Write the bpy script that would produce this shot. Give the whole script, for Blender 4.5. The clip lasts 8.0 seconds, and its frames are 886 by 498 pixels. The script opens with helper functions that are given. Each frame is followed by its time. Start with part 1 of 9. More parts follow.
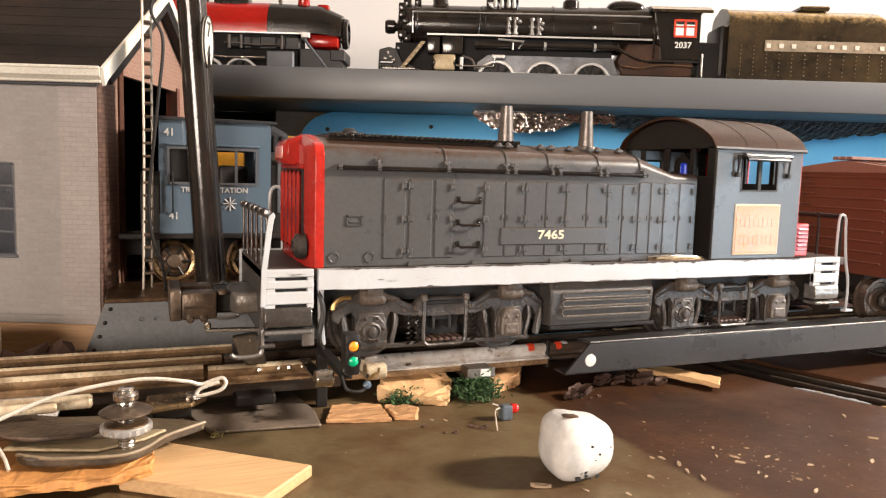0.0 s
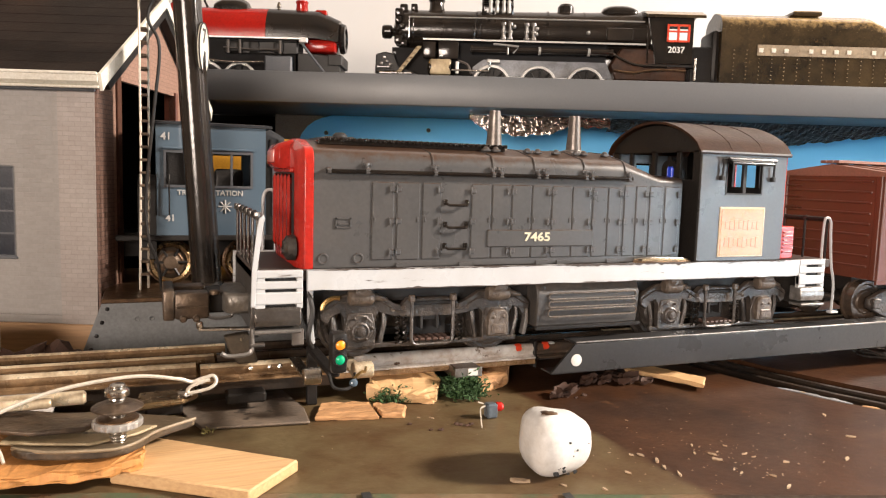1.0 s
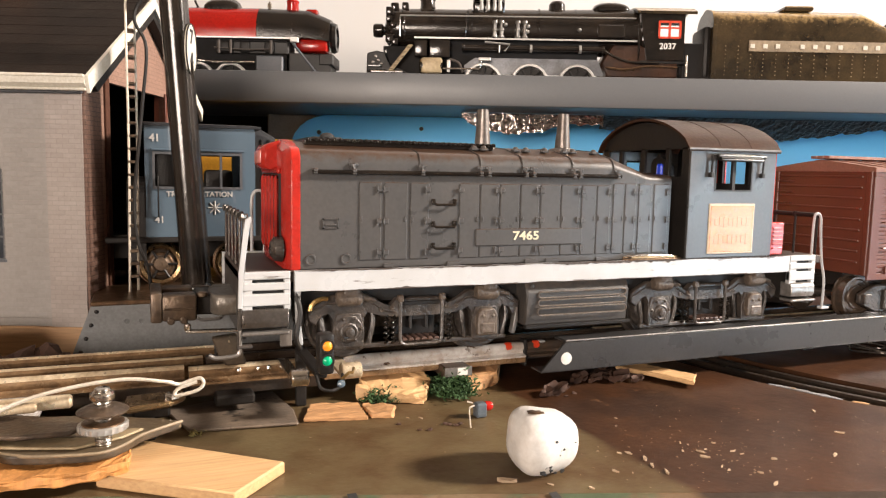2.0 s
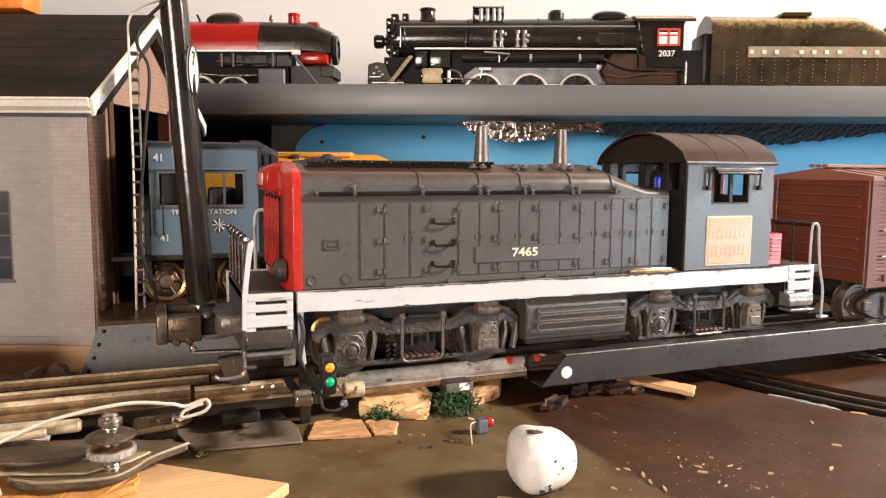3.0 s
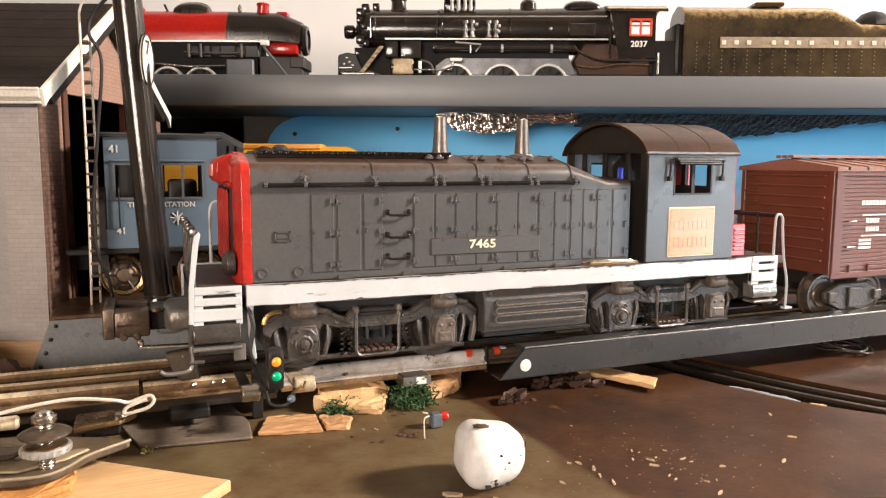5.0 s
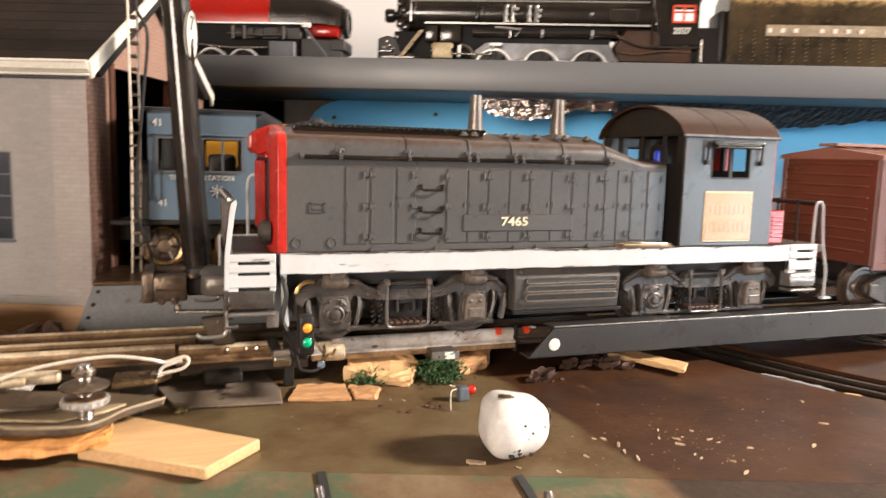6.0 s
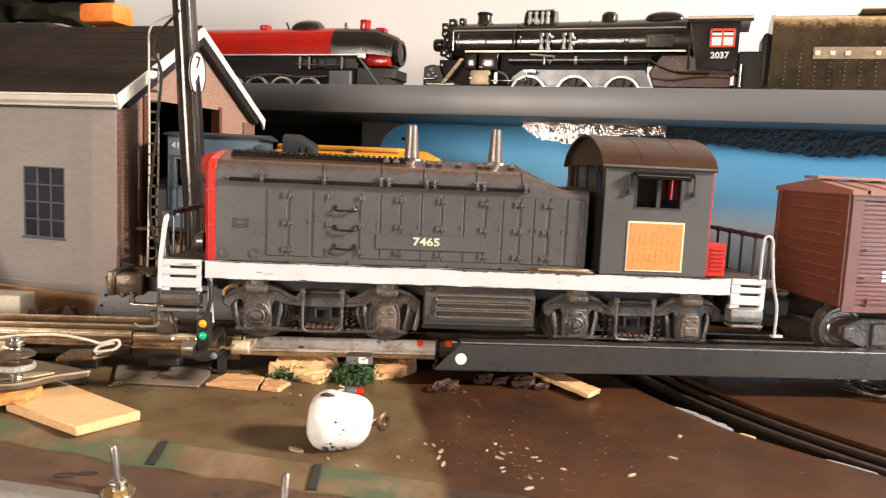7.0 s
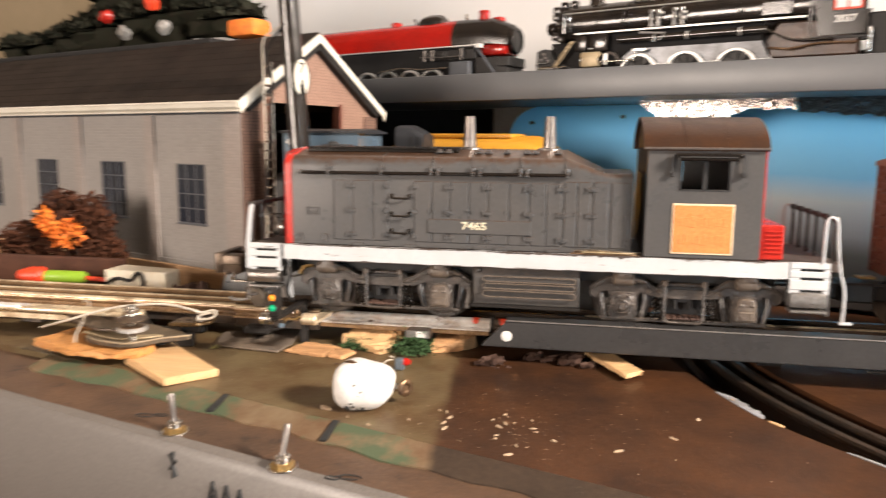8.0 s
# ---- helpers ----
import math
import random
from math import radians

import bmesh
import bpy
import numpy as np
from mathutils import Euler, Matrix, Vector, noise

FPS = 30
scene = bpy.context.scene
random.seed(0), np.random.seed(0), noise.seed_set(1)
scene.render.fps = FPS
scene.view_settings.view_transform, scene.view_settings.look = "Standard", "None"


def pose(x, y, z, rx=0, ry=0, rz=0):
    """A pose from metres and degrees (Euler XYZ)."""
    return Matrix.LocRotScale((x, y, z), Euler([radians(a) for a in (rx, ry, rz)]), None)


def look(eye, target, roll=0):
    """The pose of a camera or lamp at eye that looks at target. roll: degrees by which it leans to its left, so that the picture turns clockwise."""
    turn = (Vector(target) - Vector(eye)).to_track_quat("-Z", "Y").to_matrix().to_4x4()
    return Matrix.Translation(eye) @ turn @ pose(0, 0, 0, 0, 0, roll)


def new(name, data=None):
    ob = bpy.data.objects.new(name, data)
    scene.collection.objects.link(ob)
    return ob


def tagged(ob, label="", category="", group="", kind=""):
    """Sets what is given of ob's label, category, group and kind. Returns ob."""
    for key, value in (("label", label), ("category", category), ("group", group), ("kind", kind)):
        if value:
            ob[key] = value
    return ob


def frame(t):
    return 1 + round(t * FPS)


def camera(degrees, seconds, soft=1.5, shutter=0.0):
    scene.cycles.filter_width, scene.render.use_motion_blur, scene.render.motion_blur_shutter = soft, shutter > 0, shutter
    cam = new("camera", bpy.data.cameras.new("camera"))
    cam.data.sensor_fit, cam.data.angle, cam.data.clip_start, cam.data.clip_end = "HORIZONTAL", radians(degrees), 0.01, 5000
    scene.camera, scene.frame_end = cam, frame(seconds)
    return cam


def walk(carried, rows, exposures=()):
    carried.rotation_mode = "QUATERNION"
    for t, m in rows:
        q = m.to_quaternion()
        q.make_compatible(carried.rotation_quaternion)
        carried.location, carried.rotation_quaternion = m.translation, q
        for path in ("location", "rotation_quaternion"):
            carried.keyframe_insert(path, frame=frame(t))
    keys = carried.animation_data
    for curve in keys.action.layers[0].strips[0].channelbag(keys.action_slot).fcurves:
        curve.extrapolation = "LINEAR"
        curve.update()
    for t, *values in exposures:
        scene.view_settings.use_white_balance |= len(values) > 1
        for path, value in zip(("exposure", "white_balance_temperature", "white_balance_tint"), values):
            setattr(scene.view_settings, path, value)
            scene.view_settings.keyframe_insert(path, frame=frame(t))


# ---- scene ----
cam = camera(62.9, 8.0, soft=1.2, shutter=0.5)
PATH = [
    (0, (0.00798, -0.01168, 0.09337), (0.75782, 1.83039, -0.11761), 1.67),
    (0.5, (0.01159, -0.01971, 0.09454), (0.74453, 1.82928, -0.11532), 1.75),
    (1, (0.01180, -0.02007, 0.09385), (0.75020, 1.82741, -0.11005), 1.70),
    (1.5, (0.01288, -0.02054, 0.09345), (0.75042, 1.82687, -0.11416), 1.69),
    (1.7, (0.0140, -0.0210, 0.0940), (0.753, 1.827, -0.110), 1.5),
    (2.8, (0.01836, -0.02142, 0.09950), (0.75538, 1.82310, -0.13409), 0.46),
    (3, (0.01656, -0.02519, 0.10280), (0.74353, 1.82576, -0.11050), 0.40),
    (3.5, (0.01772, -0.02290, 0.10270), (0.76267, 1.81940, -0.12310), 0.04),
    (4, (0.02296, -0.02832, 0.10467), (0.75814, 1.81630, -0.13387), -0.27),
    (4.5, (0.02999, -0.02484, 0.10028), (0.79668, 1.80676, -0.13933), -0.06),
    (4.7, (0.0320, -0.0260, 0.1020), (0.788, 1.811, -0.136), 0.0),
    (5.8, (0.02685, -0.02700, 0.10070), (0.77735, 1.81363, -0.12023), 1.18),
    (6, (0.03206, -0.02986, 0.09507), (0.68863, 1.84252, -0.15617), 1.52),
    (6.5, (0.09421, -0.05213, 0.09412), (0.50094, 1.88530, -0.19038), 1.77),
    (7, (0.13869, -0.08084, 0.10361), (0.31413, 1.89858, -0.12245), 2.71),
    (7.5, (0.18100, -0.08826, 0.10501), (0.18536, 1.89528, -0.15104), 2.22),
    (8, (0.21066, -0.10068, 0.11004), (-0.16018, 1.84236, -0.18506), 0.49),
]
walk(cam, [(t, look(eye, target, roll)) for t, eye, target, roll in PATH], ((0, 0.11), (4.5, 0.13), (6, 0.19), (7, 0.22), (8, 0.24)))

ROOM = pose(0, 0, 0, 0, 0, -21)      # the room's axes: shelf, backdrop and engine house run along them
SHELF = ROOM @ pose(0, 0.5385, 0) @ pose(0, 0, 0, 0, 0, -1.8) @ pose(0, -0.5385, 0)
TZ = 0.003                            # top of the layout's board
RZ = 0.0205                           # rail head

# ---- world and light ----
world = bpy.data.worlds.new("sky")
scene.world = world
world.use_nodes = True
wn = world.node_tree
bg = wn.nodes["Background"]
sky = wn.nodes.new("ShaderNodeTexSky")
sky.sky_type = "NISHITA"
sky.sun_disc = False
sky.sun_elevation = radians(28)
sky.sun_rotation = radians(120)
wn.links.new(sky.outputs[0], bg.inputs[0])
bg.inputs[1].default_value = 0.12

WINDOWS = ((0.20, 0.87, 0.26, 0.28), (-0.38, 0.00, 0.24, 0.26))   # v, z, half width, half height in the side wall
WALL_U = 1.58


def window_light(name, at, w, h, energy, color):
    lamp = bpy.data.lights.new(name, "AREA")
    lamp.shape, lamp.size, lamp.size_y, lamp.energy, lamp.color = "RECTANGLE", w, h, energy, color
    ob = new(name, lamp)
    ob.matrix_world = ROOM @ look(at, (0.05, 0.24, 0.05))


window_light("window_light", (WALL_U + 0.02, 0.20, 0.87), 0.20, 0.20, 77.0, (1.0, 0.872, 0.765))
window_light("window_light", (WALL_U + 0.02, -0.38, 0.00), 0.38, 0.42, 7.6, (0.62, 0.82, 1.0))
window_light("window_light", (-0.62, -1.72, 0.32), 0.84, 0.58, 41.0, (1.0, 0.835, 0.715))

# ---- materials ----
def mat(name, col, rough=0.6, metal=0.0, col2=None, scale=40.0, amount=0.5, bump=0.15, grain=900.0, spots=None, spot_scale=120.0,
        spot_cut=0.62, coat=0.0, spec=0.5, rough_var=0.15, per_object=0.0, edge=0.0, dust=None, dust_amount=0.6, speckle=0.35):
    m = bpy.data.materials.new(name)
    m.use_nodes = True
    nt = m.node_tree
    n, l = nt.nodes, nt.links
    b = n["Principled BSDF"]
    tc = n.new("ShaderNodeTexCoord")
    big = n.new("ShaderNodeTexNoise")
    big.inputs["Scale"].default_value, big.inputs["Detail"].default_value, big.inputs["Roughness"].default_value = scale, 6, 0.65
    l.new(tc.outputs["Object"], big.inputs["Vector"])
    fine = n.new("ShaderNodeTexNoise")
    fine.inputs["Scale"].default_value, fine.inputs["Detail"].default_value = grain, 4
    l.new(tc.outputs["Object"], fine.inputs["Vector"])
    ramp = n.new("ShaderNodeMapRange")
    ramp.inputs["From Min"].default_value, ramp.inputs["From Max"].default_value = 0.35, 0.68
    ramp.inputs["To Max"].default_value = amount
    l.new(big.outputs["Fac"], ramp.inputs["Value"])
    mix = n.new("ShaderNodeMix")
    mix.data_type = "RGBA"
    c2 = col2 or tuple(c * 0.6 for c in col)
    mix.inputs[6].default_value, mix.inputs[7].default_value = (*col, 1), (*c2, 1)
    l.new(ramp.outputs[0], mix.inputs[0])
    out = mix.outputs[2]
    grn = n.new("ShaderNodeMix")
    grn.data_type, grn.blend_type = "RGBA", "OVERLAY"
    grn.inputs[0].default_value = speckle
    l.new(out, grn.inputs[6])
    l.new(fine.outputs["Fac"], grn.inputs[7])
    out = grn.outputs[2]
    if spots:
        sn = n.new("ShaderNodeTexNoise")
        sn.inputs["Scale"].default_value, sn.inputs["Detail"].default_value = spot_scale, 8
        sn.inputs["Roughness"].default_value = 0.7
        l.new(tc.outputs["Object"], sn.inputs["Vector"])
        cut = n.new("ShaderNodeMapRange")
        cut.inputs["From Min"].default_value, cut.inputs["From Max"].default_value = spot_cut, spot_cut + 0.05
        l.new(sn.outputs["Fac"], cut.inputs["Value"])
        sm = n.new("ShaderNodeMix")
        sm.data_type = "RGBA"
        sm.inputs[7].default_value = (*spots, 1)
        l.new(cut.outputs[0], sm.inputs[0])
        l.new(out, sm.inputs[6])
        out = sm.outputs[2]
    if per_object:
        oi = n.new("ShaderNodeObjectInfo")
        hv = n.new("ShaderNodeHueSaturation")
        mr = n.new("ShaderNodeMapRange")
        mr.inputs["To Min"].default_value, mr.inputs["To Max"].default_value = 1 - per_object, 1 + per_object
        l.new(oi.outputs["Random"], mr.inputs["Value"])
        l.new(mr.outputs[0], hv.inputs["Value"])
        l.new(out, hv.inputs["Color"])
        out = hv.outputs["Color"]
    if dust:
        # dust that has settled on the upward faces, patchy
        geo, sx = n.new("ShaderNodeNewGeometry"), n.new("ShaderNodeSeparateXYZ")
        l.new(geo.outputs["Normal"], sx.inputs[0])
        dn = n.new("ShaderNodeTexNoise")
        dn.inputs["Scale"].default_value, dn.inputs["Detail"].default_value, dn.inputs["Roughness"].default_value = 260, 6, 0.7
        l.new(tc.outputs["Object"], dn.inputs["Vector"])
        ma = n.new("ShaderNodeMath")
        ma.operation = "MULTIPLY_ADD"
        ma.inputs[1].default_value = 0.55
        l.new(sx.outputs["Z"], ma.inputs[0])
        l.new(dn.outputs["Fac"], ma.inputs[2])
        dr = n.new("ShaderNodeMapRange")
        dr.inputs["From Min"].default_value, dr.inputs["From Max"].default_value, dr.inputs["To Max"].default_value = 0.64, 1.0, dust_amount
        l.new(ma.outputs[0], dr.inputs["Value"])
        dm = n.new("ShaderNodeMix")
        dm.data_type = "RGBA"
        dm.inputs[7].default_value = (*dust, 1)
        l.new(dr.outputs[0], dm.inputs[0])
        l.new(out, dm.inputs[6])
        out = dm.outputs[2]
    l.new(out, b.inputs["Base Color"])
    rr = n.new("ShaderNodeMapRange")
    rr.inputs["To Min"].default_value, rr.inputs["To Max"].default_value = max(0.02, rough - rough_var), min(1, rough + rough_var)
    l.new(big.outputs["Fac"], rr.inputs["Value"])
    l.new(rr.outputs[0], b.inputs["Roughness"])
    b.inputs["Metallic"].default_value = metal
    b.inputs["Coat Weight"].default_value = coat
    b.inputs["Specular IOR Level"].default_value = spec
    if bump:
        bp = n.new("ShaderNodeBump")
        bp.inputs["Strength"].default_value, bp.inputs["Distance"].default_value = bump, 0.0006
        l.new(fine.outputs["Fac"], bp.inputs["Height"])
        if edge:
            bv = n.new("ShaderNodeBevel")
            bv.samples = 4
            bv.inputs["Radius"].default_value = edge
            l.new(bv.outputs[0], bp.inputs["Normal"])
        l.new(bp.outputs[0], b.inputs["Normal"])
    return m


def glow(name, col, strength):
    m = mat(name, col, 0.25)
    b = m.node_tree.nodes["Principled BSDF"]
    b.inputs["Emission Color"].default_value = (*col, 1)
    b.inputs["Emission Strength"].default_value = strength
    return m


def wood(name, a, c, stretch=(14, 220, 220), rough=0.6):
    m = mat(name, a, rough, 0.0, c, 40, 0.5, 0.25, 700)
    nt = m.node_tree
    n, l = nt.nodes, nt.links
    tc = next(x for x in n if x.bl_idname == "ShaderNodeTexCoord")
    mp = n.new("ShaderNodeMapping")
    mp.inputs["Scale"].default_value = stretch
    l.new(tc.outputs["Object"], mp.inputs["Vector"])
    for x in n:
        if x.bl_idname == "ShaderNodeTexNoise":
            x.inputs["Scale"].default_value = 1.0 if x.inputs["Scale"].default_value < 100 else 5.0
            l.new(mp.outputs[0], x.inputs["Vector"])
    return m


def split(m, other, nx, ny, d, noise_amp=0.003, soft=0.002, patch=None):
    """Paints the part of the board where nx*x + ny*y < d with another colour, with a ragged border."""
    nt = m.node_tree
    n, l = nt.nodes, nt.links
    b = n["Principled BSDF"]
    src = b.inputs["Base Color"].links[0].from_socket
    tc = next(x for x in n if x.bl_idname == "ShaderNodeTexCoord")
    dot = n.new("ShaderNodeVectorMath")
    dot.operation = "DOT_PRODUCT"
    dot.inputs[1].default_value = (nx, ny, 0)
    l.new(tc.outputs["Object"], dot.inputs[0])
    ns = n.new("ShaderNodeTexNoise")
    ns.inputs["Scale"].default_value, ns.inputs["Detail"].default_value = 120, 6
    l.new(tc.outputs["Object"], ns.inputs["Vector"])
    ad = n.new("ShaderNodeMath")
    ad.operation = "MULTIPLY_ADD"
    ad.inputs[1].default_value = noise_amp
    l.new(ns.outputs["Fac"], ad.inputs[0])
    l.new(dot.outputs["Value"], ad.inputs[2])
    mr = n.new("ShaderNodeMapRange")
    mr.inputs["From Min"].default_value, mr.inputs["From Max"].default_value = d - soft, d + soft
    mr.inputs["To Min"].default_value, mr.inputs["To Max"].default_value = 1, 0
    l.new(ad.outputs[0], mr.inputs["Value"])
    mix = n.new("ShaderNodeMix")
    mix.data_type = "RGBA"
    l.new(mr.outputs[0], mix.inputs[0])
    l.new(src, mix.inputs[6])
    st = n.new("ShaderNodeMix")
    st.data_type = "RGBA"
    st.inputs[6].default_value, st.inputs[7].default_value = (*other, 1), (other[0] * 0.62, other[1] * 0.47, other[2] * 0.42, 1)
    n2 = n.new("ShaderNodeTexNoise")
    n2.inputs["Scale"].default_value, n2.inputs["Detail"].default_value, n2.inputs["Roughness"].default_value = 34, 8, 0.7
    l.new(tc.outputs["Object"], n2.inputs["Vector"])
    n3 = n.new("ShaderNodeMapRange")
    n3.inputs["From Min"].default_value, n3.inputs["From Max"].default_value = 0.36, 0.64
    l.new(n2.outputs["Fac"], n3.inputs["Value"])
    l.new(n3.outputs[0], st.inputs[0])
    worn = st.outputs[2]
    if patch:
        n4, n5, pm = n.new("ShaderNodeTexNoise"), n.new("ShaderNodeMapRange"), n.new("ShaderNodeMix")
        n4.inputs["Scale"].default_value, n4.inputs["Detail"].default_value, n4.inputs["Roughness"].default_value = 26, 7, 0.62
        n5.inputs["From Min"].default_value, n5.inputs["From Max"].default_value = 0.47, 0.56
        pm.data_type = "RGBA"
        pm.inputs[7].default_value = (*patch, 1)
        l.new(tc.outputs["Object"], n4.inputs["Vector"])
        l.new(n4.outputs["Fac"], n5.inputs["Value"])
        l.new(n5.outputs[0], pm.inputs[0])
        l.new(worn, pm.inputs[6])
        worn = pm.outputs[2]
    l.new(worn, mix.inputs[7])
    l.new(mix.outputs[2], b.inputs["Base Color"])
    return m


M = {}
M["board"] = mat("brown_board", (0.067, 0.028, 0.012), 0.40, 0, (0.026, 0.013, 0.008), 26, 0.95, 0.25, 380, (0.12, 0.058, 0.028), 62, 0.64, rough_var=0.2, spec=0.22)
split(M["board"], (0.140, 0.106, 0.055), 1.0, 0.08, 0.1745)
M["board_edge"] = mat("worn_and_lit_edge", (0.052, 0.035, 0.024), 0.7, 0, (0.024, 0.018, 0.014), 30, 0.9, 0.35, 400, (0.13, 0.10, 0.07), 55, 0.70, spec=0.15)
split(M["board_edge"], (0.185, 0.135, 0.082), 1.0, 0.08, 0.1745, patch=(0.076, 0.098, 0.056))
M["ledge"] = mat("dark_stained_ledge", (0.105, 0.056, 0.030), 0.5, 0, (0.045, 0.026, 0.016), 35, 0.9, 0.3, 500, (0.03, 0.02, 0.015), 70, 0.60)
M["panel"] = mat("grey_panel_paint", (0.145, 0.131, 0.119), 0.36, 0, (0.118, 0.104, 0.092), 10, 0.5, 0.05)
M["black_ink"] = mat("black_ink", (0.02, 0.02, 0.02), 0.6)
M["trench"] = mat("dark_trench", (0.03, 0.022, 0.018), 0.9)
M["dark_track"] = mat("blackened_rail", (0.045, 0.04, 0.036), 0.4, 0.6, (0.10, 0.06, 0.035), 60, 0.7)
M["foam_core"] = mat("torn_grey_core", (0.24, 0.25, 0.27), 0.9, 0, (0.13, 0.12, 0.11), 90, 0.8)
M["shelf"] = mat("grey_shelf_paint", (0.128, 0.132, 0.137), 0.40, 0, (0.117, 0.120, 0.125), 9, 0.6, 0.03, 900, (0.12, 0.12, 0.12), 40, 0.66, speckle=0.08)
M["wall"] = mat("white_wall", (0.58, 0.59, 0.60), 0.85, 0, (0.60, 0.575, 0.55), 5, 0.6, 0.04, 2500, speckle=0.08)
M["room"] = mat("room_walls", (0.26, 0.22, 0.18), 0.9, 0, None, 3, 0.3)
M["dark_room"] = mat("dark_floor", (0.12, 0.08, 0.055), 0.8, 0, None, 3, 0.5)
M["post"] = mat("beige_post", (0.42, 0.34, 0.27), 0.8, 0, (0.32, 0.26, 0.21), 25, 0.8)
# near-black; also stands in for shade under the shelf and inside the models
M["void"] = mat("black_and_shade", (0.012, 0.011, 0.011), 0.9)
M["foil"] = mat("crumpled_foil", (0.46, 0.43, 0.41), 0.12, 1.0, (0.11, 0.08, 0.065), 150, 0.95, 0.16, 700, rough_var=0.04)
M["brick_brown"] = mat("brown_brick_paint", (0.085, 0.038, 0.024), 0.85, 0, (0.05, 0.025, 0.018), 60, 0.8, 0.35, 500, spec=0.15)
M["roof"] = mat("brown_roof_paint", (0.019, 0.0125, 0.009), 0.55, 0, (0.011, 0.008, 0.0063), 30, 0.9, 0.3, 700, (0.045, 0.028, 0.019), 90, 0.69, spec=0.12)
M["cream"] = mat("cream_trim", (0.66, 0.63, 0.55), 0.55, 0, (0.52, 0.48, 0.40), 40, 0.7)
M["foam_cream"] = mat("torn_cream_foam", (0.80, 0.74, 0.60), 0.8, 0, (0.60, 0.50, 0.36), 60, 0.7, 0.4, 400)
M["pane"] = mat("blue_black_pane", (0.018, 0.022, 0.032), 0.2, 0, (0.03, 0.035, 0.045), 50, 0.6)
M["grey_frame"] = mat("dark_grey_frame", (0.075, 0.08, 0.09), 0.5)
M["loco"] = mat("weathered_dark_grey", (0.068, 0.0675, 0.068), 0.30, 0, (0.082, 0.076, 0.072), 38, 0.8, 0.06, 700, (0.10, 0.084, 0.070), 130, 0.69, spec=0.45, rough_var=0.12, edge=0.0004, dust=(0.055, 0.027, 0.014), dust_amount=0.95, speckle=0.2)
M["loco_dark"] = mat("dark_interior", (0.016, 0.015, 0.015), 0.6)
M["truck"] = mat("dusty_black_plastic", (0.026, 0.024, 0.023), 0.36, 0, (0.070, 0.056, 0.046), 190, 0.95, 0.8, 620, (0.17, 0.135, 0.105), 420, 0.62, spec=0.7, edge=0.0003, dust=(0.13, 0.10, 0.078), dust_amount=0.5, speckle=0.6)
M["truck_brown"] = mat("brown_dusty_casting", (0.075, 0.058, 0.046), 0.38, 0, (0.13, 0.10, 0.075), 240, 0.95, 0.8, 620, (0.026, 0.023, 0.020), 380, 0.60, spec=0.7, edge=0.0003, dust=(0.17, 0.13, 0.10), dust_amount=0.5, speckle=0.6)
M["tank"] = mat("grey_tank", (0.042, 0.041, 0.041), 0.42, 0, (0.065, 0.055, 0.047), 70, 0.8, 0.25, 800, edge=0.0003, dust=(0.13, 0.10, 0.08))
M["deck"] = mat("brown_deck", (0.045, 0.032, 0.026), 0.6, 0, (0.08, 0.06, 0.05), 60, 0.7)
M["white"] = mat("chipped_white_paint", (0.50, 0.515, 0.53), 0.30, 0, (0.43, 0.43, 0.425), 55, 0.7, 0.05, 2500, (0.10, 0.078, 0.066), 118, 0.605, edge=0.0004, speckle=0.06)
for x in M["white"].node_tree.nodes:
    if x.bl_idname == "ShaderNodeTexNoise" and abs(x.inputs["Scale"].default_value - 118) < 1:
        # the wear runs in streaks along the sill
        mp = M["white"].node_tree.nodes.new("ShaderNodeMapping")
        mp.inputs["Scale"].default_value = (0.22, 1.0, 1.9)
        M["white"].node_tree.links.new(x.inputs["Vector"].links[0].from_socket, mp.inputs["Vector"])
        M["white"].node_tree.links.new(mp.outputs[0], x.inputs["Vector"])
M["red"] = mat("red_paint", (0.44, 0.024, 0.015), 0.24, 0, (0.30, 0.016, 0.012), 60, 0.8, 0.1, 600, (0.16, 0.03, 0.025), 160, 0.66, edge=0.0005)
M["roof_brown"] = mat("rusty_brown_roof", (0.050, 0.0215, 0.010), 0.34, 0, (0.026, 0.015, 0.011), 60, 0.9, 0.2, 800, (0.10, 0.05, 0.027), 150, 0.66, spec=0.18)
M["firebox"] = mat("red_brown_casting", (0.058, 0.026, 0.014), 0.32, 0, (0.018, 0.011, 0.009), 70, 0.9, 0.5, 500, (0.16, 0.085, 0.045), 150, 0.67, spec=0.4, edge=0.0005)
M["stack"] = mat("dull_metal_stack", (0.20, 0.18, 0.165), 0.35, 0.7, (0.12, 0.10, 0.09), 90, 0.7)
M["steel"] = mat("bright_steel", (0.68, 0.66, 0.62), 0.24, 1.0, (0.42, 0.37, 0.31), 160, 0.9, 0.3, 700, (0.14, 0.10, 0.07), 260, 0.66, edge=0.0004)
M["rail"] = mat("tarnished_rail", (0.86, 0.73, 0.52), 0.30, 0.5, (0.27, 0.17, 0.09), 110, 0.9, 0.2, 600, (0.10, 0.06, 0.035), 170, 0.63, rough_var=0.12)
M["rust"] = mat("rusty_metal", (0.20, 0.12, 0.065), 0.36, 0.75, (0.06, 0.038, 0.026), 140, 0.9, 0.4, 600, (0.34, 0.22, 0.11), 230, 0.64, edge=0.0005)
M["bronze"] = mat("grimy_bronze", (0.30, 0.20, 0.10), 0.27, 0.9, (0.09, 0.055, 0.03), 150, 0.9, 0.3, 600, (0.025, 0.02, 0.016), 190, 0.60, edge=0.0005)
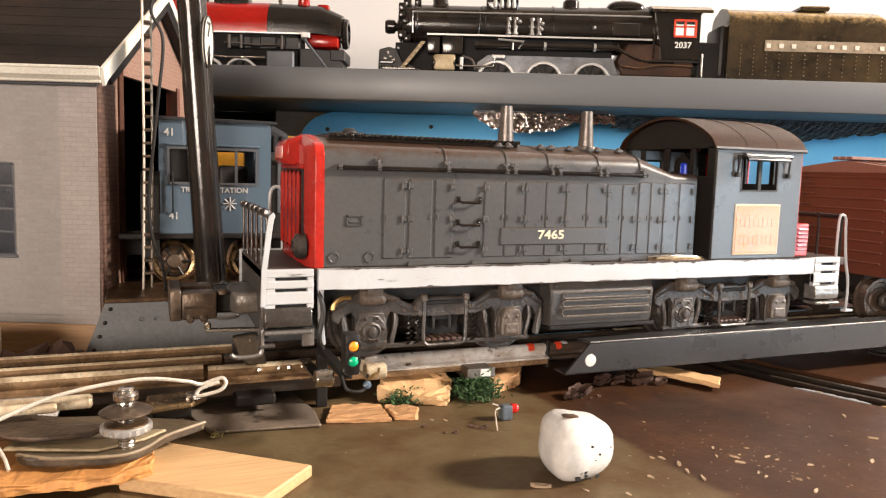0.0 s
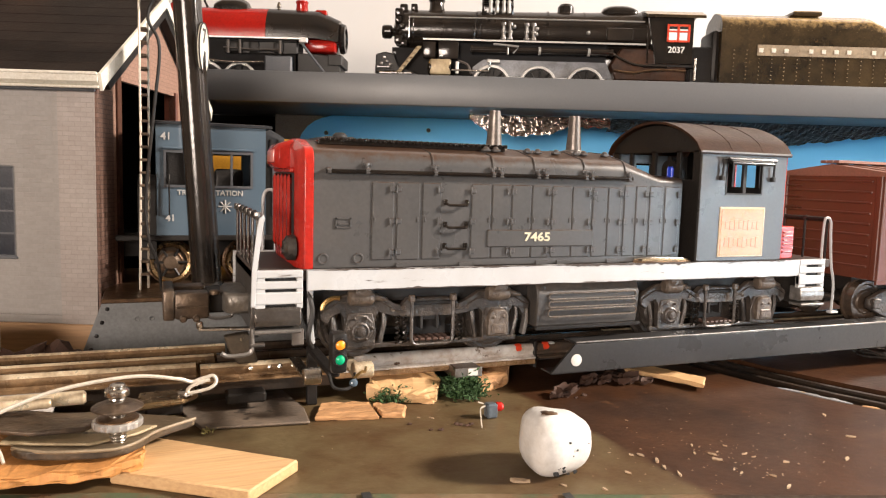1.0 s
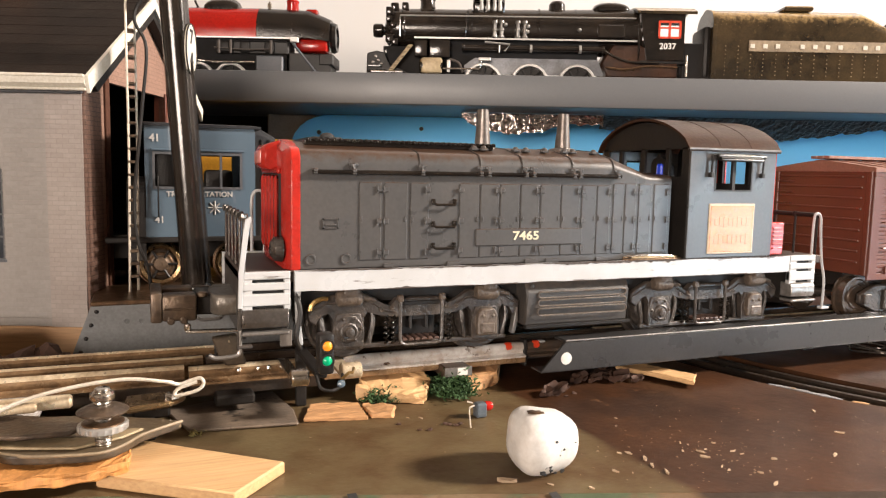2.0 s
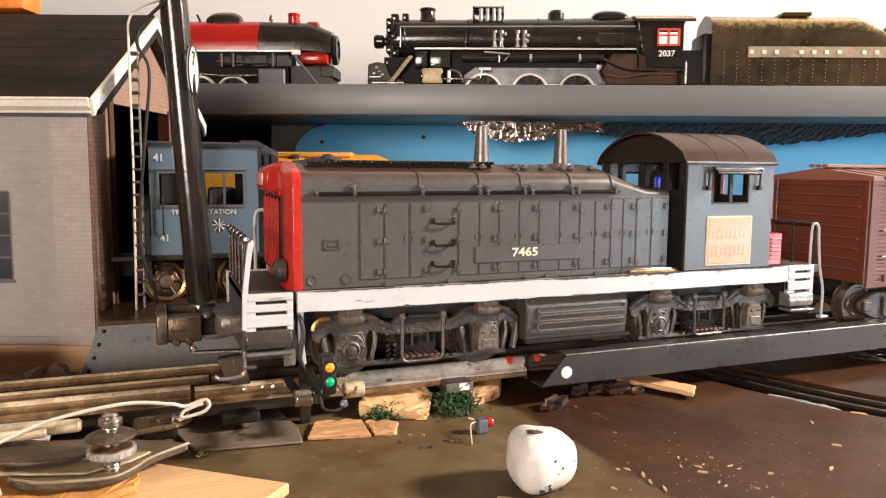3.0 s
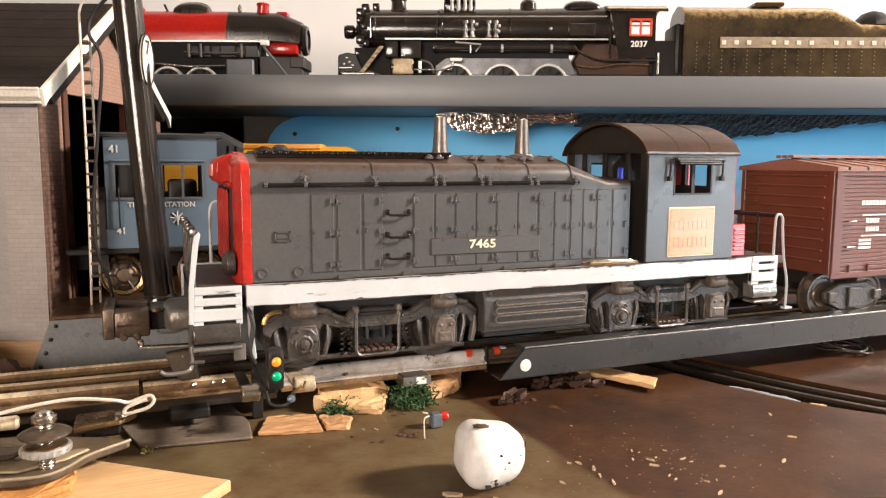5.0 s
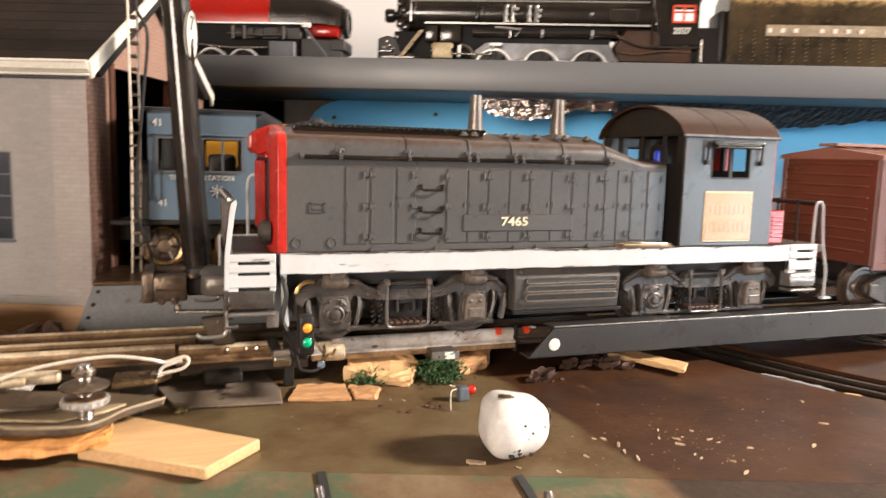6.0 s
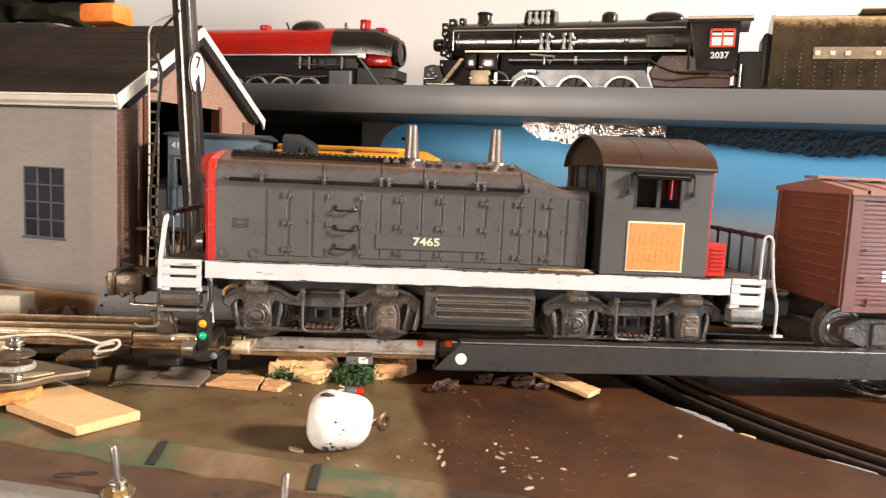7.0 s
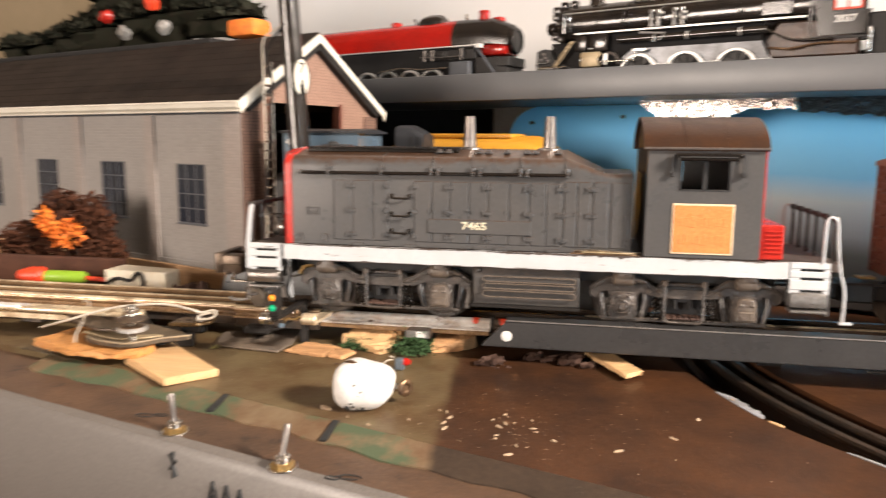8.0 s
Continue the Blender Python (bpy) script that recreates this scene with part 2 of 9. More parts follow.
M["worn_plate"] = mat("worn_dark_plate", (0.055, 0.046, 0.036), 0.4, 0.4, (0.13, 0.10, 0.07), 90, 0.9, 0.4, 600, (0.30, 0.24, 0.16), 260, 0.63, edge=0.0008)
M["black"] = mat("gloss_black", (0.0095, 0.0085, 0.008), 0.15, 0, (0.024, 0.017, 0.012), 60, 0.8, 0.12, 500, (0.07, 0.045, 0.026), 170, 0.71, spec=0.65, edge=0.0004, rough_var=0.08, dust=(0.05, 0.034, 0.022), dust_amount=0.2)
M["jet"] = mat("jet_black_paint", (0.008, 0.0072, 0.0068), 0.17, 0, (0.020, 0.014, 0.010), 60, 0.8, 0.1, 600, spec=0.45, edge=0.0004)
M["deep_red"] = mat("deep_red_gloss", (0.33, 0.010, 0.006), 0.16, 0, (0.24, 0.008, 0.005), 50, 0.8, 0.08, 600, (0.08, 0.01, 0.008), 150, 0.68, edge=0.0004)
M["black_matt"] = mat("dull_black", (0.012, 0.011, 0.0105), 0.45, 0, (0.022, 0.018, 0.015), 60, 0.6, 0.2, 800, edge=0.0003, spec=0.28)
M["orange"] = mat("orange_emblem", (0.60, 0.225, 0.075), 0.25, 0, (0.55, 0.20, 0.065), 70, 0.5, 0.08)
M["cream_line"] = mat("cream_line", (0.72, 0.56, 0.38), 0.4)
M["letter"] = mat("cream_lettering", (0.68, 0.62, 0.45), 0.5)
M["letter_white"] = mat("white_lettering", (0.74, 0.72, 0.68), 0.5)
M["girder"] = mat("grey_girder", (0.034, 0.0335, 0.034), 0.30, 0, (0.038, 0.036, 0.035), 40, 0.6, 0.08, 800, (0.12, 0.095, 0.075), 210, 0.70, spec=0.45, edge=0.0004)
M["boxcar"] = mat("oxide_red", (0.132, 0.042, 0.025), 0.36, 0, (0.10, 0.032, 0.020), 45, 0.7, 0.1, 900, spec=0.5, speckle=0.15)
M["boxcar_roof"] = mat("oxide_roof", (0.25, 0.12, 0.085), 0.5, 0, (0.20, 0.09, 0.065), 45, 0.7, 0.1)
M["blue"] = mat("grey_blue_paint", (0.082, 0.120, 0.158), 0.08, 0, (0.072, 0.106, 0.142), 30, 0.6, 0.0, rough_var=0.03, spec=0.8, speckle=0.06)
M["yellow"] = mat("yellow_paint", (0.54, 0.265, 0.026), 0.4, 0, (0.52, 0.25, 0.03), 40, 0.6, 0.08)
M["tender"] = mat("dusty_black_tender", (0.010, 0.0085, 0.007), 0.16, 0.0, (0.105, 0.070, 0.032), 15, 0.75, 0.12, 600, (0.13, 0.09, 0.045), 90, 0.72, rough_var=0.1, spec=0.65, edge=0.0004, dust=(0.50, 0.33, 0.14), dust_amount=0.55)
M["silver"] = mat("silver_paint", (0.50, 0.49, 0.47), 0.4, 0.6)
M["silver_dull"] = mat("dull_blue_grey_metal", (0.27, 0.28, 0.30), 0.40, 0.15, (0.07, 0.068, 0.068), 34, 0.9, 0.2, 600, (0.03, 0.028, 0.027), 90, 0.62)
M["brass"] = mat("brass", (0.50, 0.33, 0.13), 0.35, 0.9)
M["ball"] = mat("scuffed_white_plastic", (0.70, 0.69, 0.67), 0.42, 0, (0.54, 0.51, 0.47), 120, 0.8, 0.2, 500, (0.05, 0.045, 0.04), 190, 0.715)
M["pine"] = wood("pale_pine", (0.62, 0.40, 0.20), (0.52, 0.30, 0.13))
M["pine_end"] = wood("orange_end_grain", (0.52, 0.24, 0.07), (0.36, 0.15, 0.045), (160, 160, 30))
M["bark"] = wood("split_wood", (0.56, 0.31, 0.14), (0.13, 0.06, 0.03), (60, 260, 260), 0.75)
M["moss"] = mat("green_moss", (0.035, 0.085, 0.022), 0.9, 0, (0.02, 0.045, 0.015), 300, 0.8)
M["leaf"] = mat("dead_leaf", (0.075, 0.036, 0.022), 0.8, 0, (0.04, 0.02, 0.014), 200, 0.8)
M["crumb"] = mat("pale_crumbs", (0.44, 0.33, 0.22), 0.85, 0, (0.26, 0.175, 0.11), 300, 0.8)
M["amber_lens"] = glow("amber_lens", (0.85, 0.27, 0.02), 0.3)
M["green_lens"] = glow("green_lens", (0.0, 0.32, 0.14), 0.3)
M["red_lens"] = mat("red_lens", (0.42, 0.015, 0.01), 0.12, 0, None, 60, 0.3)
M["wire_white"] = mat("pale_wire", (0.62, 0.56, 0.47), 0.35, 0.3)
M["dusty_cream"] = mat("dusty_cream_metal", (0.42, 0.33, 0.20), 0.45, 0.2, (0.22, 0.16, 0.09), 120, 0.8, 0.3, 500, (0.07, 0.05, 0.03), 160, 0.64, edge=0.0006)
M["band"] = mat("worn_tan_band", (0.30, 0.23, 0.145), 0.6, 0, (0.16, 0.12, 0.075), 60, 0.9, 0.25, 500, (0.36, 0.30, 0.2), 150, 0.64)
M["dark_plate"] = mat("blackened_plate", (0.030, 0.026, 0.022), 0.4, 0.2, (0.115, 0.080, 0.046), 60, 0.95, 0.4, 500, (0.24, 0.18, 0.11), 150, 0.60, edge=0.0010, dust=(0.17, 0.125, 0.075), dust_amount=0.5)
M["grime"] = mat("grimy_casting", (0.055, 0.040, 0.030), 0.34, 0.5, (0.15, 0.105, 0.07), 140, 0.9, 0.5, 600, (0.34, 0.28, 0.21), 260, 0.66, edge=0.0006)
M["rail_web"] = mat("tarnished_web", (0.34, 0.215, 0.115), 0.26, 0.35, (0.095, 0.058, 0.033), 110, 0.9, 0.4, 600, (0.62, 0.48, 0.30), 190, 0.64)
M["grey_plate"] = mat("worn_grey_plate", (0.165, 0.135, 0.110), 0.36, 0.1, (0.22, 0.17, 0.125), 60, 0.8, 0.3, 600, (0.03, 0.025, 0.022), 90, 0.58, edge=0.0006)
M["riser"] = wood("raw_riser_wood", (0.44, 0.27, 0.14), (0.30, 0.165, 0.08), (14, 160, 160))
M["tread"] = mat("dull_grey_metal", (0.30, 0.29, 0.28), 0.32, 0.6, (0.16, 0.145, 0.13), 90, 0.9, 0.3, 600, (0.08, 0.06, 0.045), 200, 0.63, edge=0.0005)
M["bridge_grey"] = mat("bridge_grey_paint", (0.175, 0.182, 0.184), 0.45, 0, (0.145, 0.148, 0.150), 40, 0.7, 0.1, 800, (0.22, 0.21, 0.20), 210, 0.70, edge=0.0004)
M["nut_silver"] = mat("plated_nut", (0.55, 0.54, 0.52), 0.30, 0.6, (0.40, 0.37, 0.33), 160, 0.8, 0.2, 700)
M["grey_casting"] = mat("grimy_grey_casting", (0.20, 0.185, 0.165), 0.34, 0.4, (0.08, 0.066, 0.052), 110, 0.9, 0.5, 600, (0.40, 0.36, 0.30), 240, 0.66, edge=0.0006)
M["dark_chrome"] = mat("tarnished_chrome", (0.17, 0.16, 0.15), 0.20, 0.7, (0.08, 0.065, 0.055), 90, 0.9, 0.2, 600, (0.04, 0.033, 0.028), 160, 0.64, edge=0.0005)
# darker copy of the foil; the shade of the folded stretch is its colour
M["dark_foil"] = mat("shaded_foil", (0.060, 0.054, 0.050), 0.3, 0.6, (0.022, 0.019, 0.018), 90, 0.9, 0.5, 500)
M["slate"] = mat("dark_slate_paint", (0.024, 0.026, 0.030), 0.5, 0, (0.018, 0.019, 0.022), 40, 0.7, 0.1, spec=0.25)
# pink is the pale highlight of a red lens, put into the colour
M["highlight_lens"] = mat("highlight_lens", (0.72, 0.27, 0.24), 0.2, 0, (0.62, 0.18, 0.16), 120, 0.6, 0.05)
M["step_brown"] = mat("red_brown_tread", (0.085, 0.047, 0.034), 0.45, 0, (0.05, 0.030, 0.024), 160, 0.9, 0.3, 700, edge=0.0003)
M["dry"] = mat("dry_moss", (0.42, 0.38, 0.16), 0.9)
M["flower"] = mat("orange_foliage", (0.75, 0.22, 0.02), 0.7, 0, (0.62, 0.12, 0.02), 200, 0.8)
M["rust_foliage"] = mat("russet_foliage", (0.085, 0.030, 0.014), 0.85, 0, (0.030, 0.015, 0.010), 200, 0.8, spec=0.15)
M["bright_red"] = mat("bright_red_plastic", (0.72, 0.06, 0.02), 0.4)
M["bright_green"] = mat("bright_green_plastic", (0.25, 0.42, 0.03), 0.4)
M["dark_green"] = mat("dark_foliage", (0.017, 0.020, 0.012), 0.9, 0, (0.028, 0.022, 0.016), 120, 0.8, spec=0.15)
M["tan"] = mat("tan_card", (0.23, 0.18, 0.115), 0.85, 0, (0.18, 0.14, 0.085), 30, 0.6, spec=0.2)
M["vivid_blue"] = mat("vivid_blue_plastic", (0.02, 0.07, 0.75), 0.3)
M["faded_white"] = mat("faded_white_lettering", (0.44, 0.44, 0.43), 0.5)
M["blue_grey"] = mat("blue_grey_plastic", (0.10, 0.125, 0.15), 0.35, 0, (0.06, 0.07, 0.08), 150, 0.8, 0.1)


def sky_paint():
    m = mat("painted_sky", (0.12, 0.35, 0.64), 0.6, 0, (0.17, 0.42, 0.70), 7, 0.7, 0.1, 300)
    nt = m.node_tree
    n, l = nt.nodes, nt.links
    b = n["Principled BSDF"]
    src = b.inputs["Base Color"].links[0].from_socket
    tc = next(x for x in n if x.bl_idname == "ShaderNodeTexCoord")
    sp = n.new("ShaderNodeSeparateXYZ")
    l.new(tc.outputs["Object"], sp.inputs[0])
    ns = n.new("ShaderNodeTexNoise")
    ns.inputs["Scale"].default_value, ns.inputs["Detail"].default_value = 14, 6
    l.new(tc.outputs["Object"], ns.inputs["Vector"])
    ad = n.new("ShaderNodeMath")
    ad.operation = "MULTIPLY_ADD"
    ad.inputs[1].default_value = 0.012
    l.new(ns.outputs["Fac"], ad.inputs[0])
    l.new(sp.outputs["Z"], ad.inputs[2])
    cr = n.new("ShaderNodeValToRGB")
    e = cr.color_ramp.elements
    e[0].position, e[0].color = 0.0, (0.16, 0.15, 0.12, 1)
    e[1].position, e[1].color = 1.0, (0.10, 0.53, 0.98, 1)
    for p, c in ((0.16, (0.34, 0.33, 0.28, 1)), (0.26, (0.76, 0.80, 0.81, 1)), (0.46, (0.74, 0.83, 0.88, 1)), (0.60, (0.22, 0.61, 0.96, 1))):
        k = e.new(p)
        k.color = c
    mr = n.new("ShaderNodeMapRange")
    mr.inputs["From Max"].default_value = 0.15
    l.new(ad.outputs[0], mr.inputs["Value"])
    l.new(mr.outputs[0], cr.inputs[0])
    mx = n.new("ShaderNodeMix")
    mx.data_type = "RGBA"
    mx.inputs[0].default_value = 0.92
    l.new(src, mx.inputs[6])
    l.new(cr.outputs[0], mx.inputs[7])
    l.new(mx.outputs[2], b.inputs["Base Color"])
    return m


M["sky"] = sky_paint()

# ---- building helpers ----
BASE = {}


def thing(name, label, category, base, frame_m=None, group=""):
    """An Empty at a thing's base; its parts are built in the coordinates of frame_m (world, or the room's axes)."""
    e = new(name)
    e.matrix_world = (frame_m or Matrix()) @ Matrix.Translation(base)
    e.empty_display_size = 0.01
    BASE[e] = Vector(base)
    return tagged(e, label, category, group)


def root(ob):
    while ob.parent:
        ob = ob.parent
    return ob


def holder(ob):
    """The nearest one of ob and its parents that may still take a part: the thing itself or one of its parts."""
    while ob.parent and ob.parent.parent:
        ob = ob.parent
    return ob


def to_mesh(name, bm, material, smooth=True):
    me = bpy.data.meshes.new(name)
    bmesh.ops.recalc_face_normals(bm, faces=bm.faces)
    if smooth:
        for f in bm.faces:
            f.smooth = True
        for e in bm.edges:
            if len(e.link_faces) == 2 and e.calc_face_angle(0) > 0.6:
                e.smooth = False
    bm.to_mesh(me)
    bm.free()
    for m in material if isinstance(material, (list, tuple)) else [material]:
        me.materials.append(m)
    return me


def part(name, bm, material, parent, label=""):
    bmesh.ops.translate(bm, verts=bm.verts, vec=-BASE[root(parent)])
    ob = new(name, to_mesh(name, bm, material))
    ob.parent = holder(parent)
    return tagged(ob, label)


def solid(name, bm, material, label, category, kind="", frame_m=None):
    """A thing or a piece of the setting that is one mesh; its origin stays at that of frame_m."""
    ob = new(name, to_mesh(name, bm, material))
    if frame_m:
        ob.matrix_world = frame_m
    return tagged(ob, label, category, "", kind)


def B():
    return bmesh.new()


def box(bm, x0, x1, y0, y1, z0, z1, bev=0.0, seg=1):
    vs = [bm.verts.new((x, y, z)) for x in (x0, x1) for y in (y0, y1) for z in (z0, z1)]
    fs = [bm.faces.new([vs[i] for i in q]) for q in ((0, 1, 3, 2), (4, 6, 7, 5), (0, 4, 5, 1), (2, 3, 7, 6), (0, 2, 6, 4), (1, 5, 7, 3))]
    if bev:
        es = list({e for f in fs for e in f.edges})
        bmesh.ops.bevel(bm, geom=es, offset=bev, segments=seg, affect="EDGES", profile=0.5)
    return bm


def prism(bm, pts, axis, a, b, bev=0.0):
    """A polygon drawn across an axis, drawn out along it from a to b."""
    def p(u, v, w):
        return {"x": (w, u, v), "y": (u, w, v), "z": (u, v, w)}[axis]
    lo = [bm.verts.new(p(u, v, a)) for u, v in pts]
    hi = [bm.verts.new(p(u, v, b)) for u, v in pts]
    fs = [bm.faces.new(lo), bm.faces.new(hi)]
    for i in range(len(pts)):
        j = (i + 1) % len(pts)
        fs.append(bm.faces.new((lo[i], lo[j], hi[j], hi[i])))
    if bev:
        bmesh.ops.bevel(bm, geom=list({e for f in fs for e in f.edges}), offset=bev, segments=1, affect="EDGES", profile=0.5)
    return bm


def frame_at(d):
    d = Vector(d).normalized()
    s = Vector((0, 0, 1)) if abs(d.z) < 0.9 else Vector((1, 0, 0))
    u = d.cross(s).normalized()
    return u, d.cross(u)


def lathe(bm, p, d, prof, n=16, caps=True):
    """Rings of (distance along d, radius) about the line from p along d."""
    p, d = Vector(p), Vector(d).normalized()
    u, v = frame_at(d)
    rings = []
    for h, r in prof:
        rings.append([bm.verts.new(p + d * h + (u * math.cos(2 * math.pi * k / n) + v * math.sin(2 * math.pi * k / n)) * r) for k in range(n)])
    for a, b in zip(rings, rings[1:]):
        for k in range(n):
            j = (k + 1) % n
            bm.faces.new((a[k], a[j], b[j], b[k]))
    if caps:
        bm.faces.new(rings[0]), bm.faces.new(rings[-1])
    return bm


def cyl(bm, p, q, r, n=10, r2=None):
    d = Vector(q) - Vector(p)
    return lathe(bm, p, d, [(0, r), (d.length, r if r2 is None else r2)], n)


def tube(bm, pts, r, n=6, closed=False):
    pts = [Vector(p) for p in pts]
    rings = []
    u = None
    for i, p in enumerate(pts):
        a = pts[i - 1] if i or closed else p
        b = pts[(i + 1) % len(pts)] if i + 1 < len(pts) or closed else p
        d = (b - a).normalized()
        if u is None:
            u, v = frame_at(d)
        else:
            u = (u - d * u.dot(d)).normalized()
            v = d.cross(u)
        rings.append([bm.verts.new(p + (u * math.cos(2 * math.pi * k / n) + v * math.sin(2 * math.pi * k / n)) * r) for k in range(n)])
    for a, b in list(zip(rings, rings[1:])) + ([(rings[-1], rings[0])] if closed else []):
        for k in range(n):
            j = (k + 1) % n
            bm.faces.new((a[k], a[j], b[j], b[k]))
    if not closed:
        bm.faces.new(rings[0]), bm.faces.new(rings[-1])
    return bm


def loft(bm, secs):
    rows = [[bm.verts.new(p) for p in s] for s in secs]
    for a, b in zip(rows, rows[1:]):
        for k in range(len(a)):
            j = (k + 1) % len(a)
            bm.faces.new((a[k], a[j], b[j], b[k]))
    bm.faces.new(rows[0]), bm.faces.new(rows[-1])
    return bm


def curve(pts, n=8):
    """A smooth line through a few points."""
    pts = [Vector(p) for p in pts]
    ext = [pts[0] * 2 - pts[1]] + pts + [pts[-1] * 2 - pts[-2]]
    out = []
    for i in range(1, len(ext) - 2):
        a, b, c, d = ext[i - 1:i + 3]
        for k in range(n):
            t = k / n
            out.append(0.5 * (2 * b + (c - a) * t + (2 * a - 5 * b + 4 * c - d) * t * t + (3 * b - a - 3 * c + d) * t ** 3))
    return out + [pts[-1]]


def arc(cx, cy, r, a0, a1, n):
    return [(cx + r * math.cos(radians(a0 + (a1 - a0) * k / n)), cy + r * math.sin(radians(a0 + (a1 - a0) * k / n))) for k in range(n + 1)]


def text(words, size, m, material, parent, name="lettering", label="", depth=0.00012, wide=1.0, align="CENTER"):
    """Raised words; m places them: x to the right, y up the letters."""
    cu = bpy.data.curves.new(name, "FONT")
    cu.body, cu.size, cu.extrude, cu.align_x, cu.align_y = words, size, depth, align, "CENTER"
    cu.resolution_u = 3
    cu.offset = size * 0.022
    tmp = bpy.data.objects.new("tmp", cu)
    scene.collection.objects.link(tmp)
    bpy.context.view_layer.update()
    me = bpy.data.meshes.new_from_object(tmp.evaluated_get(bpy.context.evaluated_depsgraph_get()))
    bpy.data.objects.remove(tmp)
    me.transform(Matrix.Translation(-BASE[root(parent)]) @ m @ Matrix.Diagonal((wide, 1, 1, 1)))
    me.materials.clear()
    me.materials.append(material)
    ob = new(name, me)
    ob.parent = holder(parent)
    return tagged(ob, label)


def facing(x, y, z, rz=0):
    """Upright writing at a place, read by someone who looks along +y (before the turn rz)."""
    return Matrix.Translation((x, y, z)) @ pose(0, 0, 0, 0, 0, rz) @ pose(0, 0, 0, 90, 0, 0)


def rounded(y0, y1, z0, z1, r, rise=0.0, n=5):
    """A cross-section (y, z) with rounded upper corners and a crowned top."""
    ym = (y0 + y1) / 2
    pts = [(y0, z0)] + [(y, z) for y, z in arc(y0 + r, z1 - r, r, 180, 90, n)]
    for k in range(1, 4):
        y = y0 + r + (y1 - y0 - 2 * r) * k / 4
        pts.append((y, z1 + rise * (1 - ((y - ym) / (ym - y0 - r)) ** 2)))
    pts += [(y, z) for y, z in arc(y1 - r, z1 - r, r, 90, 0, n)] + [(y1, z0)]
    return pts

def pierced(xs, zs, y0, y1):
    """One upright plate from y0 to y1 with openings in its middle row, between every second pair of xs."""
    bm = B()
    layers = [[[bm.verts.new((x, y, z)) for z in zs] for x in xs] for y in (y0, y1)]
    n = len(xs) - 1
    solid_cell = [[j != 1 or i % 2 == 0 for j in range(3)] for i in range(n)]
    for i in range(n):
        for j in range(3):
            if solid_cell[i][j]:
                for g in layers:
                    bm.faces.new((g[i][j], g[i + 1][j], g[i + 1][j + 1], g[i][j + 1]))
    a, b = layers
    for i in range(n + 1):
        for j in range(3):
            if (i > 0 and solid_cell[i - 1][j]) != (i < n and solid_cell[i][j]):
                bm.faces.new((a[i][j], a[i][j + 1], b[i][j + 1], b[i][j]))
    for i in range(n):
        for j in range(4):
            if (j > 0 and solid_cell[i][j - 1]) != (j < 3 and solid_cell[i][j]):
                bm.faces.new((a[i][j], a[i + 1][j], b[i + 1][j], b[i][j]))
    bmesh.ops.recalc_face_normals(bm, faces=bm.faces)
    return bm


# ---- setting ----
def wall_box(name, label, u0, u1, v0, v1, z0, z1, material):
    return solid(name, box(B(), u0, u1, v0, v1, z0, z1), material, label, "wall", "structure", ROOM)


U0, U1, V0, V1, Z0, Z1 = -1.9, 1.58, -1.7, 0.78, -0.75, 1.65
solid("floor", box(B(), U0, U1, V0, V1, Z0 - 0.05, Z0), M["dark_room"], "dark brown floor far below the layout", "floor", "structure", ROOM)
solid("ceiling", box(B(), U0, U1, V0, V1, Z1, Z1 + 0.05), M["room"], "plain pale ceiling", "ceiling", "structure", ROOM)
wall_box("wall_north", "off-white wall behind the shelf", U0, U1, V1, V1 + 0.05, Z0, Z1, M["wall"])
bm = B()
box(bm, U0, -1.06, V0 - 0.08, V0, Z0, Z1)
box(bm, -0.18, U1, V0 - 0.08, V0, Z0, Z1)
box(bm, -1.06, -0.18, V0 - 0.08, V0, Z0, 0.00)
box(bm, -1.06, -0.18, V0 - 0.08, V0, 0.64, Z1)
solid("wall_south", bm, M["room"], "wall behind the viewer with a window opening", "wall", "structure", ROOM)
wall_box("wall_west", "plain side wall", U0 - 0.05, U0, V0, V1, Z0, Z1, M["room"])
bm = B()
(va, za, wa, ha), (vb, zb, wb, hb) = WINDOWS
box(bm, U1, U1 + 0.1, V0, vb - wb, Z0, Z1)
box(bm, U1, U1 + 0.1, vb + wb, va - wa, Z0, Z1)
box(bm, U1, U1 + 0.1, va + wa, V1, Z0, Z1)
for v, z, w, h in WINDOWS:
    box(bm, U1, U1 + 0.1, v - w, v + w, Z0, z - h)
    box(bm, U1, U1 + 0.1, v - w, v + w, z + h, Z1)
solid("wall_east", bm, M["room"], "side wall with two window openings", "wall", "structure", ROOM)

CX, CY, RO, RI = 0.596, 0.344, 0.336, 0.3030   # the round cut in the board for the lower loop of track


def cut_r(a):
    """Radius of the sawn round cut at an angle in degrees; it runs a little uneven."""
    return float(np.interp(a, (125, 190, 206, 209.5, 212, 215, 218, 232), (0.3475, 0.3475, 0.3482, 0.3450, 0.3425, 0.3396, 0.3372, RO)))


def front_y(x):
    return 0.1933 - (0.332 if x > 0 else 0.2707) * x


# where the front edge meets the round cut
x_cut = 0.25
while (x_cut - CX) ** 2 + (front_y(x_cut) - CY) ** 2 > RO ** 2:
    x_cut += 0.0005
a_cut = math.degrees(math.atan2(front_y(x_cut) - CY, x_cut - CX)) % 360
outline = [(-0.9, front_y(-0.9)), (0.0, front_y(0.0))] + [(x_cut, front_y(x_cut))] + [(CX + cut_r(a) * math.cos(radians(a)), CY + cut_r(a) * math.sin(radians(a))) for a in np.linspace(a_cut, 125, 90)[1:]] + [(0.62, 0.585), (-0.9, 1.165)]
solid("table_top", prism(B(), outline, "z", -0.016, TZ), M["board"], "brown and olive painted plywood layout board, dusty and scratched", "table", "structure")
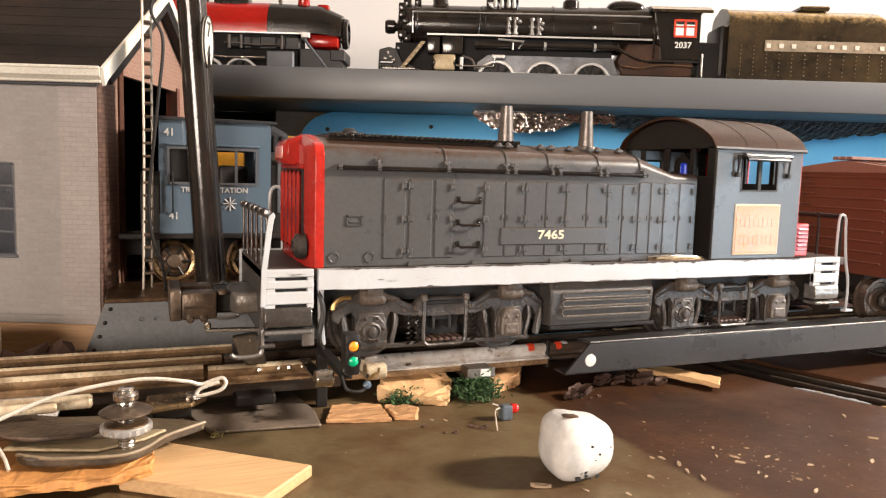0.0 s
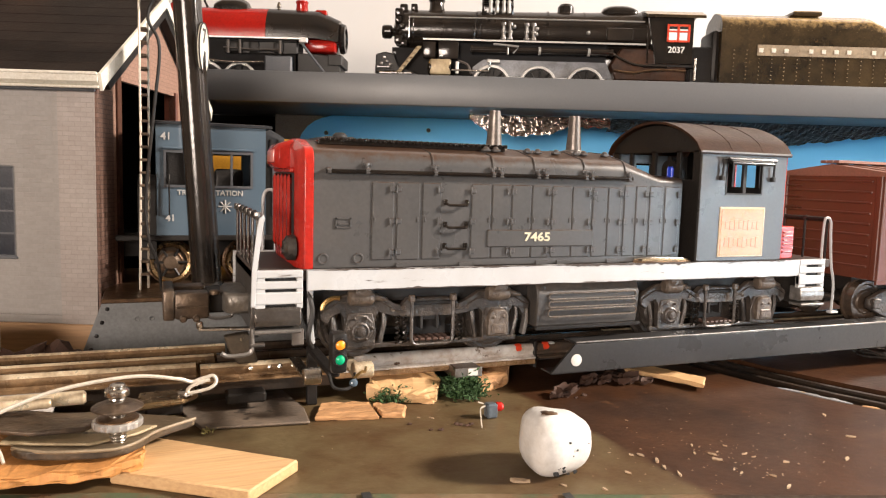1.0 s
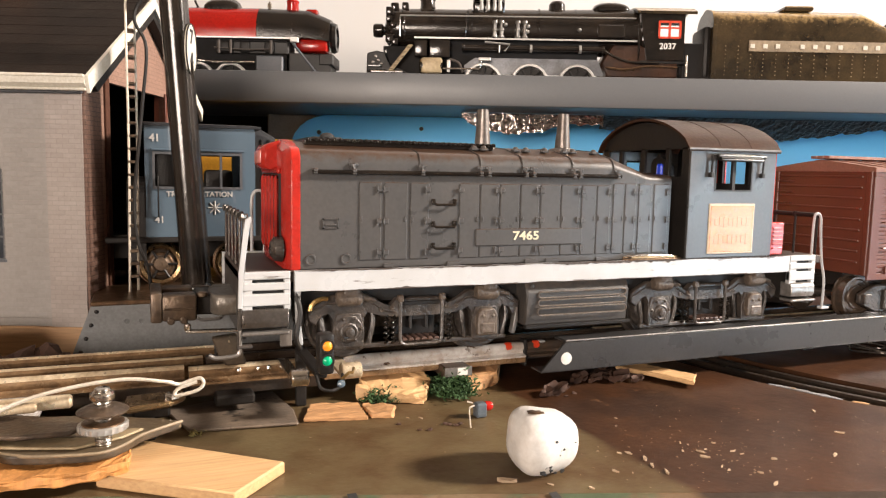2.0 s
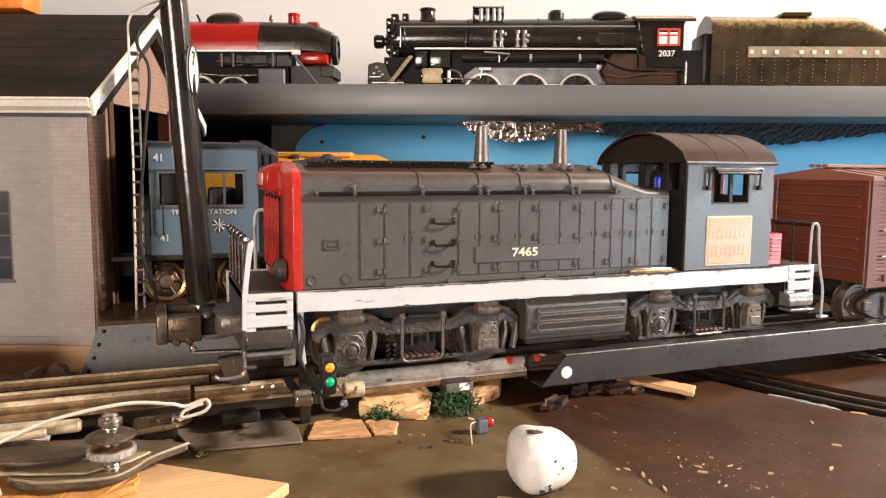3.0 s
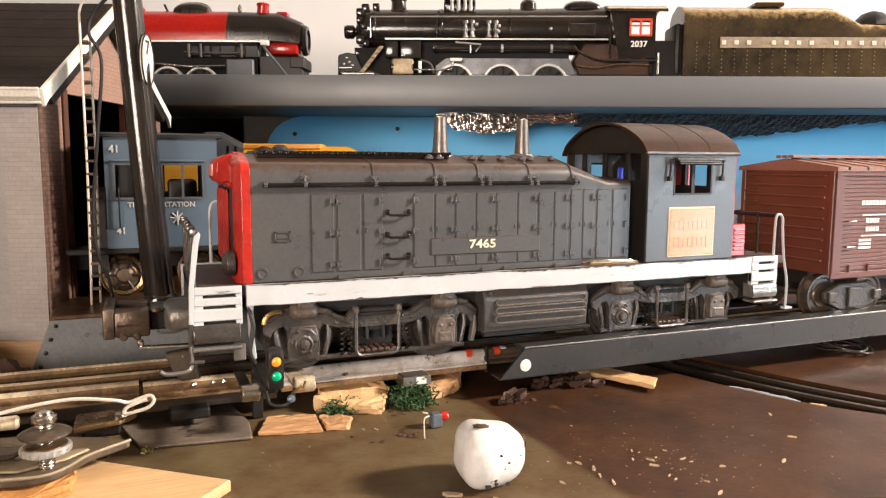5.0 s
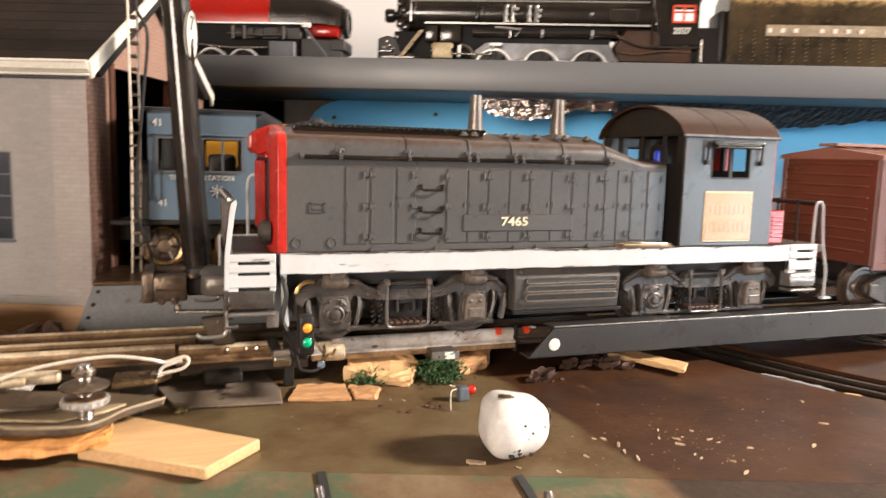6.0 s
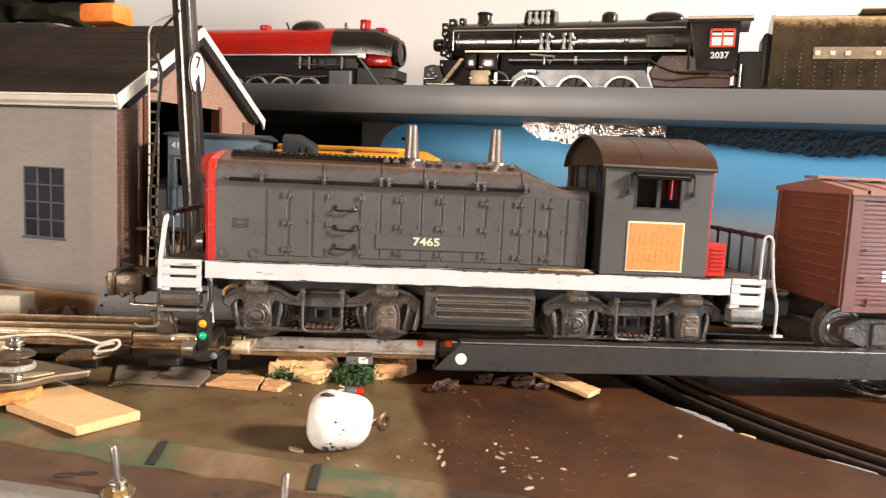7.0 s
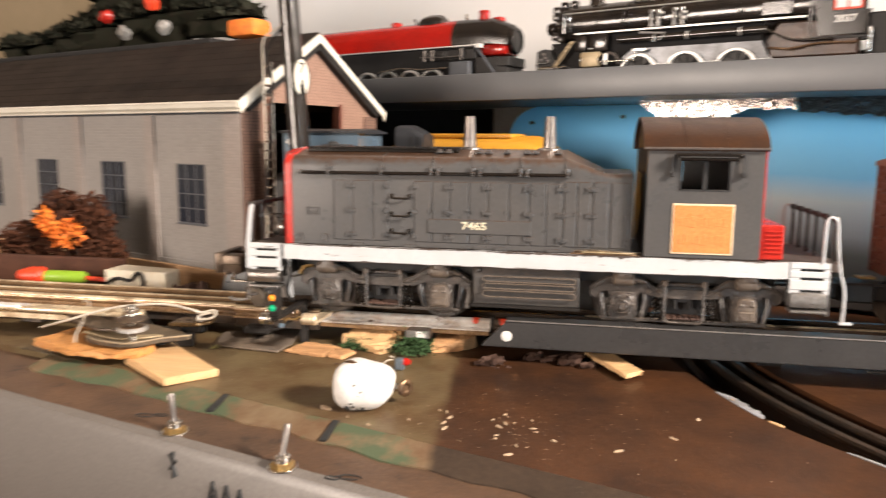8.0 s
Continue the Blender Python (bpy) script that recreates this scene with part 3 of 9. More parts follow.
solid("inner_board", prism(B(), arc(CX, CY, RI, 0, 360, 90)[:-1], "z", -0.016, 0.0), M["board"], "round brown painted board inside the track loop", "table", "structure")
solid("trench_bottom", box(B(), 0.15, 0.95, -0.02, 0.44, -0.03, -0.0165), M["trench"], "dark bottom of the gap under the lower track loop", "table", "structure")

# worn bevelled front edge of the board, lower ledge, grey fascia
TRIM_START = -0.048
bm = B()
rows = []
for k in range(61):
    x = TRIM_START + (x_cut + 0.02 - TRIM_START) * k / 60
    w = 0.0148 + 0.0012 * math.sin(k * 1.7) + 0.0008 * math.sin(k * 0.61)
    y = front_y(x)
    rows.append([(x, y + 0.0005, TZ), (x, y - w * 0.25, TZ - 0.0006), (x, y - w, 0.0006), (x, y - w - 0.0008, -0.004), (x, y + 0.0005, -0.004)])
loft(bm, rows)
solid("edge_trim", bm, M["board_edge"], "worn green bevelled edge of the layout board", "table edge", "structure")


def fascia_y(x):
    return 0.1636 - 0.2948 * (x + 0.038)


bm = prism(B(), [(-0.9, front_y(-0.9)), (0.0, front_y(0.0) + 0.005), (0.30, front_y(0.30) + 0.010), (0.62, front_y(0.30) - 0.055), (0.62, fascia_y(0.62)), (-0.9, fascia_y(-0.9))], "z", -0.012, 0.0)
solid("ledge", bm, M["ledge"], "brown stained ledge in front of the board", "ledge", "structure")
bm = B()
sec = [(0.0, 0.0), (-0.0035, -0.0012), (-0.0055, -0.0045), (-0.0055, -0.05), (0.0, -0.05)]
loft(bm, [[(x, fascia_y(x) + dy, z + 0.0004) for dy, z in sec] for x in (-0.9, 0.62)])
solid("fascia", bm, M["panel"], "smooth pale grey fascia below the ledge, pen marks on it", "fascia", "structure")
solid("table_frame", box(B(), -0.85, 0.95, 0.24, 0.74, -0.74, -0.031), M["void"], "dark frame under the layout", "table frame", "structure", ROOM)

# pen marks on the fascia and ledge
bm = B()
def stroke(x, dz0, x2, dz1, w=0.0006):
    y = fascia_y(x) - 0.0058
    y2 = fascia_y(x2) - 0.0058
    tube(bm, [(x, y, dz0), (x2, y2, dz1)], w, 4)
stroke(0.066, -0.004, 0.069, -0.012), stroke(0.0690, -0.006, 0.0655, -0.010), stroke(0.0675, -0.003, 0.0672, -0.013)
for i in range(3):
    x = 0.083 + i * 0.006
    stroke(x, -0.020, x + 0.003, -0.010), stroke(x + 0.003, -0.010, x + 0.0045, -0.019), stroke(x + 0.001, -0.016, x + 0.004, -0.0155)
solid("pen_marks", bm, M["black_ink"], "black pen marks on the grey fascia", "marking", "structure")

# shelf, wall card, backdrop
bm = box(B(), -0.62, 0.95, 0.5385, 0.5505, 0.1449, 0.1680, 0.0012, 2)
box(bm, -0.62, 0.95, 0.5505, 0.755, 0.1455, 0.1485)
solid("shelf", bm, M["shelf"], "thick dark grey painted shelf along the wall", "shelf", "structure", SHELF)
bm = B()
pts = [(-0.110, 0.0), (1.0, 0.0), (1.0, 0.1452), (-0.078, 0.1452)] + arc(-0.078, 0.1121, 0.032, 90, 180, 6)[1:]
prism(bm, pts, "y", 0.662, 0.666)
solid("backdrop", bm, M["sky"], "painted blue sky backdrop fading to pale horizon, pinned up", "backdrop", "structure", ROOM)
solid("post", box(B(), -0.132, -0.088, 0.668, 0.69, -0.0, 0.1452, 0.001), M["post"], "beige wooden post under the shelf", "post", "structure", ROOM)
# a black sheet in place of the shade beside the post
solid("shade_sheet", box(B(), -1.2, 1.0, 0.70, 0.705, 0.0, 0.1452), M["void"], "black sheet standing in for the shade under the shelf", "wall", "structure", ROOM)

# crumpled foil below the shelf
def foil(name, u0, u1, n_u, fold, crumple, material, label):
    """A ragged strip of foil; fold is how far its lower edge is tucked back under the shelf."""
    n_z = 14
    bm = B()
    cols = []
    for i in range(n_u + 1):
        u = u0 + (u1 - u0) * i / n_u
        low = np.interp(u, (0.045, 0.060, 0.080, 0.108, 0.124, 0.135, 0.165, 0.21, 0.29, 0.34, 0.42, 0.67), (0.0005, 0.0085, 0.0125, 0.0115, 0.0060, 0.0030, 0.0045, 0.0080, 0.0145, 0.0105, 0.0005, 0.0))
        low += 0.0007 * math.sin(u * 230) + 0.0005 * math.sin(u * 611 + 1)
        col = []
        for j in range(n_z + 1):
            z = 0.1450 - max(low + 0.0046, 0.0003) * j / n_z
            v = 0.600 + fold * (0.1450 - z) + crumple * (0.0030 * noise.noise((u * 260, z * 300, 0.3)) + 0.0018 * noise.noise((u * 900, z * 900, 2.0)) + 0.0012 * noise.noise((u * 1700, z * 1700, 4.0)))
            col.append(bm.verts.new((u, v, z + 0.0006 * noise.noise((u * 500, j, 5.0)) * (j > 0))))
        cols.append(col)
    for a, b in zip(cols, cols[1:]):
        for j in range(n_z):
            bm.faces.new((a[j], b[j], b[j + 1], a[j + 1]))
    ob = solid(name, bm, material, label, "foil", "", ROOM)
    ob.modifiers.new("thickness", "SOLIDIFY").thickness = 0.0004
    for f in ob.data.polygons:
        f.use_smooth = False


foil("foil_strip", 0.045, 0.164, 130, 0.0, 0.08, M["foil"], "bright crumpled metal foil hanging below the shelf edge")
# this stretch gets the shaded copy of the foil
foil("foil_strip", 0.165, 0.665, 320, 1.9, 0.55, M["dark_foil"], "foil tucked under the shelf edge, its shade put in the colour")

# ---- the switcher ----
MID = 0.275           # middle of the track on the bridge
HY0, HY1 = 0.246, 0.304


def wheel(parent, x, y0, y1, zc, r, material):
    bm = B()
    d = 1 if y1 > y0 else -1
    w = abs(y1 - y0)
    lathe(bm, (x, y0, zc), (0, d, 0), [(0, r * 0.25), (0, r * 0.55), (w * 0.12, r * 0.62), (w * 0.12, r * 0.82), (0, r * 0.88), (0, r), (w * 0.75, r * 1.02), (w * 0.8, r * 1.13), (w, r * 1.13), (w, r * 0.3)], 22)
    return part("wheel", bm, material, parent)


def truck(loco, xa, xb, name="truck"):
    """A four-wheeled truck with cast side frames, springs, journal boxes and a middle step."""
    t = part(name, box(B(), xa + 0.006, xb - 0.006, MID - 0.013, MID + 0.013, 0.030, 0.042, 0.001), M["truck"], loco)
    xm = (xa + xb) / 2
    zc = 0.0338
    for x in (xa, xb):
        for s in (-1, 1):
            wheel(t, x, MID + s * 0.0205, MID + s * 0.0145, zc, 0.0128, M["truck"])
        part("axle", cyl(B(), (x, MID - 0.019, zc), (x, MID + 0.019, zc), 0.002), M["stack"], t)
    for s in (-1, 1):
        yo, yi = MID + s * 0.0275, MID + s * 0.0245
        y0, y1 = min(yo, yi), max(yo, yi)
        bm = B()
        top = [(xa - 0.016, 0.0415), (xa - 0.012, 0.0445), (xa - 0.007, 0.0470), (xa + 0.008, 0.0470), (xa + 0.014, 0.0430), (xm - 0.012, 0.0415), (xm - 0.010, 0.0450),
               (xm + 0.010, 0.0450), (xm + 0.012, 0.0415), (xb - 0.014, 0.0430), (xb - 0.008, 0.0470), (xb + 0.007, 0.0470), (xb + 0.012, 0.0445), (xb + 0.016, 0.0415)]
        low = [(xb + 0.0155, 0.0375), (xb + 0.0125, 0.0355), (xb + 0.0110, 0.0395), (xb + 0.0075, 0.0408), (xb + 0.0058, 0.0380), (xb + 0.0056, 0.0270), (xb - 0.0056, 0.0270), (xb - 0.0058, 0.0380), (xb - 0.0075, 0.0405), (xb - 0.0105, 0.0395), (xb - 0.013, 0.0378),
               (xm + 0.009, 0.0375), (xm - 0.009, 0.0375), (xa + 0.013, 0.0378), (xa + 0.0105, 0.0395), (xa + 0.0075, 0.0405), (xa + 0.0058, 0.0380), (xa + 0.0056, 0.0270), (xa - 0.0056, 0.0270), (xa - 0.0058, 0.0380), (xa - 0.0075, 0.0408), (xa - 0.0110, 0.0395), (xa - 0.0125, 0.0355), (xa - 0.0155, 0.0375)]
        prism(bm, top + low, "y", y0, y1, 0.0005)
        # lower equaliser bar
        box(bm, xa - 0.010, xb + 0.010, y0 + 0.0004, y1 - 0.0004, 0.0256, 0.0274, 0.0003)
        sf = part("side_frame", bm, M["truck"], t, "dusty black cast side frame")
        yf = MID + s * 0.0278
        # cast ribs along the face of the frame
        for x, d in ((xa, 1), (xb, -1)):
            rib = [(x - d * 0.0150, MID + s * 0.0277, 0.0405), (x - d * 0.0085, MID + s * 0.0277, 0.0440), (x + d * 0.0085, MID + s * 0.0277, 0.0440), (x + d * 0.0150, MID + s * 0.0277, 0.0402), (xm - d * 0.0100, MID + s * 0.0277, 0.0396)]
            part("frame_rib", tube(B(), rib, 0.0004, 6), M["truck"], sf)
            part("pedestal", prism(B(), [(x - 0.0060, 0.0264), (x - 0.0064, 0.0330), (x - 0.0048, 0.0398), (x + 0.0048, 0.0398), (x + 0.0064, 0.0330), (x + 0.0060, 0.0264)], "y", *sorted((MID + s * 0.0272, MID + s * 0.0281)), bev=0.0003), M["truck"], sf)
        for i, x in enumerate((xa, xb)):
            bm = B()
            if i == 0:
                lathe(bm, (x, MID + s * 0.0262, zc), (0, s, 0), [(0, 0.0060), (0.0016, 0.0060), (0.0024, 0.0052)], 9)
                lathe(bm, (x, MID + s * 0.0282, zc - 0.001), (0, s, 0), [(0, 0.0036), (0.0012, 0.0036), (0.0016, 0.0030), (0.0012, 0.0026), (0.0012, 0.0020), (0.0024, 0.0017), (0.0026, 0.0008)], 14)
                for q in range(6):
                    lathe(bm, (x + 0.0047 * math.cos(q * 1.047), MID + s * 0.0286, zc + 0.0047 * math.sin(q * 1.047)), (0, s, 0), [(0, 0.0007), (0.0006, 0.0006), (0.0009, 0.0002)], 6)
            else:
                lathe(bm, (x, MID + s * 0.0262, zc), (0, s, 0), [(0, 0.0058), (0.0014, 0.0058), (0.0020, 0.0050)], 18)
                prism(bm, [(x - 0.0044, zc - 0.0056), (x + 0.0044, zc - 0.0056), (x + 0.0044, zc + 0.0030), (x + 0.0030, zc + 0.0056), (x - 0.0030, zc + 0.0056), (x - 0.0044, zc + 0.0030)], "y", *sorted((yf, yf + s * 0.0030)), bev=0.0006)
                box(bm, x - 0.0030, x + 0.0030, *sorted((yf + s * 0.0026, yf + s * 0.0036)), zc - 0.0046, zc - 0.0004, 0.0004)
                for q in (-1, 1):
                    lathe(bm, (x + q * 0.0022, yf + s * 0.0028, zc + 0.0026), (0, s, 0), [(0, 0.0008), (0.0006, 0.0007), (0.0009, 0.0002)], 6)
            part("journal_box", bm, M["truck_brown"] if i else M["truck"], sf, "dusty brown journal box" if i else "")
            # brake cylinder lying over the box on a cast saddle
            bm = lathe(B(), (x - 0.0052, yf + s * 0.0012, 0.0462), (1, 0, 0), [(0, 0.0022), (0.0008, 0.0031), (0.0020, 0.0033), (0.0080, 0.0033), (0.0092, 0.0031), (0.0104, 0.0020)], 14)
            cyl(bm, (x + 0.0050, yf + s * 0.0012, 0.0462), (x + 0.0105, yf + s * 0.0006, 0.0448), 0.0014, 8, 0.0008)
            box(bm, x - 0.0028, x + 0.0036, *sorted((yf - s * 0.002, yf + s * 0.0040)), 0.0448, 0.0500, 0.0008, 2)
            part("brake_cylinder", bm, M["truck_brown"], sf, "dusty brown brake cylinder")
            # brake hanger beside the wheel
            part("brake_hanger", tube(B(), curve([(x + 0.0100, yf - s * 0.003, 0.0415), (x + 0.0102, yf - s * 0.0015, 0.0360), (x + 0.0090, yf - s * 0.0015, 0.0300), (x + 0.0084, yf - s * 0.002, 0.0262)], 4), 0.0010, 6), M["truck"], sf)
            part("brake_hanger", tube(B(), curve([(x - 0.0100, yf - s * 0.003, 0.0415), (x - 0.0102, yf - s * 0.0015, 0.0360), (x - 0.0090, yf - s * 0.0015, 0.0300), (x - 0.0084, yf - s * 0.002, 0.0262)], 4), 0.0010, 6), M["truck"], sf)
        for sx in (xm - 0.0135, xm + 0.0135, xm - 0.0105, xm + 0.0105):
            bm = B()
            zs = [0.0258 + 0.0125 * k / 30 for k in range(31)]
            tube(bm, [(sx + 0.0010 * math.cos(k * 1.25), y0 + 0.0006 * s + (y1 - y0) / 2 + 0.0010 * math.sin(k * 1.25), z) for k, z in enumerate(zs)], 0.0004, 4)
            part("spring", bm, M["jet"], sf)
        # step hung between the wheels
        ys = MID + s * 0.0300
        loop = [(xm - 0.0088, ys, 0.0462), (xm - 0.0088, ys, 0.0290), (xm - 0.0082, ys, 0.0272), (xm - 0.0066, ys, 0.0266), (xm + 0.0066, ys, 0.0266), (xm + 0.0082, ys, 0.0272), (xm + 0.0088, ys, 0.0290), (xm + 0.0088, ys, 0.0462)]
        step = part("truck_step", tube(B(), loop, 0.00075, 6), M["truck"], sf, "bent step hanger between the wheels")
        bm = box(B(), xm - 0.0086, xm + 0.0086, *sorted((ys - s * 0.0095, ys - s * 0.0080)), 0.0245, 0.0440)
        box(bm, xm - 0.0086, xm + 0.0086, *sorted((ys - s * 0.0080, ys - s * 0.0020)), 0.0420, 0.0436, 0.0003)
        for x in (xm - 0.0034, xm + 0.0034):
            box(bm, x - 0.0006, x + 0.0006, *sorted((ys - s * 0.0080, ys - s * 0.0030)), 0.0320, 0.0425, 0.0003)
        box(bm, xm - 0.0040, xm + 0.0040, *sorted((ys - s * 0.0070, ys - s * 0.0040)), 0.0355, 0.0375, 0.0003)
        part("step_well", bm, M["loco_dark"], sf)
        for q in (-1, 1):
            bm = B()
            for dx in (0.0116, 0.0158):
                lathe(bm, (xm + q * dx, MID + s * 0.0276, 0.0412 - 0.0006 * (dx > 0.012)), (0, s, 0), [(0, 0.0010), (0.0004, 0.0009), (0.0004, 0.0006), (0.0001, 0.0005)], 10)
            part("frame_bolt", bm, M["truck_brown"], sf)
            part("step_lug", box(B(), xm + q * 0.0088 - 0.0012, xm + q * 0.0088 + 0.0012, *sorted((ys - s * 0.0014, ys + s * 0.0010)), 0.0438, 0.0466, 0.0004), M["truck_brown"], sf)
        for k in range(6):
            x = xm - 0.0078 + k * 0.0027
            part("step_tread", box(B(), x, x + 0.0021, *sorted((ys + s * 0.0004, ys - s * 0.0079)), 0.0280, 0.0292, 0.0003), M["step_brown"], sf)
    return t


def switcher():
    e = thing("switcher_locomotive", "weathered dark grey model diesel locomotive with red nose, white sill", "locomotive", (0.185, MID, RZ))
    # running board and sills
    deck = part("deck", box(B(), 0.0445, 0.3255, 0.2428, 0.3072, 0.0535, 0.0575, 0.0004), M["deck"], e, "dark brown running board")
    for y0, y1 in ((0.2403, 0.2428), (0.3072, 0.3097)):
        bm = B()
        n = 40
        rows = []
        for k in range(n + 1):
            x = 0.0632 + (0.3025 - 0.0632) * k / n
            w = 0.00016 * math.sin(k * 1.9) + 0.00012 * math.sin(k * 0.77 + 1)
            rows.append([(x, y0, 0.0502 + w), (x, y1, 0.0502 + w), (x, y1, 0.0578 + w * 0.6), (x, y0, 0.0578 + w * 0.6)])
        loft(bm, rows)
        part("sill", bm, M["white"], e, "chipped white side sill")
    part("sill_strap", prism(B(), [(0.0636, 0.0505), (0.0660, 0.0505), (0.0657, 0.0400), (0.0668, 0.0300), (0.0652, 0.0290), (0.0638, 0.0395)], "y", 0.2430, 0.2438, 0.0002), M["white"], e, "white strap hanging from the sill")
    # worn paint; the upper strips also draw the shadow line between hood and sill
    for top, xa, xb, deep, seed in ((1, 0.0640, 0.1640, 0.0007, 1.0), (1, 0.1640, 0.2440, 0.0013, 3.0), (1, 0.2440, 0.3000, 0.0007, 9.0), (0, 0.0700, 0.1650, 0.0006, 5.0), (0, 0.1700, 0.2900, 0.0004, 7.0)):
        rows = []
        n = 110
        for k in range(n + 1):
            x = xa + (xb - xa) * k / n
            d = deep * max(0.05, 0.55 + 0.9 * noise.noise((x * 90, seed, 0)) + 0.7 * noise.noise((x * 420, seed, 2))) * min(1, 8 * min(k, n - k) / n + 0.05)
            z0, z1 = (0.0580 - d, 0.0580) if top else (0.0500, 0.0500 + d)
            rows.append([(x, 0.2401, z0), (x, 0.2405, z0), (x, 0.2405, z1), (x, 0.2401, z1)])
        part("wear_and_gap_shade", loft(B(), rows), M["deck"], e, "dark brown strip for worn paint and the shade below the hood")
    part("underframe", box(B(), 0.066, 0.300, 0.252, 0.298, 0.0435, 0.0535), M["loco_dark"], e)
    # hood
    full = rounded(HY0, HY1, 0.0578, 0.1025, 0.0055, 0.0036)
    low = rounded(HY0, HY1, 0.0578, 0.0955, 0.0030, 0.0012)
    bm = B()
    loft(bm, [[(0.0655, y, z) for y, z in full], [(0.2030, y, z) for y, z in full], [(0.2220, y, z) for y, z in low], [(0.2340, y, z) for y, z in low]])
    hood = part("hood", bm, M["loco"], e, "long dark grey engine hood")
    # seams over the top
    for x in (0.113, 0.139, 0.158, 0.182, 0.2028):
        sec = rounded(HY0 - 0.0003, HY1 + 0.0003, 0.0945, 0.1028, 0.0055, 0.0036)
        part("seam", loft(B(), [[(x - 0.0003, y, z) for y, z in sec], [(x + 0.0003, y, z) for y, z in sec]]), M["loco"], hood)
    # top hatch and bolts
    part("hatch", box(B(), 0.0745, 0.0870, 0.266, 0.284, 0.1048, 0.1078, 0.0008, 2), M["loco_dark"], hood)
    part("vent_cap", lathe(B(), (0.0810, 0.268, 0.1075), (0, 0, 1), [(0, 0.0030), (0.0008, 0.0030), (0.0018, 0.0018), (0.0020, 0.0004)], 12), M["loco_dark"], hood)
    part("roof_walk", box(B(), 0.070, 0.150, 0.258, 0.292, 0.1040, 0.1062, 0.0004), M["jet"], hood, "dark roof grille strip")
    for k in range(32):
        x = 0.0710 + k * 0.00252
        part("roof_slat", box(B(), x, x + 0.0014, 0.2568, 0.2932, 0.1056, 0.1070, 0.0003), M["jet"], hood)
    for x in (0.1405, 0.1450, 0.1600, 0.1650, 0.1740, 0.1840, 0.1880, 0.1990):
        bm = B()
        lathe(bm, (x, 0.257, 0.1045), (0, 0, 1), [(0, 0.0013), (0.0012, 0.0012), (0.0016, 0.0005)], 8)
        box(bm, x - 0.0016, x + 0.0016, 0.2555, 0.2585, 0.1040, 0.1052, 0.0003)
        part("lifting_lug", bm, M["loco"], hood)
    # stacks
    for x in (0.1527, 0.1938):
        bm = B()
        lathe(bm, (x, MID, 0.1055), (0, 0, 1), [(0, 0.0062), (0.0010, 0.0060), (0.0016, 0.0036), (0.0090, 0.0030), (0.0172, 0.0025), (0.0172, 0.0019), (0.0120, 0.0018)], 18)
        part("chimney", bm, M["stack"], e, "dull metal exhaust stack")
    # side doors, both sides
    doors = [(0.0885, 0.0972), (0.0985, 0.1078), (0.1090, 0.1168), (0.1298, 0.1384), (0.1390, 0.1473), (0.1480, 0.1568), (0.1573, 0.1660), (0.1668, 0.1762), (0.1767, 0.1858),
             (0.1868, 0.1940), (0.1945, 0.2014), (0.2028, 0.2085), (0.2090, 0.2148), (0.2162, 0.2232), (0.2244, 0.2325)]
    for s, yw in ((-1, HY0), (1, HY1)):
        for i, (a, b) in enumerate(doors):
            y0, y1 = sorted((yw + s * 0.00045, yw - s * 0.0002))
            hi = 0.0905 if a < 0.2 else 0.0915
            d = part("door", box(B(), a, b, y0, y1, 0.0605, hi, 0.0003), M["loco"], hood)
            hx = a + 0.0006 if i % 2 else b - 0.0006
            for z in (0.0635, 0.0755, 0.0878):
                bm = box(B(), hx - 0.0009, hx + 0.0011, *sorted((yw + s * 0.0004, yw + s * 0.0009)), z - 0.0010, z + 0.0010, 0.0002)
                cyl(bm, (hx - 0.0010, yw + s * 0.0010, z - 0.0015), (hx - 0.0010, yw + s * 0.0010, z + 0.0015), 0.0003, 6)
                part("hinge", bm, M["loco"], d)
            lx = b - 0.0010 if i % 2 else a + 0.0010
            part("latch", box(B(), lx - 0.0003, lx + 0.0003, *sorted((yw + s * 0.0003, yw + s * 0.0008)), 0.0752, 0.0772, 0.0001), M["loco"], d)
        # grab bar along the hood with its clamps
        bm = B()
        yb = yw + s * 0.0016
        cyl(bm, (0.0705, yb, 0.0940), (0.2055, yb, 0.0945), 0.00085, 8)
        bar = part("grab_bar", bm, M["jet"], hood, "brownish wire grab bar")
        for x in (0.0715, 0.0862, 0.1135, 0.1385, 0.1420, 0.1590, 0.1625, 0.1820, 0.1850, 0.2040):
            bm = B()
            box(bm, x - 0.0009, x + 0.0009, *sorted((yw, yw + s * 0.0024)), 0.0932, 0.0954, 0.0003)
            if x > 0.08:
                cyl(bm, (x, yw + s * 0.0010, 0.0950), (x, yw + s * 0.0010, 0.0974), 0.0006, 8)
                box(bm, x - 0.0016, x + 0.0016, *sorted((yw, yw + s * 0.0012)), 0.0962, 0.0975, 0.0002)
            part("clamp", bm, M["loco"], bar)
        # ladder rungs
        for z in (0.0655, 0.0740, 0.0828):
            bm = B()
            tube(bm, [(0.1186, yw, z), (0.1186, yw + s * 0.0017, z - 0.0003), (0.1192, yw + s * 0.0023, z - 0.0008), (0.1270, yw + s * 0.0023, z - 0.0008), (0.1276, yw + s * 0.0017, z - 0.0003), (0.1276, yw, z)], 0.00052, 8)
            box(bm, 0.1178, 0.1194, *sorted((yw, yw + s * 0.0008)), z - 0.0008, z + 0.0014, 0.0002)
            box(bm, 0.1268, 0.1284, *sorted((yw, yw + s * 0.0008)), z - 0.0008, z + 0.0014, 0.0002)
            part("ladder_rung", bm, M["black"], hood)
        # small louvre frame and two round plugs on the front panel
        bm = B()
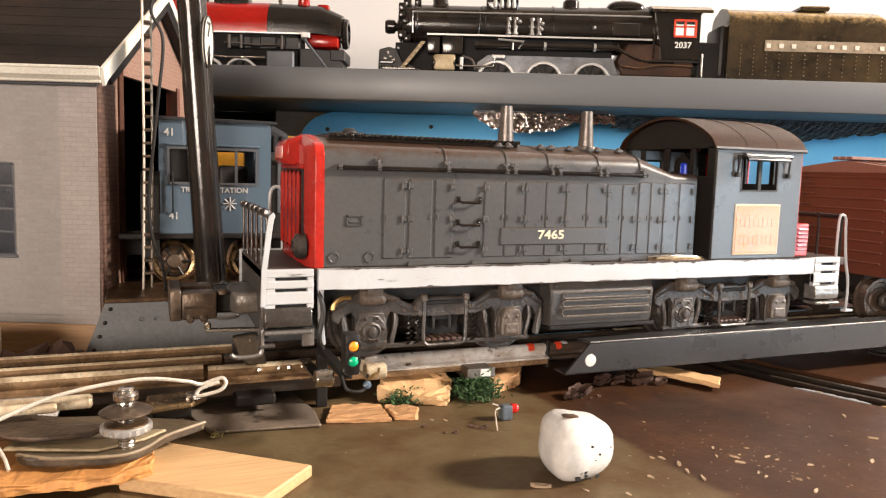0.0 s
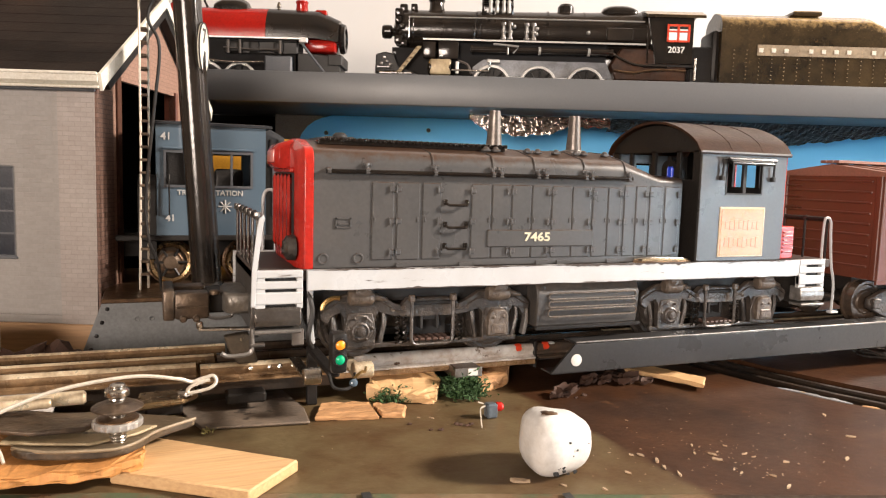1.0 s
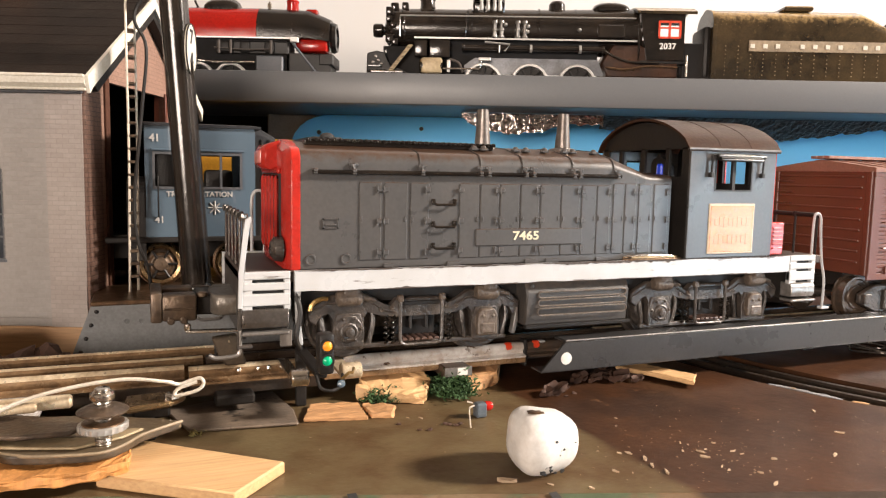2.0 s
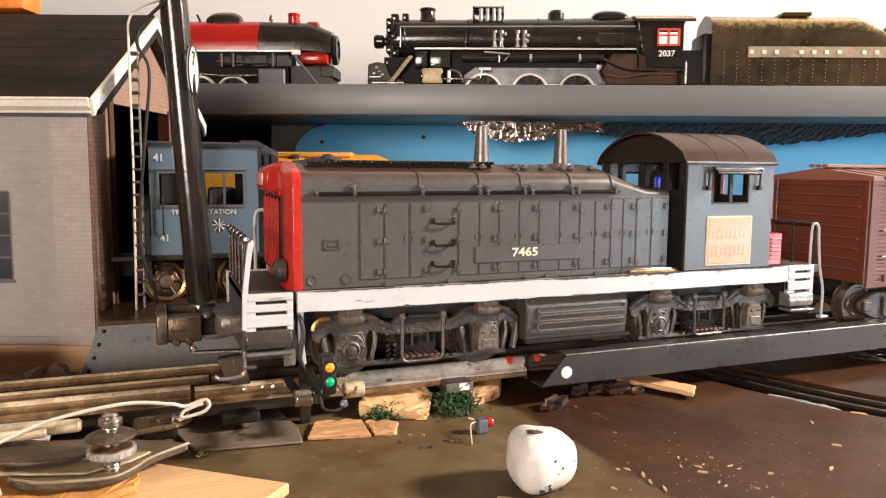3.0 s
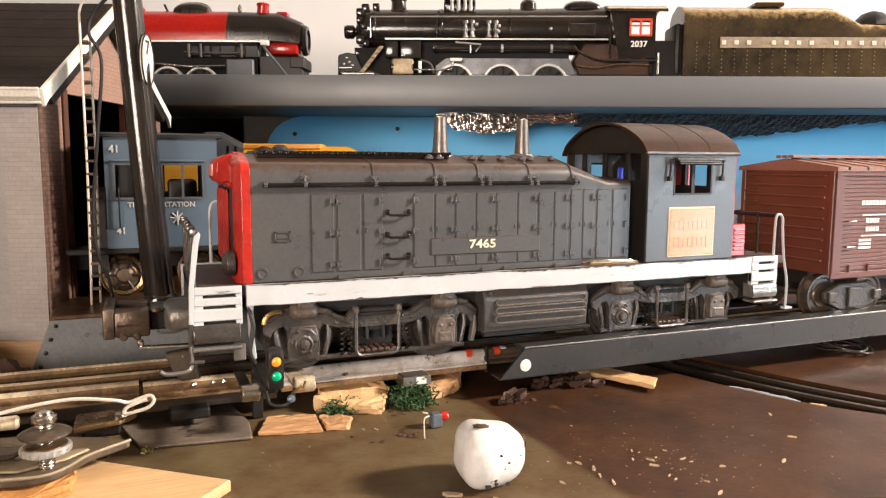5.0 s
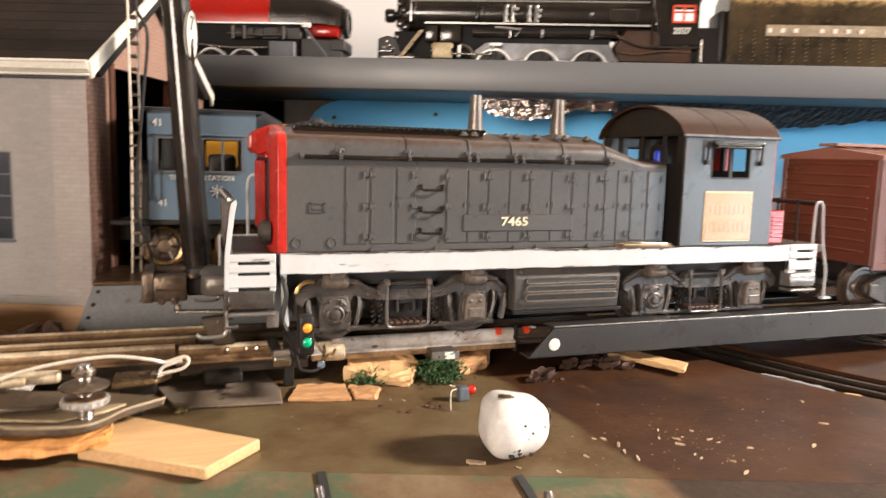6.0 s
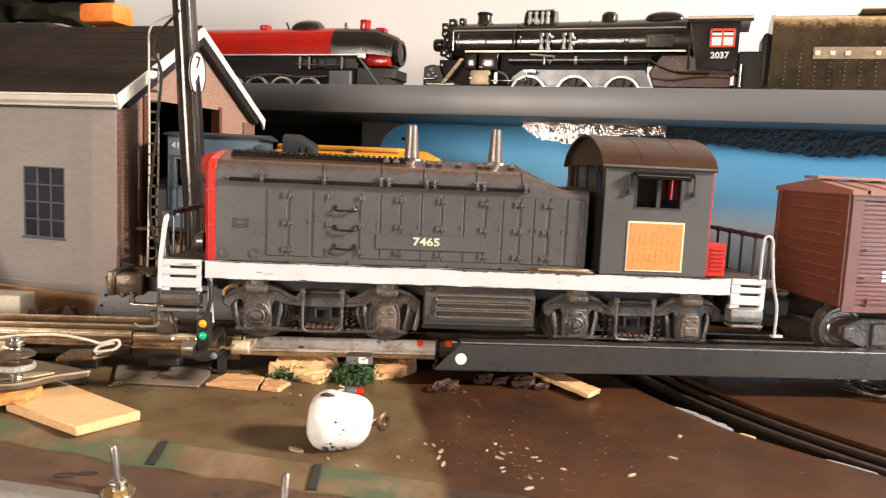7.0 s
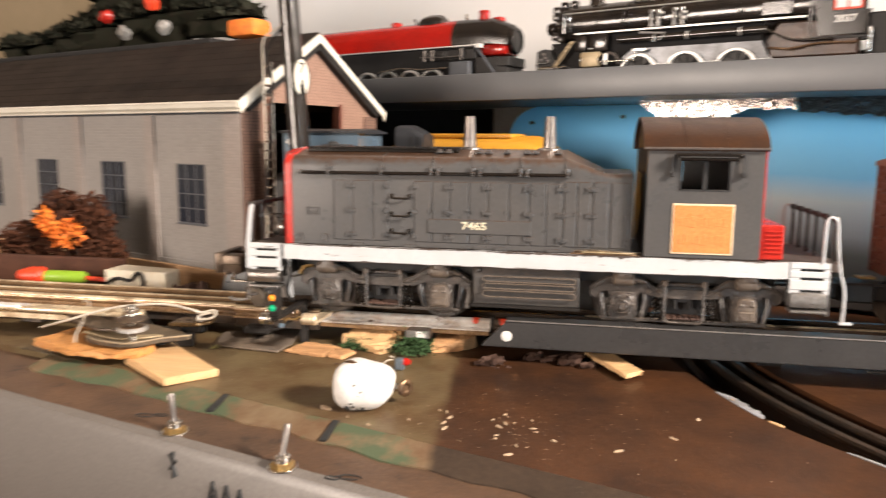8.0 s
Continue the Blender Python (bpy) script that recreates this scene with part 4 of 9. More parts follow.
        y0, y1 = sorted((yw, yw + s * 0.0005))
        for a, b, c, d in ((0.0745, 0.0805, 0.0728, 0.0733), (0.0745, 0.0805, 0.0762, 0.0767), (0.0745, 0.0750, 0.0728, 0.0767), (0.0800, 0.0805, 0.0728, 0.0767), (0.0755, 0.0795, 0.0740, 0.0746)):
            box(bm, a, b, y0, y1, c, d)
        part("louvre", bm, M["loco"], hood)
        for x in (0.0700, 0.0835):
            part("plug", lathe(B(), (x, yw, 0.0612), (0, s, 0), [(0, 0.0022), (0.0005, 0.0021), (0.0005, 0.0015), (0.0002, 0.0014)], 14), M["loco"], hood)
        # number board
        part("number_board", box(B(), 0.1370, 0.1872, *sorted((yw, yw + s * 0.0010)), 0.0652, 0.0722, 0.0003), M["loco"], hood)
        # foot strips below the doors
        for x in (0.0985, 0.1250, 0.1600, 0.1700, 0.1950):
            part("foot", box(B(), x, x + 0.006, *sorted((yw, yw + s * 0.0008)), 0.0576, 0.0592), M["loco"], hood)
    text("7465", 0.0050, facing(0.1599, HY0 - 0.00115, 0.0691), M["letter"], e, "number", "cream road number", wide=1.25)
    # red nose
    nose_f = rounded(HY0 - 0.0004, HY1 + 0.0004, 0.0576, 0.1030, 0.0058, 0.0036)
    nose_i = [(MID + (y - MID) * 0.84, 0.0576 + (z - 0.0576) * 0.965) for y, z in nose_f]
    bm = loft(B(), [[(0.0662, y, z) for y, z in nose_f], [(0.0630, y, z) for y, z in nose_f], [(0.0620, MID + (y - MID) * 0.965, 0.0576 + (z - 0.0576) * 0.985) for y, z in nose_f], [(0.0606, y, z) for y, z in nose_i]])
    nose = part("nose", bm, M["red"], e, "red radiator end of the hood")
    # near-black sheet behind the ribs paints the shade between them
    part("grille_gap_shade", box(B(), 0.0598, 0.0608, 0.2545, 0.2955, 0.0630, 0.0930), M["loco_dark"], nose, "dark sheet for the shade in the grille's gaps")
    for k in range(5):
        y = 0.2580 + k * 0.0085
        part("grille_rib", box(B(), 0.0584, 0.0608, y - 0.0026, y + 0.0026, 0.0625, 0.0925, 0.0017, 3), M["red"], nose)
    for z in (0.064, 0.093):
        part("grille_rail", box(B(), 0.0590, 0.0608, 0.2545, 0.2955, z, z + 0.002, 0.0005), M["red"], nose)
    bm = B()
    prism(bm, [(0.0548, 0.0950), (0.0552, 0.1034), (0.0630, 0.1062), (0.0630, 0.0945), (0.0580, 0.0945)], "y", 0.2640, 0.2860, 0.0014)
    hl = part("headlight", bm, M["red"], nose, "red headlight box")
    # the lens carries its highlight as a pale pink colour
    part("lens", box(B(), 0.0545, 0.0556, 0.2672, 0.2828, 0.0968, 0.1018, 0.0006, 2), M["highlight_lens"], hl, "red headlight lens coloured pale pink for its highlight")
    part("bell", lathe(B(), (0.0605, 0.252, 0.0650), (-1, 0, 0), [(0, 0.0050), (0.003, 0.0046), (0.0045, 0.0024)], 18), M["dark_chrome"], nose)
    # cab
    X0, X1, Y0, Y1, ZB, ZE = 0.2396, 0.2896, 0.2405, 0.3095, 0.0583, 0.1078
    cab = part("cab_floor", box(B(), X0 + 0.001, X1 - 0.001, Y0 + 0.001, Y1 - 0.001, ZB - 0.0005, ZB + 0.001), M["loco_dark"], e)
    tk = 0.0013
    for s, yo in ((1, Y0), (-1, Y1)):
        a, b = sorted((yo, yo + s * tk))
        bm = B()
        w1 = 0.2752 if s == 1 else 0.2640
        ring = [[bm.verts.new((x, y, z)) for x, z in loop] for y in (a, b) for loop in (((X0, ZB), (X1, ZB), (X1, ZE), (X0, ZE)), ((0.2540, 0.0892), (w1, 0.0892), (w1, 0.1032), (0.2540, 0.1032)))]
        for p, q in ((0, 1), (2, 3), (0, 2), (1, 3)):
            for k in range(4):
                j = (k + 1) % 4
                bm.faces.new((ring[p][k], ring[p][j], ring[q][j], ring[q][k]))
        bmesh.ops.recalc_face_normals(bm, faces=bm.faces)
        side = part("cab_side", bm, M["loco"], cab, "dark grey cab side")
        bm = B()
        y = yo - s * 0.0002
        c, d = sorted((y, yo + s * 0.0012))
        for x0, x1, z0, z1 in ((0.2536, 0.2544, 0.0890, 0.1034), (0.2748, 0.2756, 0.0890, 0.1034), (0.2536, 0.2756, 0.0886, 0.0894), (0.2536, 0.2756, 0.1030, 0.1036), (0.2637, 0.2655, 0.0892, 0.1032)):
            box(bm, x0, x1, c, d, z0, z1)
        part("window_frame", bm, M["loco_dark"], side)
        # awning with two brackets
        bm = B()
        prism(bm, [(yo - s * 0.0002, 0.1058), (yo - s * 0.0042, 0.1043), (yo - s * 0.0046, 0.1037), (yo - s * 0.0036, 0.1040), (yo - s * 0.0002, 0.1050)], "x", 0.2528, 0.2770)
        aw = part("awning", bm, M["loco_dark"], side, "small dark awning over the cab window")
        part("awning_roll", tube(B(), [(0.2516, yo - s * 0.0034, 0.1046), (0.2792, yo - s * 0.0034, 0.1046)], 0.0010, 8), M["jet"], aw)
        part("awning_roll", tube(B(), [(0.2530, yo - s * 0.0040, 0.1029), (0.2775, yo - s * 0.0040, 0.1029)], 0.0007, 8), M["jet"], aw)
        for x in (0.2504, 0.2805):
            bm = B()
            tube(bm, [(x, yo - s * 0.0012, 0.1048), (x, yo - s * 0.0016, 0.1020), (x, yo - s * 0.0014, 0.0965)], 0.0005, 6)
            box(bm, x - 0.0009, x + 0.0009, *sorted((yo, yo - s * 0.0022)), 0.0950, 0.0972, 0.0003)
            tube(bm, [(x, yo - s * 0.0012, 0.1048), ((x + 0.2650) / 2, yo - s * 0.0030, 0.1052), (0.2650, yo - s * 0.0034, 0.1048)], 0.0004, 5)
            part("bracket", bm, M["loco_dark"], aw)
        if s == 1:
            badge = part("emblem", box(B(), 0.2512, 0.2780, yo - 0.0005, yo + 0.0002, 0.0600, 0.0830, 0.0002), M["cream_line"], side, "orange square emblem with cream border")
            part("emblem_field", box(B(), 0.2520, 0.2772, yo - 0.0007, yo, 0.0608, 0.0822, 0.0001), M["orange"], badge)
            for row, z, cnt in ((0, 0.0748, 8), (1, 0.0668, 8)):
                for k in range(cnt):
                    x = 0.2545 + k * 0.00265
                    h = 0.0017 + 0.0004 * ((k * 7 + row) % 3)
                    part("emblem_mark", box(B(), x - 0.0002, x + 0.0019, yo - 0.00082, yo - 0.0006, z - h, z + h, 0.0001), M["orange"], badge)
    # arched end walls with four openings
    arch = [(Y0 + (Y1 - Y0) * k / 20, ZE + 0.0135 * math.sin(math.pi * k / 20) ** 0.62) for k in range(21)]
    for xa in (X0, X1 - tk):
        bm = B()
        lo = 0.0950 if xa == X0 else 0.092
        box(bm, xa, xa + tk, Y0 + tk, Y1 - tk, ZB, lo)
        for y0, y1 in ((Y0 + tk, Y0 + 0.006), (0.2555, 0.2580), (0.2735, 0.2765), (0.2920, 0.2945), (Y1 - 0.006, Y1 - tk)):
            box(bm, xa, xa + tk, y0, y1, lo, 0.1082)
        prism(bm, [(Y0 + tk, 0.1075)] + [(y, z - 0.0006) for y, z in arch[1:-1]] + [(Y1 - tk, 0.1075)], "x", xa, xa + tk)
        part("cab_end", bm, M["black_matt"], cab)
    bm = B()
    outer = [(Y0 - 0.0012 + (Y1 - Y0 + 0.0024) * k / 24, ZE + 0.0148 * math.sin(math.pi * k / 24) ** 0.62) for k in range(25)]
    inner = [(y, z - 0.0012) for y, z in reversed(outer)]
    sec = outer + inner
    loft(bm, [[(x, y, z) for y, z in sec] for x in (X0 - 0.0022, X1 + 0.0016)])
    roof = part("cab_roof", bm, M["roof_brown"], cab, "arched rusty brown cab roof")
    for x in (0.2560, 0.2740):
        sec2 = [(y, z + 0.0002) for y, z in outer] + [(y, z - 0.0002) for y, z in reversed(outer)]
        part("roof_seam", loft(B(), [[(xx, y, z) for y, z in sec2] for xx in (x - 0.0003, x + 0.0003)]), M["roof_brown"], roof)
    part("gutter", box(B(), X0 - 0.0022, X1 + 0.0016, Y0 - 0.0018, Y0 + 0.0002, ZE - 0.0008, ZE + 0.0004, 0.0003), M["stack"], roof, "dull metal line along the roof edge")
    seat = part("cab_fitting", loft(B(), [[(0.2440, y, z) for y, z in rounded(0.2630, 0.2740, 0.0590, 0.1040, 0.004, 0.002)], [(0.2500, y, z) for y, z in rounded(0.2640, 0.2730, 0.0590, 0.1020, 0.004, 0.002)]]), M["black_matt"], cab)
    part("blue_tag", box(B(), 0.2432, 0.2442, 0.2650, 0.2690, 0.0950, 0.1010, 0.0008), M["vivid_blue"], seat, "vivid blue plastic inside the cab")
    # rear face painted red with louvred box
    bm = box(B(), X1 + 0.0001, X1 + 0.0009, Y0 + 0.0005, Y1 - 0.0005, ZB, 0.0918)
    for y0, y1 in ((Y0 + 0.0005, Y0 + 0.0062), (0.2732, 0.2860), (0.2885, Y1 - 0.0005)):
        box(bm, X1 + 0.0001, X1 + 0.0009, y0, y1, 0.0918, 0.1062)
    box(bm, X1 + 0.0001, X1 + 0.0009, Y0 + 0.0005, Y1 - 0.0005, 0.1062, 0.1085)
    part("rear_panel", bm, M["red"], cab, "red rear wall of the cab with window openings")
    part("inner_wall", box(B(), X1 - 0.0026, X1 - 0.0016, Y0 + 0.002, Y1 - 0.002, ZB + 0.001, 0.0915), M["loco_dark"], cab)
    bx = part("rear_box", box(B(), X1 + 0.0008, 0.3000, 0.2425, 0.3075, ZB, 0.0740, 0.0006), M["red"], cab, "red louvred box behind the cab")
    for k in range(6):
        z = 0.0612 + k * 0.0019
        part("louvre", box(B(), 0.2925, 0.2990, 0.2418, 0.2428, z, z + 0.0009, 0.0002), M["red"], bx)
    # side steps and rails, both ends
    for end, xs in ((0, (0.0436, 0.0616)), (1, (0.3030, 0.3196))):
        for s, yo in ((1, 0.2403), (-1, 0.3097)):
            a, b = sorted((yo, yo + s * 0.0022))
            bm = B()
            x0, x1 = xs
            for z0, z1 in ((0.0552, 0.0580), (0.0512, 0.0540), (0.0456, 0.0500)):
                box(bm, x0, x1, a, b, z0, z1, 0.0003)
            for u0, u1 in ((x0, x0 + 0.0045), (x1 - 0.0022, x1)):
                box(bm, u0, u1, a + 0.0002, b, 0.0440, 0.0579)
            st = part("step", bm, M["white"], e, "slotted white step plate")
            part("step_back", box(B(), x0 + 0.001, x1 - 0.001, *sorted((yo + s * 0.0022, yo + s * 0.004)), 0.040, 0.057), M["loco_dark"], st)
            bm = B()
            prism(bm, [(yo + s * 0.0002, 0.0446), (yo - s * 0.0010, 0.0430), (yo - s * 0.0014, 0.0400), (yo - s * 0.0006, 0.0376), (yo + s * 0.0060, 0.0376), (yo + s * 0.0060, 0.0446)], "x", x0 + 0.0006, x1 - 0.0006, 0.0004)
            part("tread", bm, M["dark_chrome"] if end == 0 else M["tread"], st, "tarnished metal tread of the step")
            part("tread", box(B(), x0 + 0.0006, x1 - 0.0006, *sorted((yo - s * 0.0020, yo + s * 0.006)), 0.0352, 0.0366, 0.0004), M["tread"], st, "thin lower tread of the step")
            if end == 0:
                part("post_foot", tube(B(), curve([(0.0436, yo, 0.0372), (0.0436, yo, 0.0304), (0.0421, yo, 0.0282), (0.0356, yo, 0.0278), (0.0331, yo, 0.0290)], 5), 0.0008, 6), M["tread"], e, "bent metal foot of the post")
            # flat curved post
            px, sg = (0.0440, 1) if end == 0 else (0.3215, -1)
            ox = 0.0 if end == 0 else 0.0045
            bm = B()
            ins = sg * 0.0052
            if end == 0 and s == 1:
                prism(bm, [(0.0430, 0.0450), (0.0434, 0.0580), (0.0452, 0.0735), (0.0458, 0.0768), (0.0474, 0.0780), (0.0480, 0.0766), (0.0470, 0.0735), (0.0452, 0.0580), (0.0446, 0.0450)], "y", yo - 0.0006, yo + 0.0004, 0.0002)
                part("post_leg", prism(B(), [(0.0424, 0.0300), (0.0431, 0.0449), (0.0446, 0.0449), (0.0440, 0.0300)], "y", yo - 0.0006, yo + 0.0004, 0.0002), M["dark_chrome"], e, "bare metal leg of the post")
            elif end == 0:
                tube(bm, curve([(0.0566, yo, 0.0540), (0.0566, yo, 0.0700), (0.0567, yo, 0.0805), (0.0578, yo, 0.0842), (0.0600, yo, 0.0850), (0.0618, yo, 0.0836), (0.0622, yo, 0.0780), (0.0622, yo, 0.0575)], 5), 0.0008, 6)
            else:
                tube(bm, curve([(px + ox, yo, 0.0312), (px + ox, yo, 0.0450), (px + ox * 0.4, yo, 0.0560), (px, yo, 0.0700), (px + ins * 0.10, yo, 0.0762), (px + ins * 0.5, yo, 0.0784), (px + ins * 0.9, yo, 0.0770), (px + ins, yo, 0.0690), (px + ins, yo, 0.0580)], 5), 0.00065, 6)
            part("hand_post", bm, M["white"], e, "white bent hand post")
            part("post_foot", box(B(), px + ox - 0.0012, px + ox + 0.0040, *sorted((yo - s * 0.001, yo + s * 0.002)), 0.0306, 0.0318, 0.0003), M["white"] if end else M["tank"], e)
    # end railings and pilots
    for end, x, sg in ((0, 0.0455, 1), (1, 0.3205, -1)):
        bm = B()
        cyl(bm, (x, 0.2415, 0.0775), (x, 0.3085, 0.0775), 0.0011, 8)
        railing = part("end_railing", bm, M["black_matt"], e, "black end railing")
        for k in range(6):
            bm = B()
            y = 0.2420 + k * 0.0132
            cyl(bm, (x, y, 0.0575), (x, y, 0.0775), 0.00065, 6)
            lathe(bm, (x, y, 0.0762), (0, 0, 1), [(0, 0.0013), (0.0013, 0.0016), (0.0026, 0.0013)], 8)
            # front bars get a paler metal that stands in for light from the left
            part("railing_bar", bm, M["black_matt"] if end else M["dark_chrome"], railing)
        part("pilot", box(B(), x - 0.001, x + 0.001, 0.2440, 0.3060, 0.0330, 0.0570, 0.0004), M["tank"], e)
        if end == 0:
            bm = box(B(), 0.0300, 0.0450, 0.2650, 0.2850, 0.0388, 0.0464, 0.0008)
            cpl = part("coupler", bm, M["black_matt"], e, "rusty brown knuckle coupler")
            bm = prism(B(), [(0.0352, 0.2700), (0.0356, 0.2620), (0.0372, 0.2590), (0.0476, 0.2590), (0.0476, 0.2880), (0.0372, 0.2880), (0.0356, 0.2820)], "z", 0.0392, 0.0470, 0.0010)
            box(bm, 0.0470, 0.0486, 0.2600, 0.2620, 0.0440, 0.0466, 0.0003)
            part("draft_box", bm, M["grey_casting"], cpl, "grimy grey draft box")
            bm = box(B(), 0.0182, 0.0304, 0.2602, 0.2700, 0.0376, 0.0474, 0.0010, 2)
            for x in (0.0212, 0.0258):
                lathe(bm, (x, 0.2598, 0.0378), (0, 1, 0), [(0, 0.0011), (0.0005, 0.0014), (0.0090, 0.0014), (0.0098, 0.0010)], 12)
            box(bm, 0.0190, 0.0300, 0.2596, 0.2606, 0.0420, 0.0426, 0.0002)
            part("knuckle", bm, M["grime"], cpl, "rusty brown knuckle")
            part("knuckle", box(B(), 0.0182, 0.0300, 0.2800, 0.2890, 0.0378, 0.0472, 0.0012, 2), M["grime"], cpl)
            part("knuckle_plate", box(B(), 0.0142, 0.0183, 0.2606, 0.2880, 0.0372, 0.0484, 0.0008, 2), M["grime"], cpl)
            part("pivot_pin", lathe(B(), (0.0325, 0.2640, 0.0462), (0, 0, 1), [(0, 0.0020), (0.0012, 0.0020), (0.0018, 0.0012)], 12), M["grime"], cpl)
            bm = prism(B(), [(0.0262, 0.2560), (0.0460, 0.2535), (0.0470, 0.2560), (0.0272, 0.2590)], "z", 0.0338, 0.0348, 0.0002)
            lathe(bm, (0.0268, 0.2572, 0.0345), (0, 0, 1), [(0, 0.0009), (0.0006, 0.0013), (0.0022, 0.0013), (0.0028, 0.0008)], 10)
            part("uncoupling_bar", bm, M["steel"], e, "thin steel bar under the coupler")
            bm = prism(B(), [(0.0350, 0.0318), (0.0440, 0.0330), (0.0475, 0.0215), (0.0400, 0.0212), (0.0375, 0.0250)], "y", 0.2530, 0.2580, 0.0006)
            part("foot_guard", bm, M["worn_plate"], e, "dark bent guard over the rail")
        else:
            bm = B()
            box(bm, 0.3200, 0.3360, 0.2690, 0.2810, 0.0365, 0.0440, 0.0008)
            box(bm, 0.3330, 0.3480, 0.2660, 0.2840, 0.0355, 0.0450, 0.0010)
            part("coupler", bm, M["black_matt"], e, "black knuckle coupler")
            part("copper_contact", box(B(), 0.3420, 0.3500, 0.2720, 0.2780, 0.0462, 0.0475, 0.0003), M["brass"], e, "small copper strip")
    # fuel tank
    bm = B()
    prism(bm, [(0.2425, 0.0450), (0.2450, 0.0500), (0.3050, 0.0500), (0.3075, 0.0450), (0.3060, 0.0312), (0.2440, 0.0312)], "x", 0.1600, 0.2112, 0.0006)
    tank = part("fuel_tank", bm, M["tank"], e, "dark grey fuel tank with raised loops")
    for z0, z1 in ((0.0355, 0.0385), (0.0395, 0.0420), (0.0430, 0.0455)):
        h = (z1 - z0) / 2
        zm = (z0 + z1) / 2
        loop = [(x, 0.2422 - 0.0001, z) for x, z in arc(0.1665, zm, h, 90, 270, 6) + arc(0.2080, zm, h, -90, 90, 6)]
        # the paler brown paints the highlights that the raised loops catch
        part("tank_rib", tube(B(), loop, 0.00040, 5, True), M["truck_brown"], tank)
    part("drain_plug", lathe(B(), (0.1628, 0.2445, 0.0480), (0, -1, 0), [(0, 0.0011), (0.0014, 0.0011), (0.0016, 0.0006)], 8), M["tank"], tank)
    part("tank_lip", box(B(), 0.1596, 0.2116, 0.2418, 0.2440, 0.0302, 0.0316), M["black_matt"], tank)
    truck(e, 0.0850, 0.1432)
    truck(e, 0.2318, 0.2868)
    # brake hoses and a bent rod
    part("hose", tube(B(), curve([(0.0640, 0.2440, 0.0500), (0.0655, 0.2425, 0.0420), (0.0640, 0.2420, 0.0330), (0.0660, 0.2440, 0.0280)]), 0.0010, 6), M["black_matt"], e)
    part("brass_clip", tube(B(), [(0.0752 + 0.0055 * math.cos(radians(a)), 0.2462, 0.0415 + 0.0048 * math.sin(radians(a))) for a in range(75, 176, 10)], 0.0009, 6), M["brass"], e)
    part("brake_shoe", prism(B(), [(0.1572, 0.0275), (0.1586, 0.0330), (0.1584, 0.0385), (0.1572, 0.0390), (0.1568, 0.0330), (0.1554, 0.0278)], "y", 0.2470, 0.2500, 0.0003), M["tread"], e, "pale worn brake shoe")
    part("white_lug", box(B(), 0.0588, 0.0632, 0.2460, 0.2475, 0.0288, 0.0352, 0.0004), M["panel"], e)
    part("lever", tube(B(), curve([(0.2080, 0.2440, 0.0592), (0.2180, 0.2428, 0.0598), (0.2300, 0.2428, 0.0594), (0.2390, 0.2445, 0.0590)]), 0.0006, 6), M["steel"], e, "thin steel rod on the deck")
    bm = prism(B(), [(0.2060, 0.2418), (0.2120, 0.2408), (0.2340, 0.2408), (0.2388, 0.2425), (0.2380, 0.2470), (0.2100, 0.2470)], "z", 0.0578, 0.0586, 0.0002)
    slip = part("slip_plate", bm, M["rust"], e, "rusty plate on the deck beside the hood")
    bm = prism(B(), [(0.2110, 0.2420), (0.2320, 0.2412), (0.2370, 0.2430), (0.2350, 0.2460), (0.2140, 0.2460)], "z", 0.0586, 0.0592, 0.0002)
    part("slip_top", bm, M["dusty_cream"], slip, "tan upper leaf of the plate")
    return e


switcher()

# ---- engine house ----
HOUSE = pose(-0.0130, 0.354, 0, 0, 0, -21.5)


def bricked(m, ax, mortar, bw=0.0056, rh=0.0022):
    """Fine brick courses in the paint of a small wall: relief and slightly darker joints."""
    nt = m.node_tree
    n, l = nt.nodes, nt.links
    b = n["Principled BSDF"]
    tc = next(x for x in n if x.bl_idname == "ShaderNodeTexCoord")
    sp, cb = n.new("ShaderNodeSeparateXYZ"), n.new("ShaderNodeCombineXYZ")
    l.new(tc.outputs["Object"], sp.inputs[0])
    l.new(sp.outputs[ax], cb.inputs["X"])
    l.new(sp.outputs["Z"], cb.inputs["Y"])
    br = n.new("ShaderNodeTexBrick")
    l.new(cb.outputs[0], br.inputs["Vector"])
    br.inputs["Scale"].default_value = 1.0
    br.inputs["Brick Width"].default_value, br.inputs["Row Height"].default_value = bw, rh
    br.inputs["Mortar Size"].default_value, br.inputs["Mortar Smooth"].default_value = 0.00022, 0.3
    br.inputs["Color1"].default_value, br.inputs["Color2"].default_value = (1, 1, 1, 1), (0.90, 0.90, 0.90, 1)
    br.inputs["Mortar"].default_value = (mortar, mortar, mortar, 1)
    mx = n.new("ShaderNodeMix")
    mx.data_type, mx.blend_type = "RGBA", "MULTIPLY"
    mx.inputs[0].default_value = 1.0
    l.new(b.inputs["Base Color"].links[0].from_socket, mx.inputs[6])
    l.new(br.outputs["Color"], mx.inputs[7])
    l.new(mx.outputs[2], b.inputs["Base Color"])
    bp = n.new("ShaderNodeBump")
    bp.inputs["Strength"].default_value, bp.inputs["Distance"].default_value = 0.35, 0.0003
    bp.invert = True
    l.new(br.outputs["Fac"], bp.inputs["Height"])
    if b.inputs["Normal"].links:
        l.new(b.inputs["Normal"].links[0].from_socket, bp.inputs["Normal"])
    l.new(bp.outputs[0], b.inputs["Normal"])
    return m


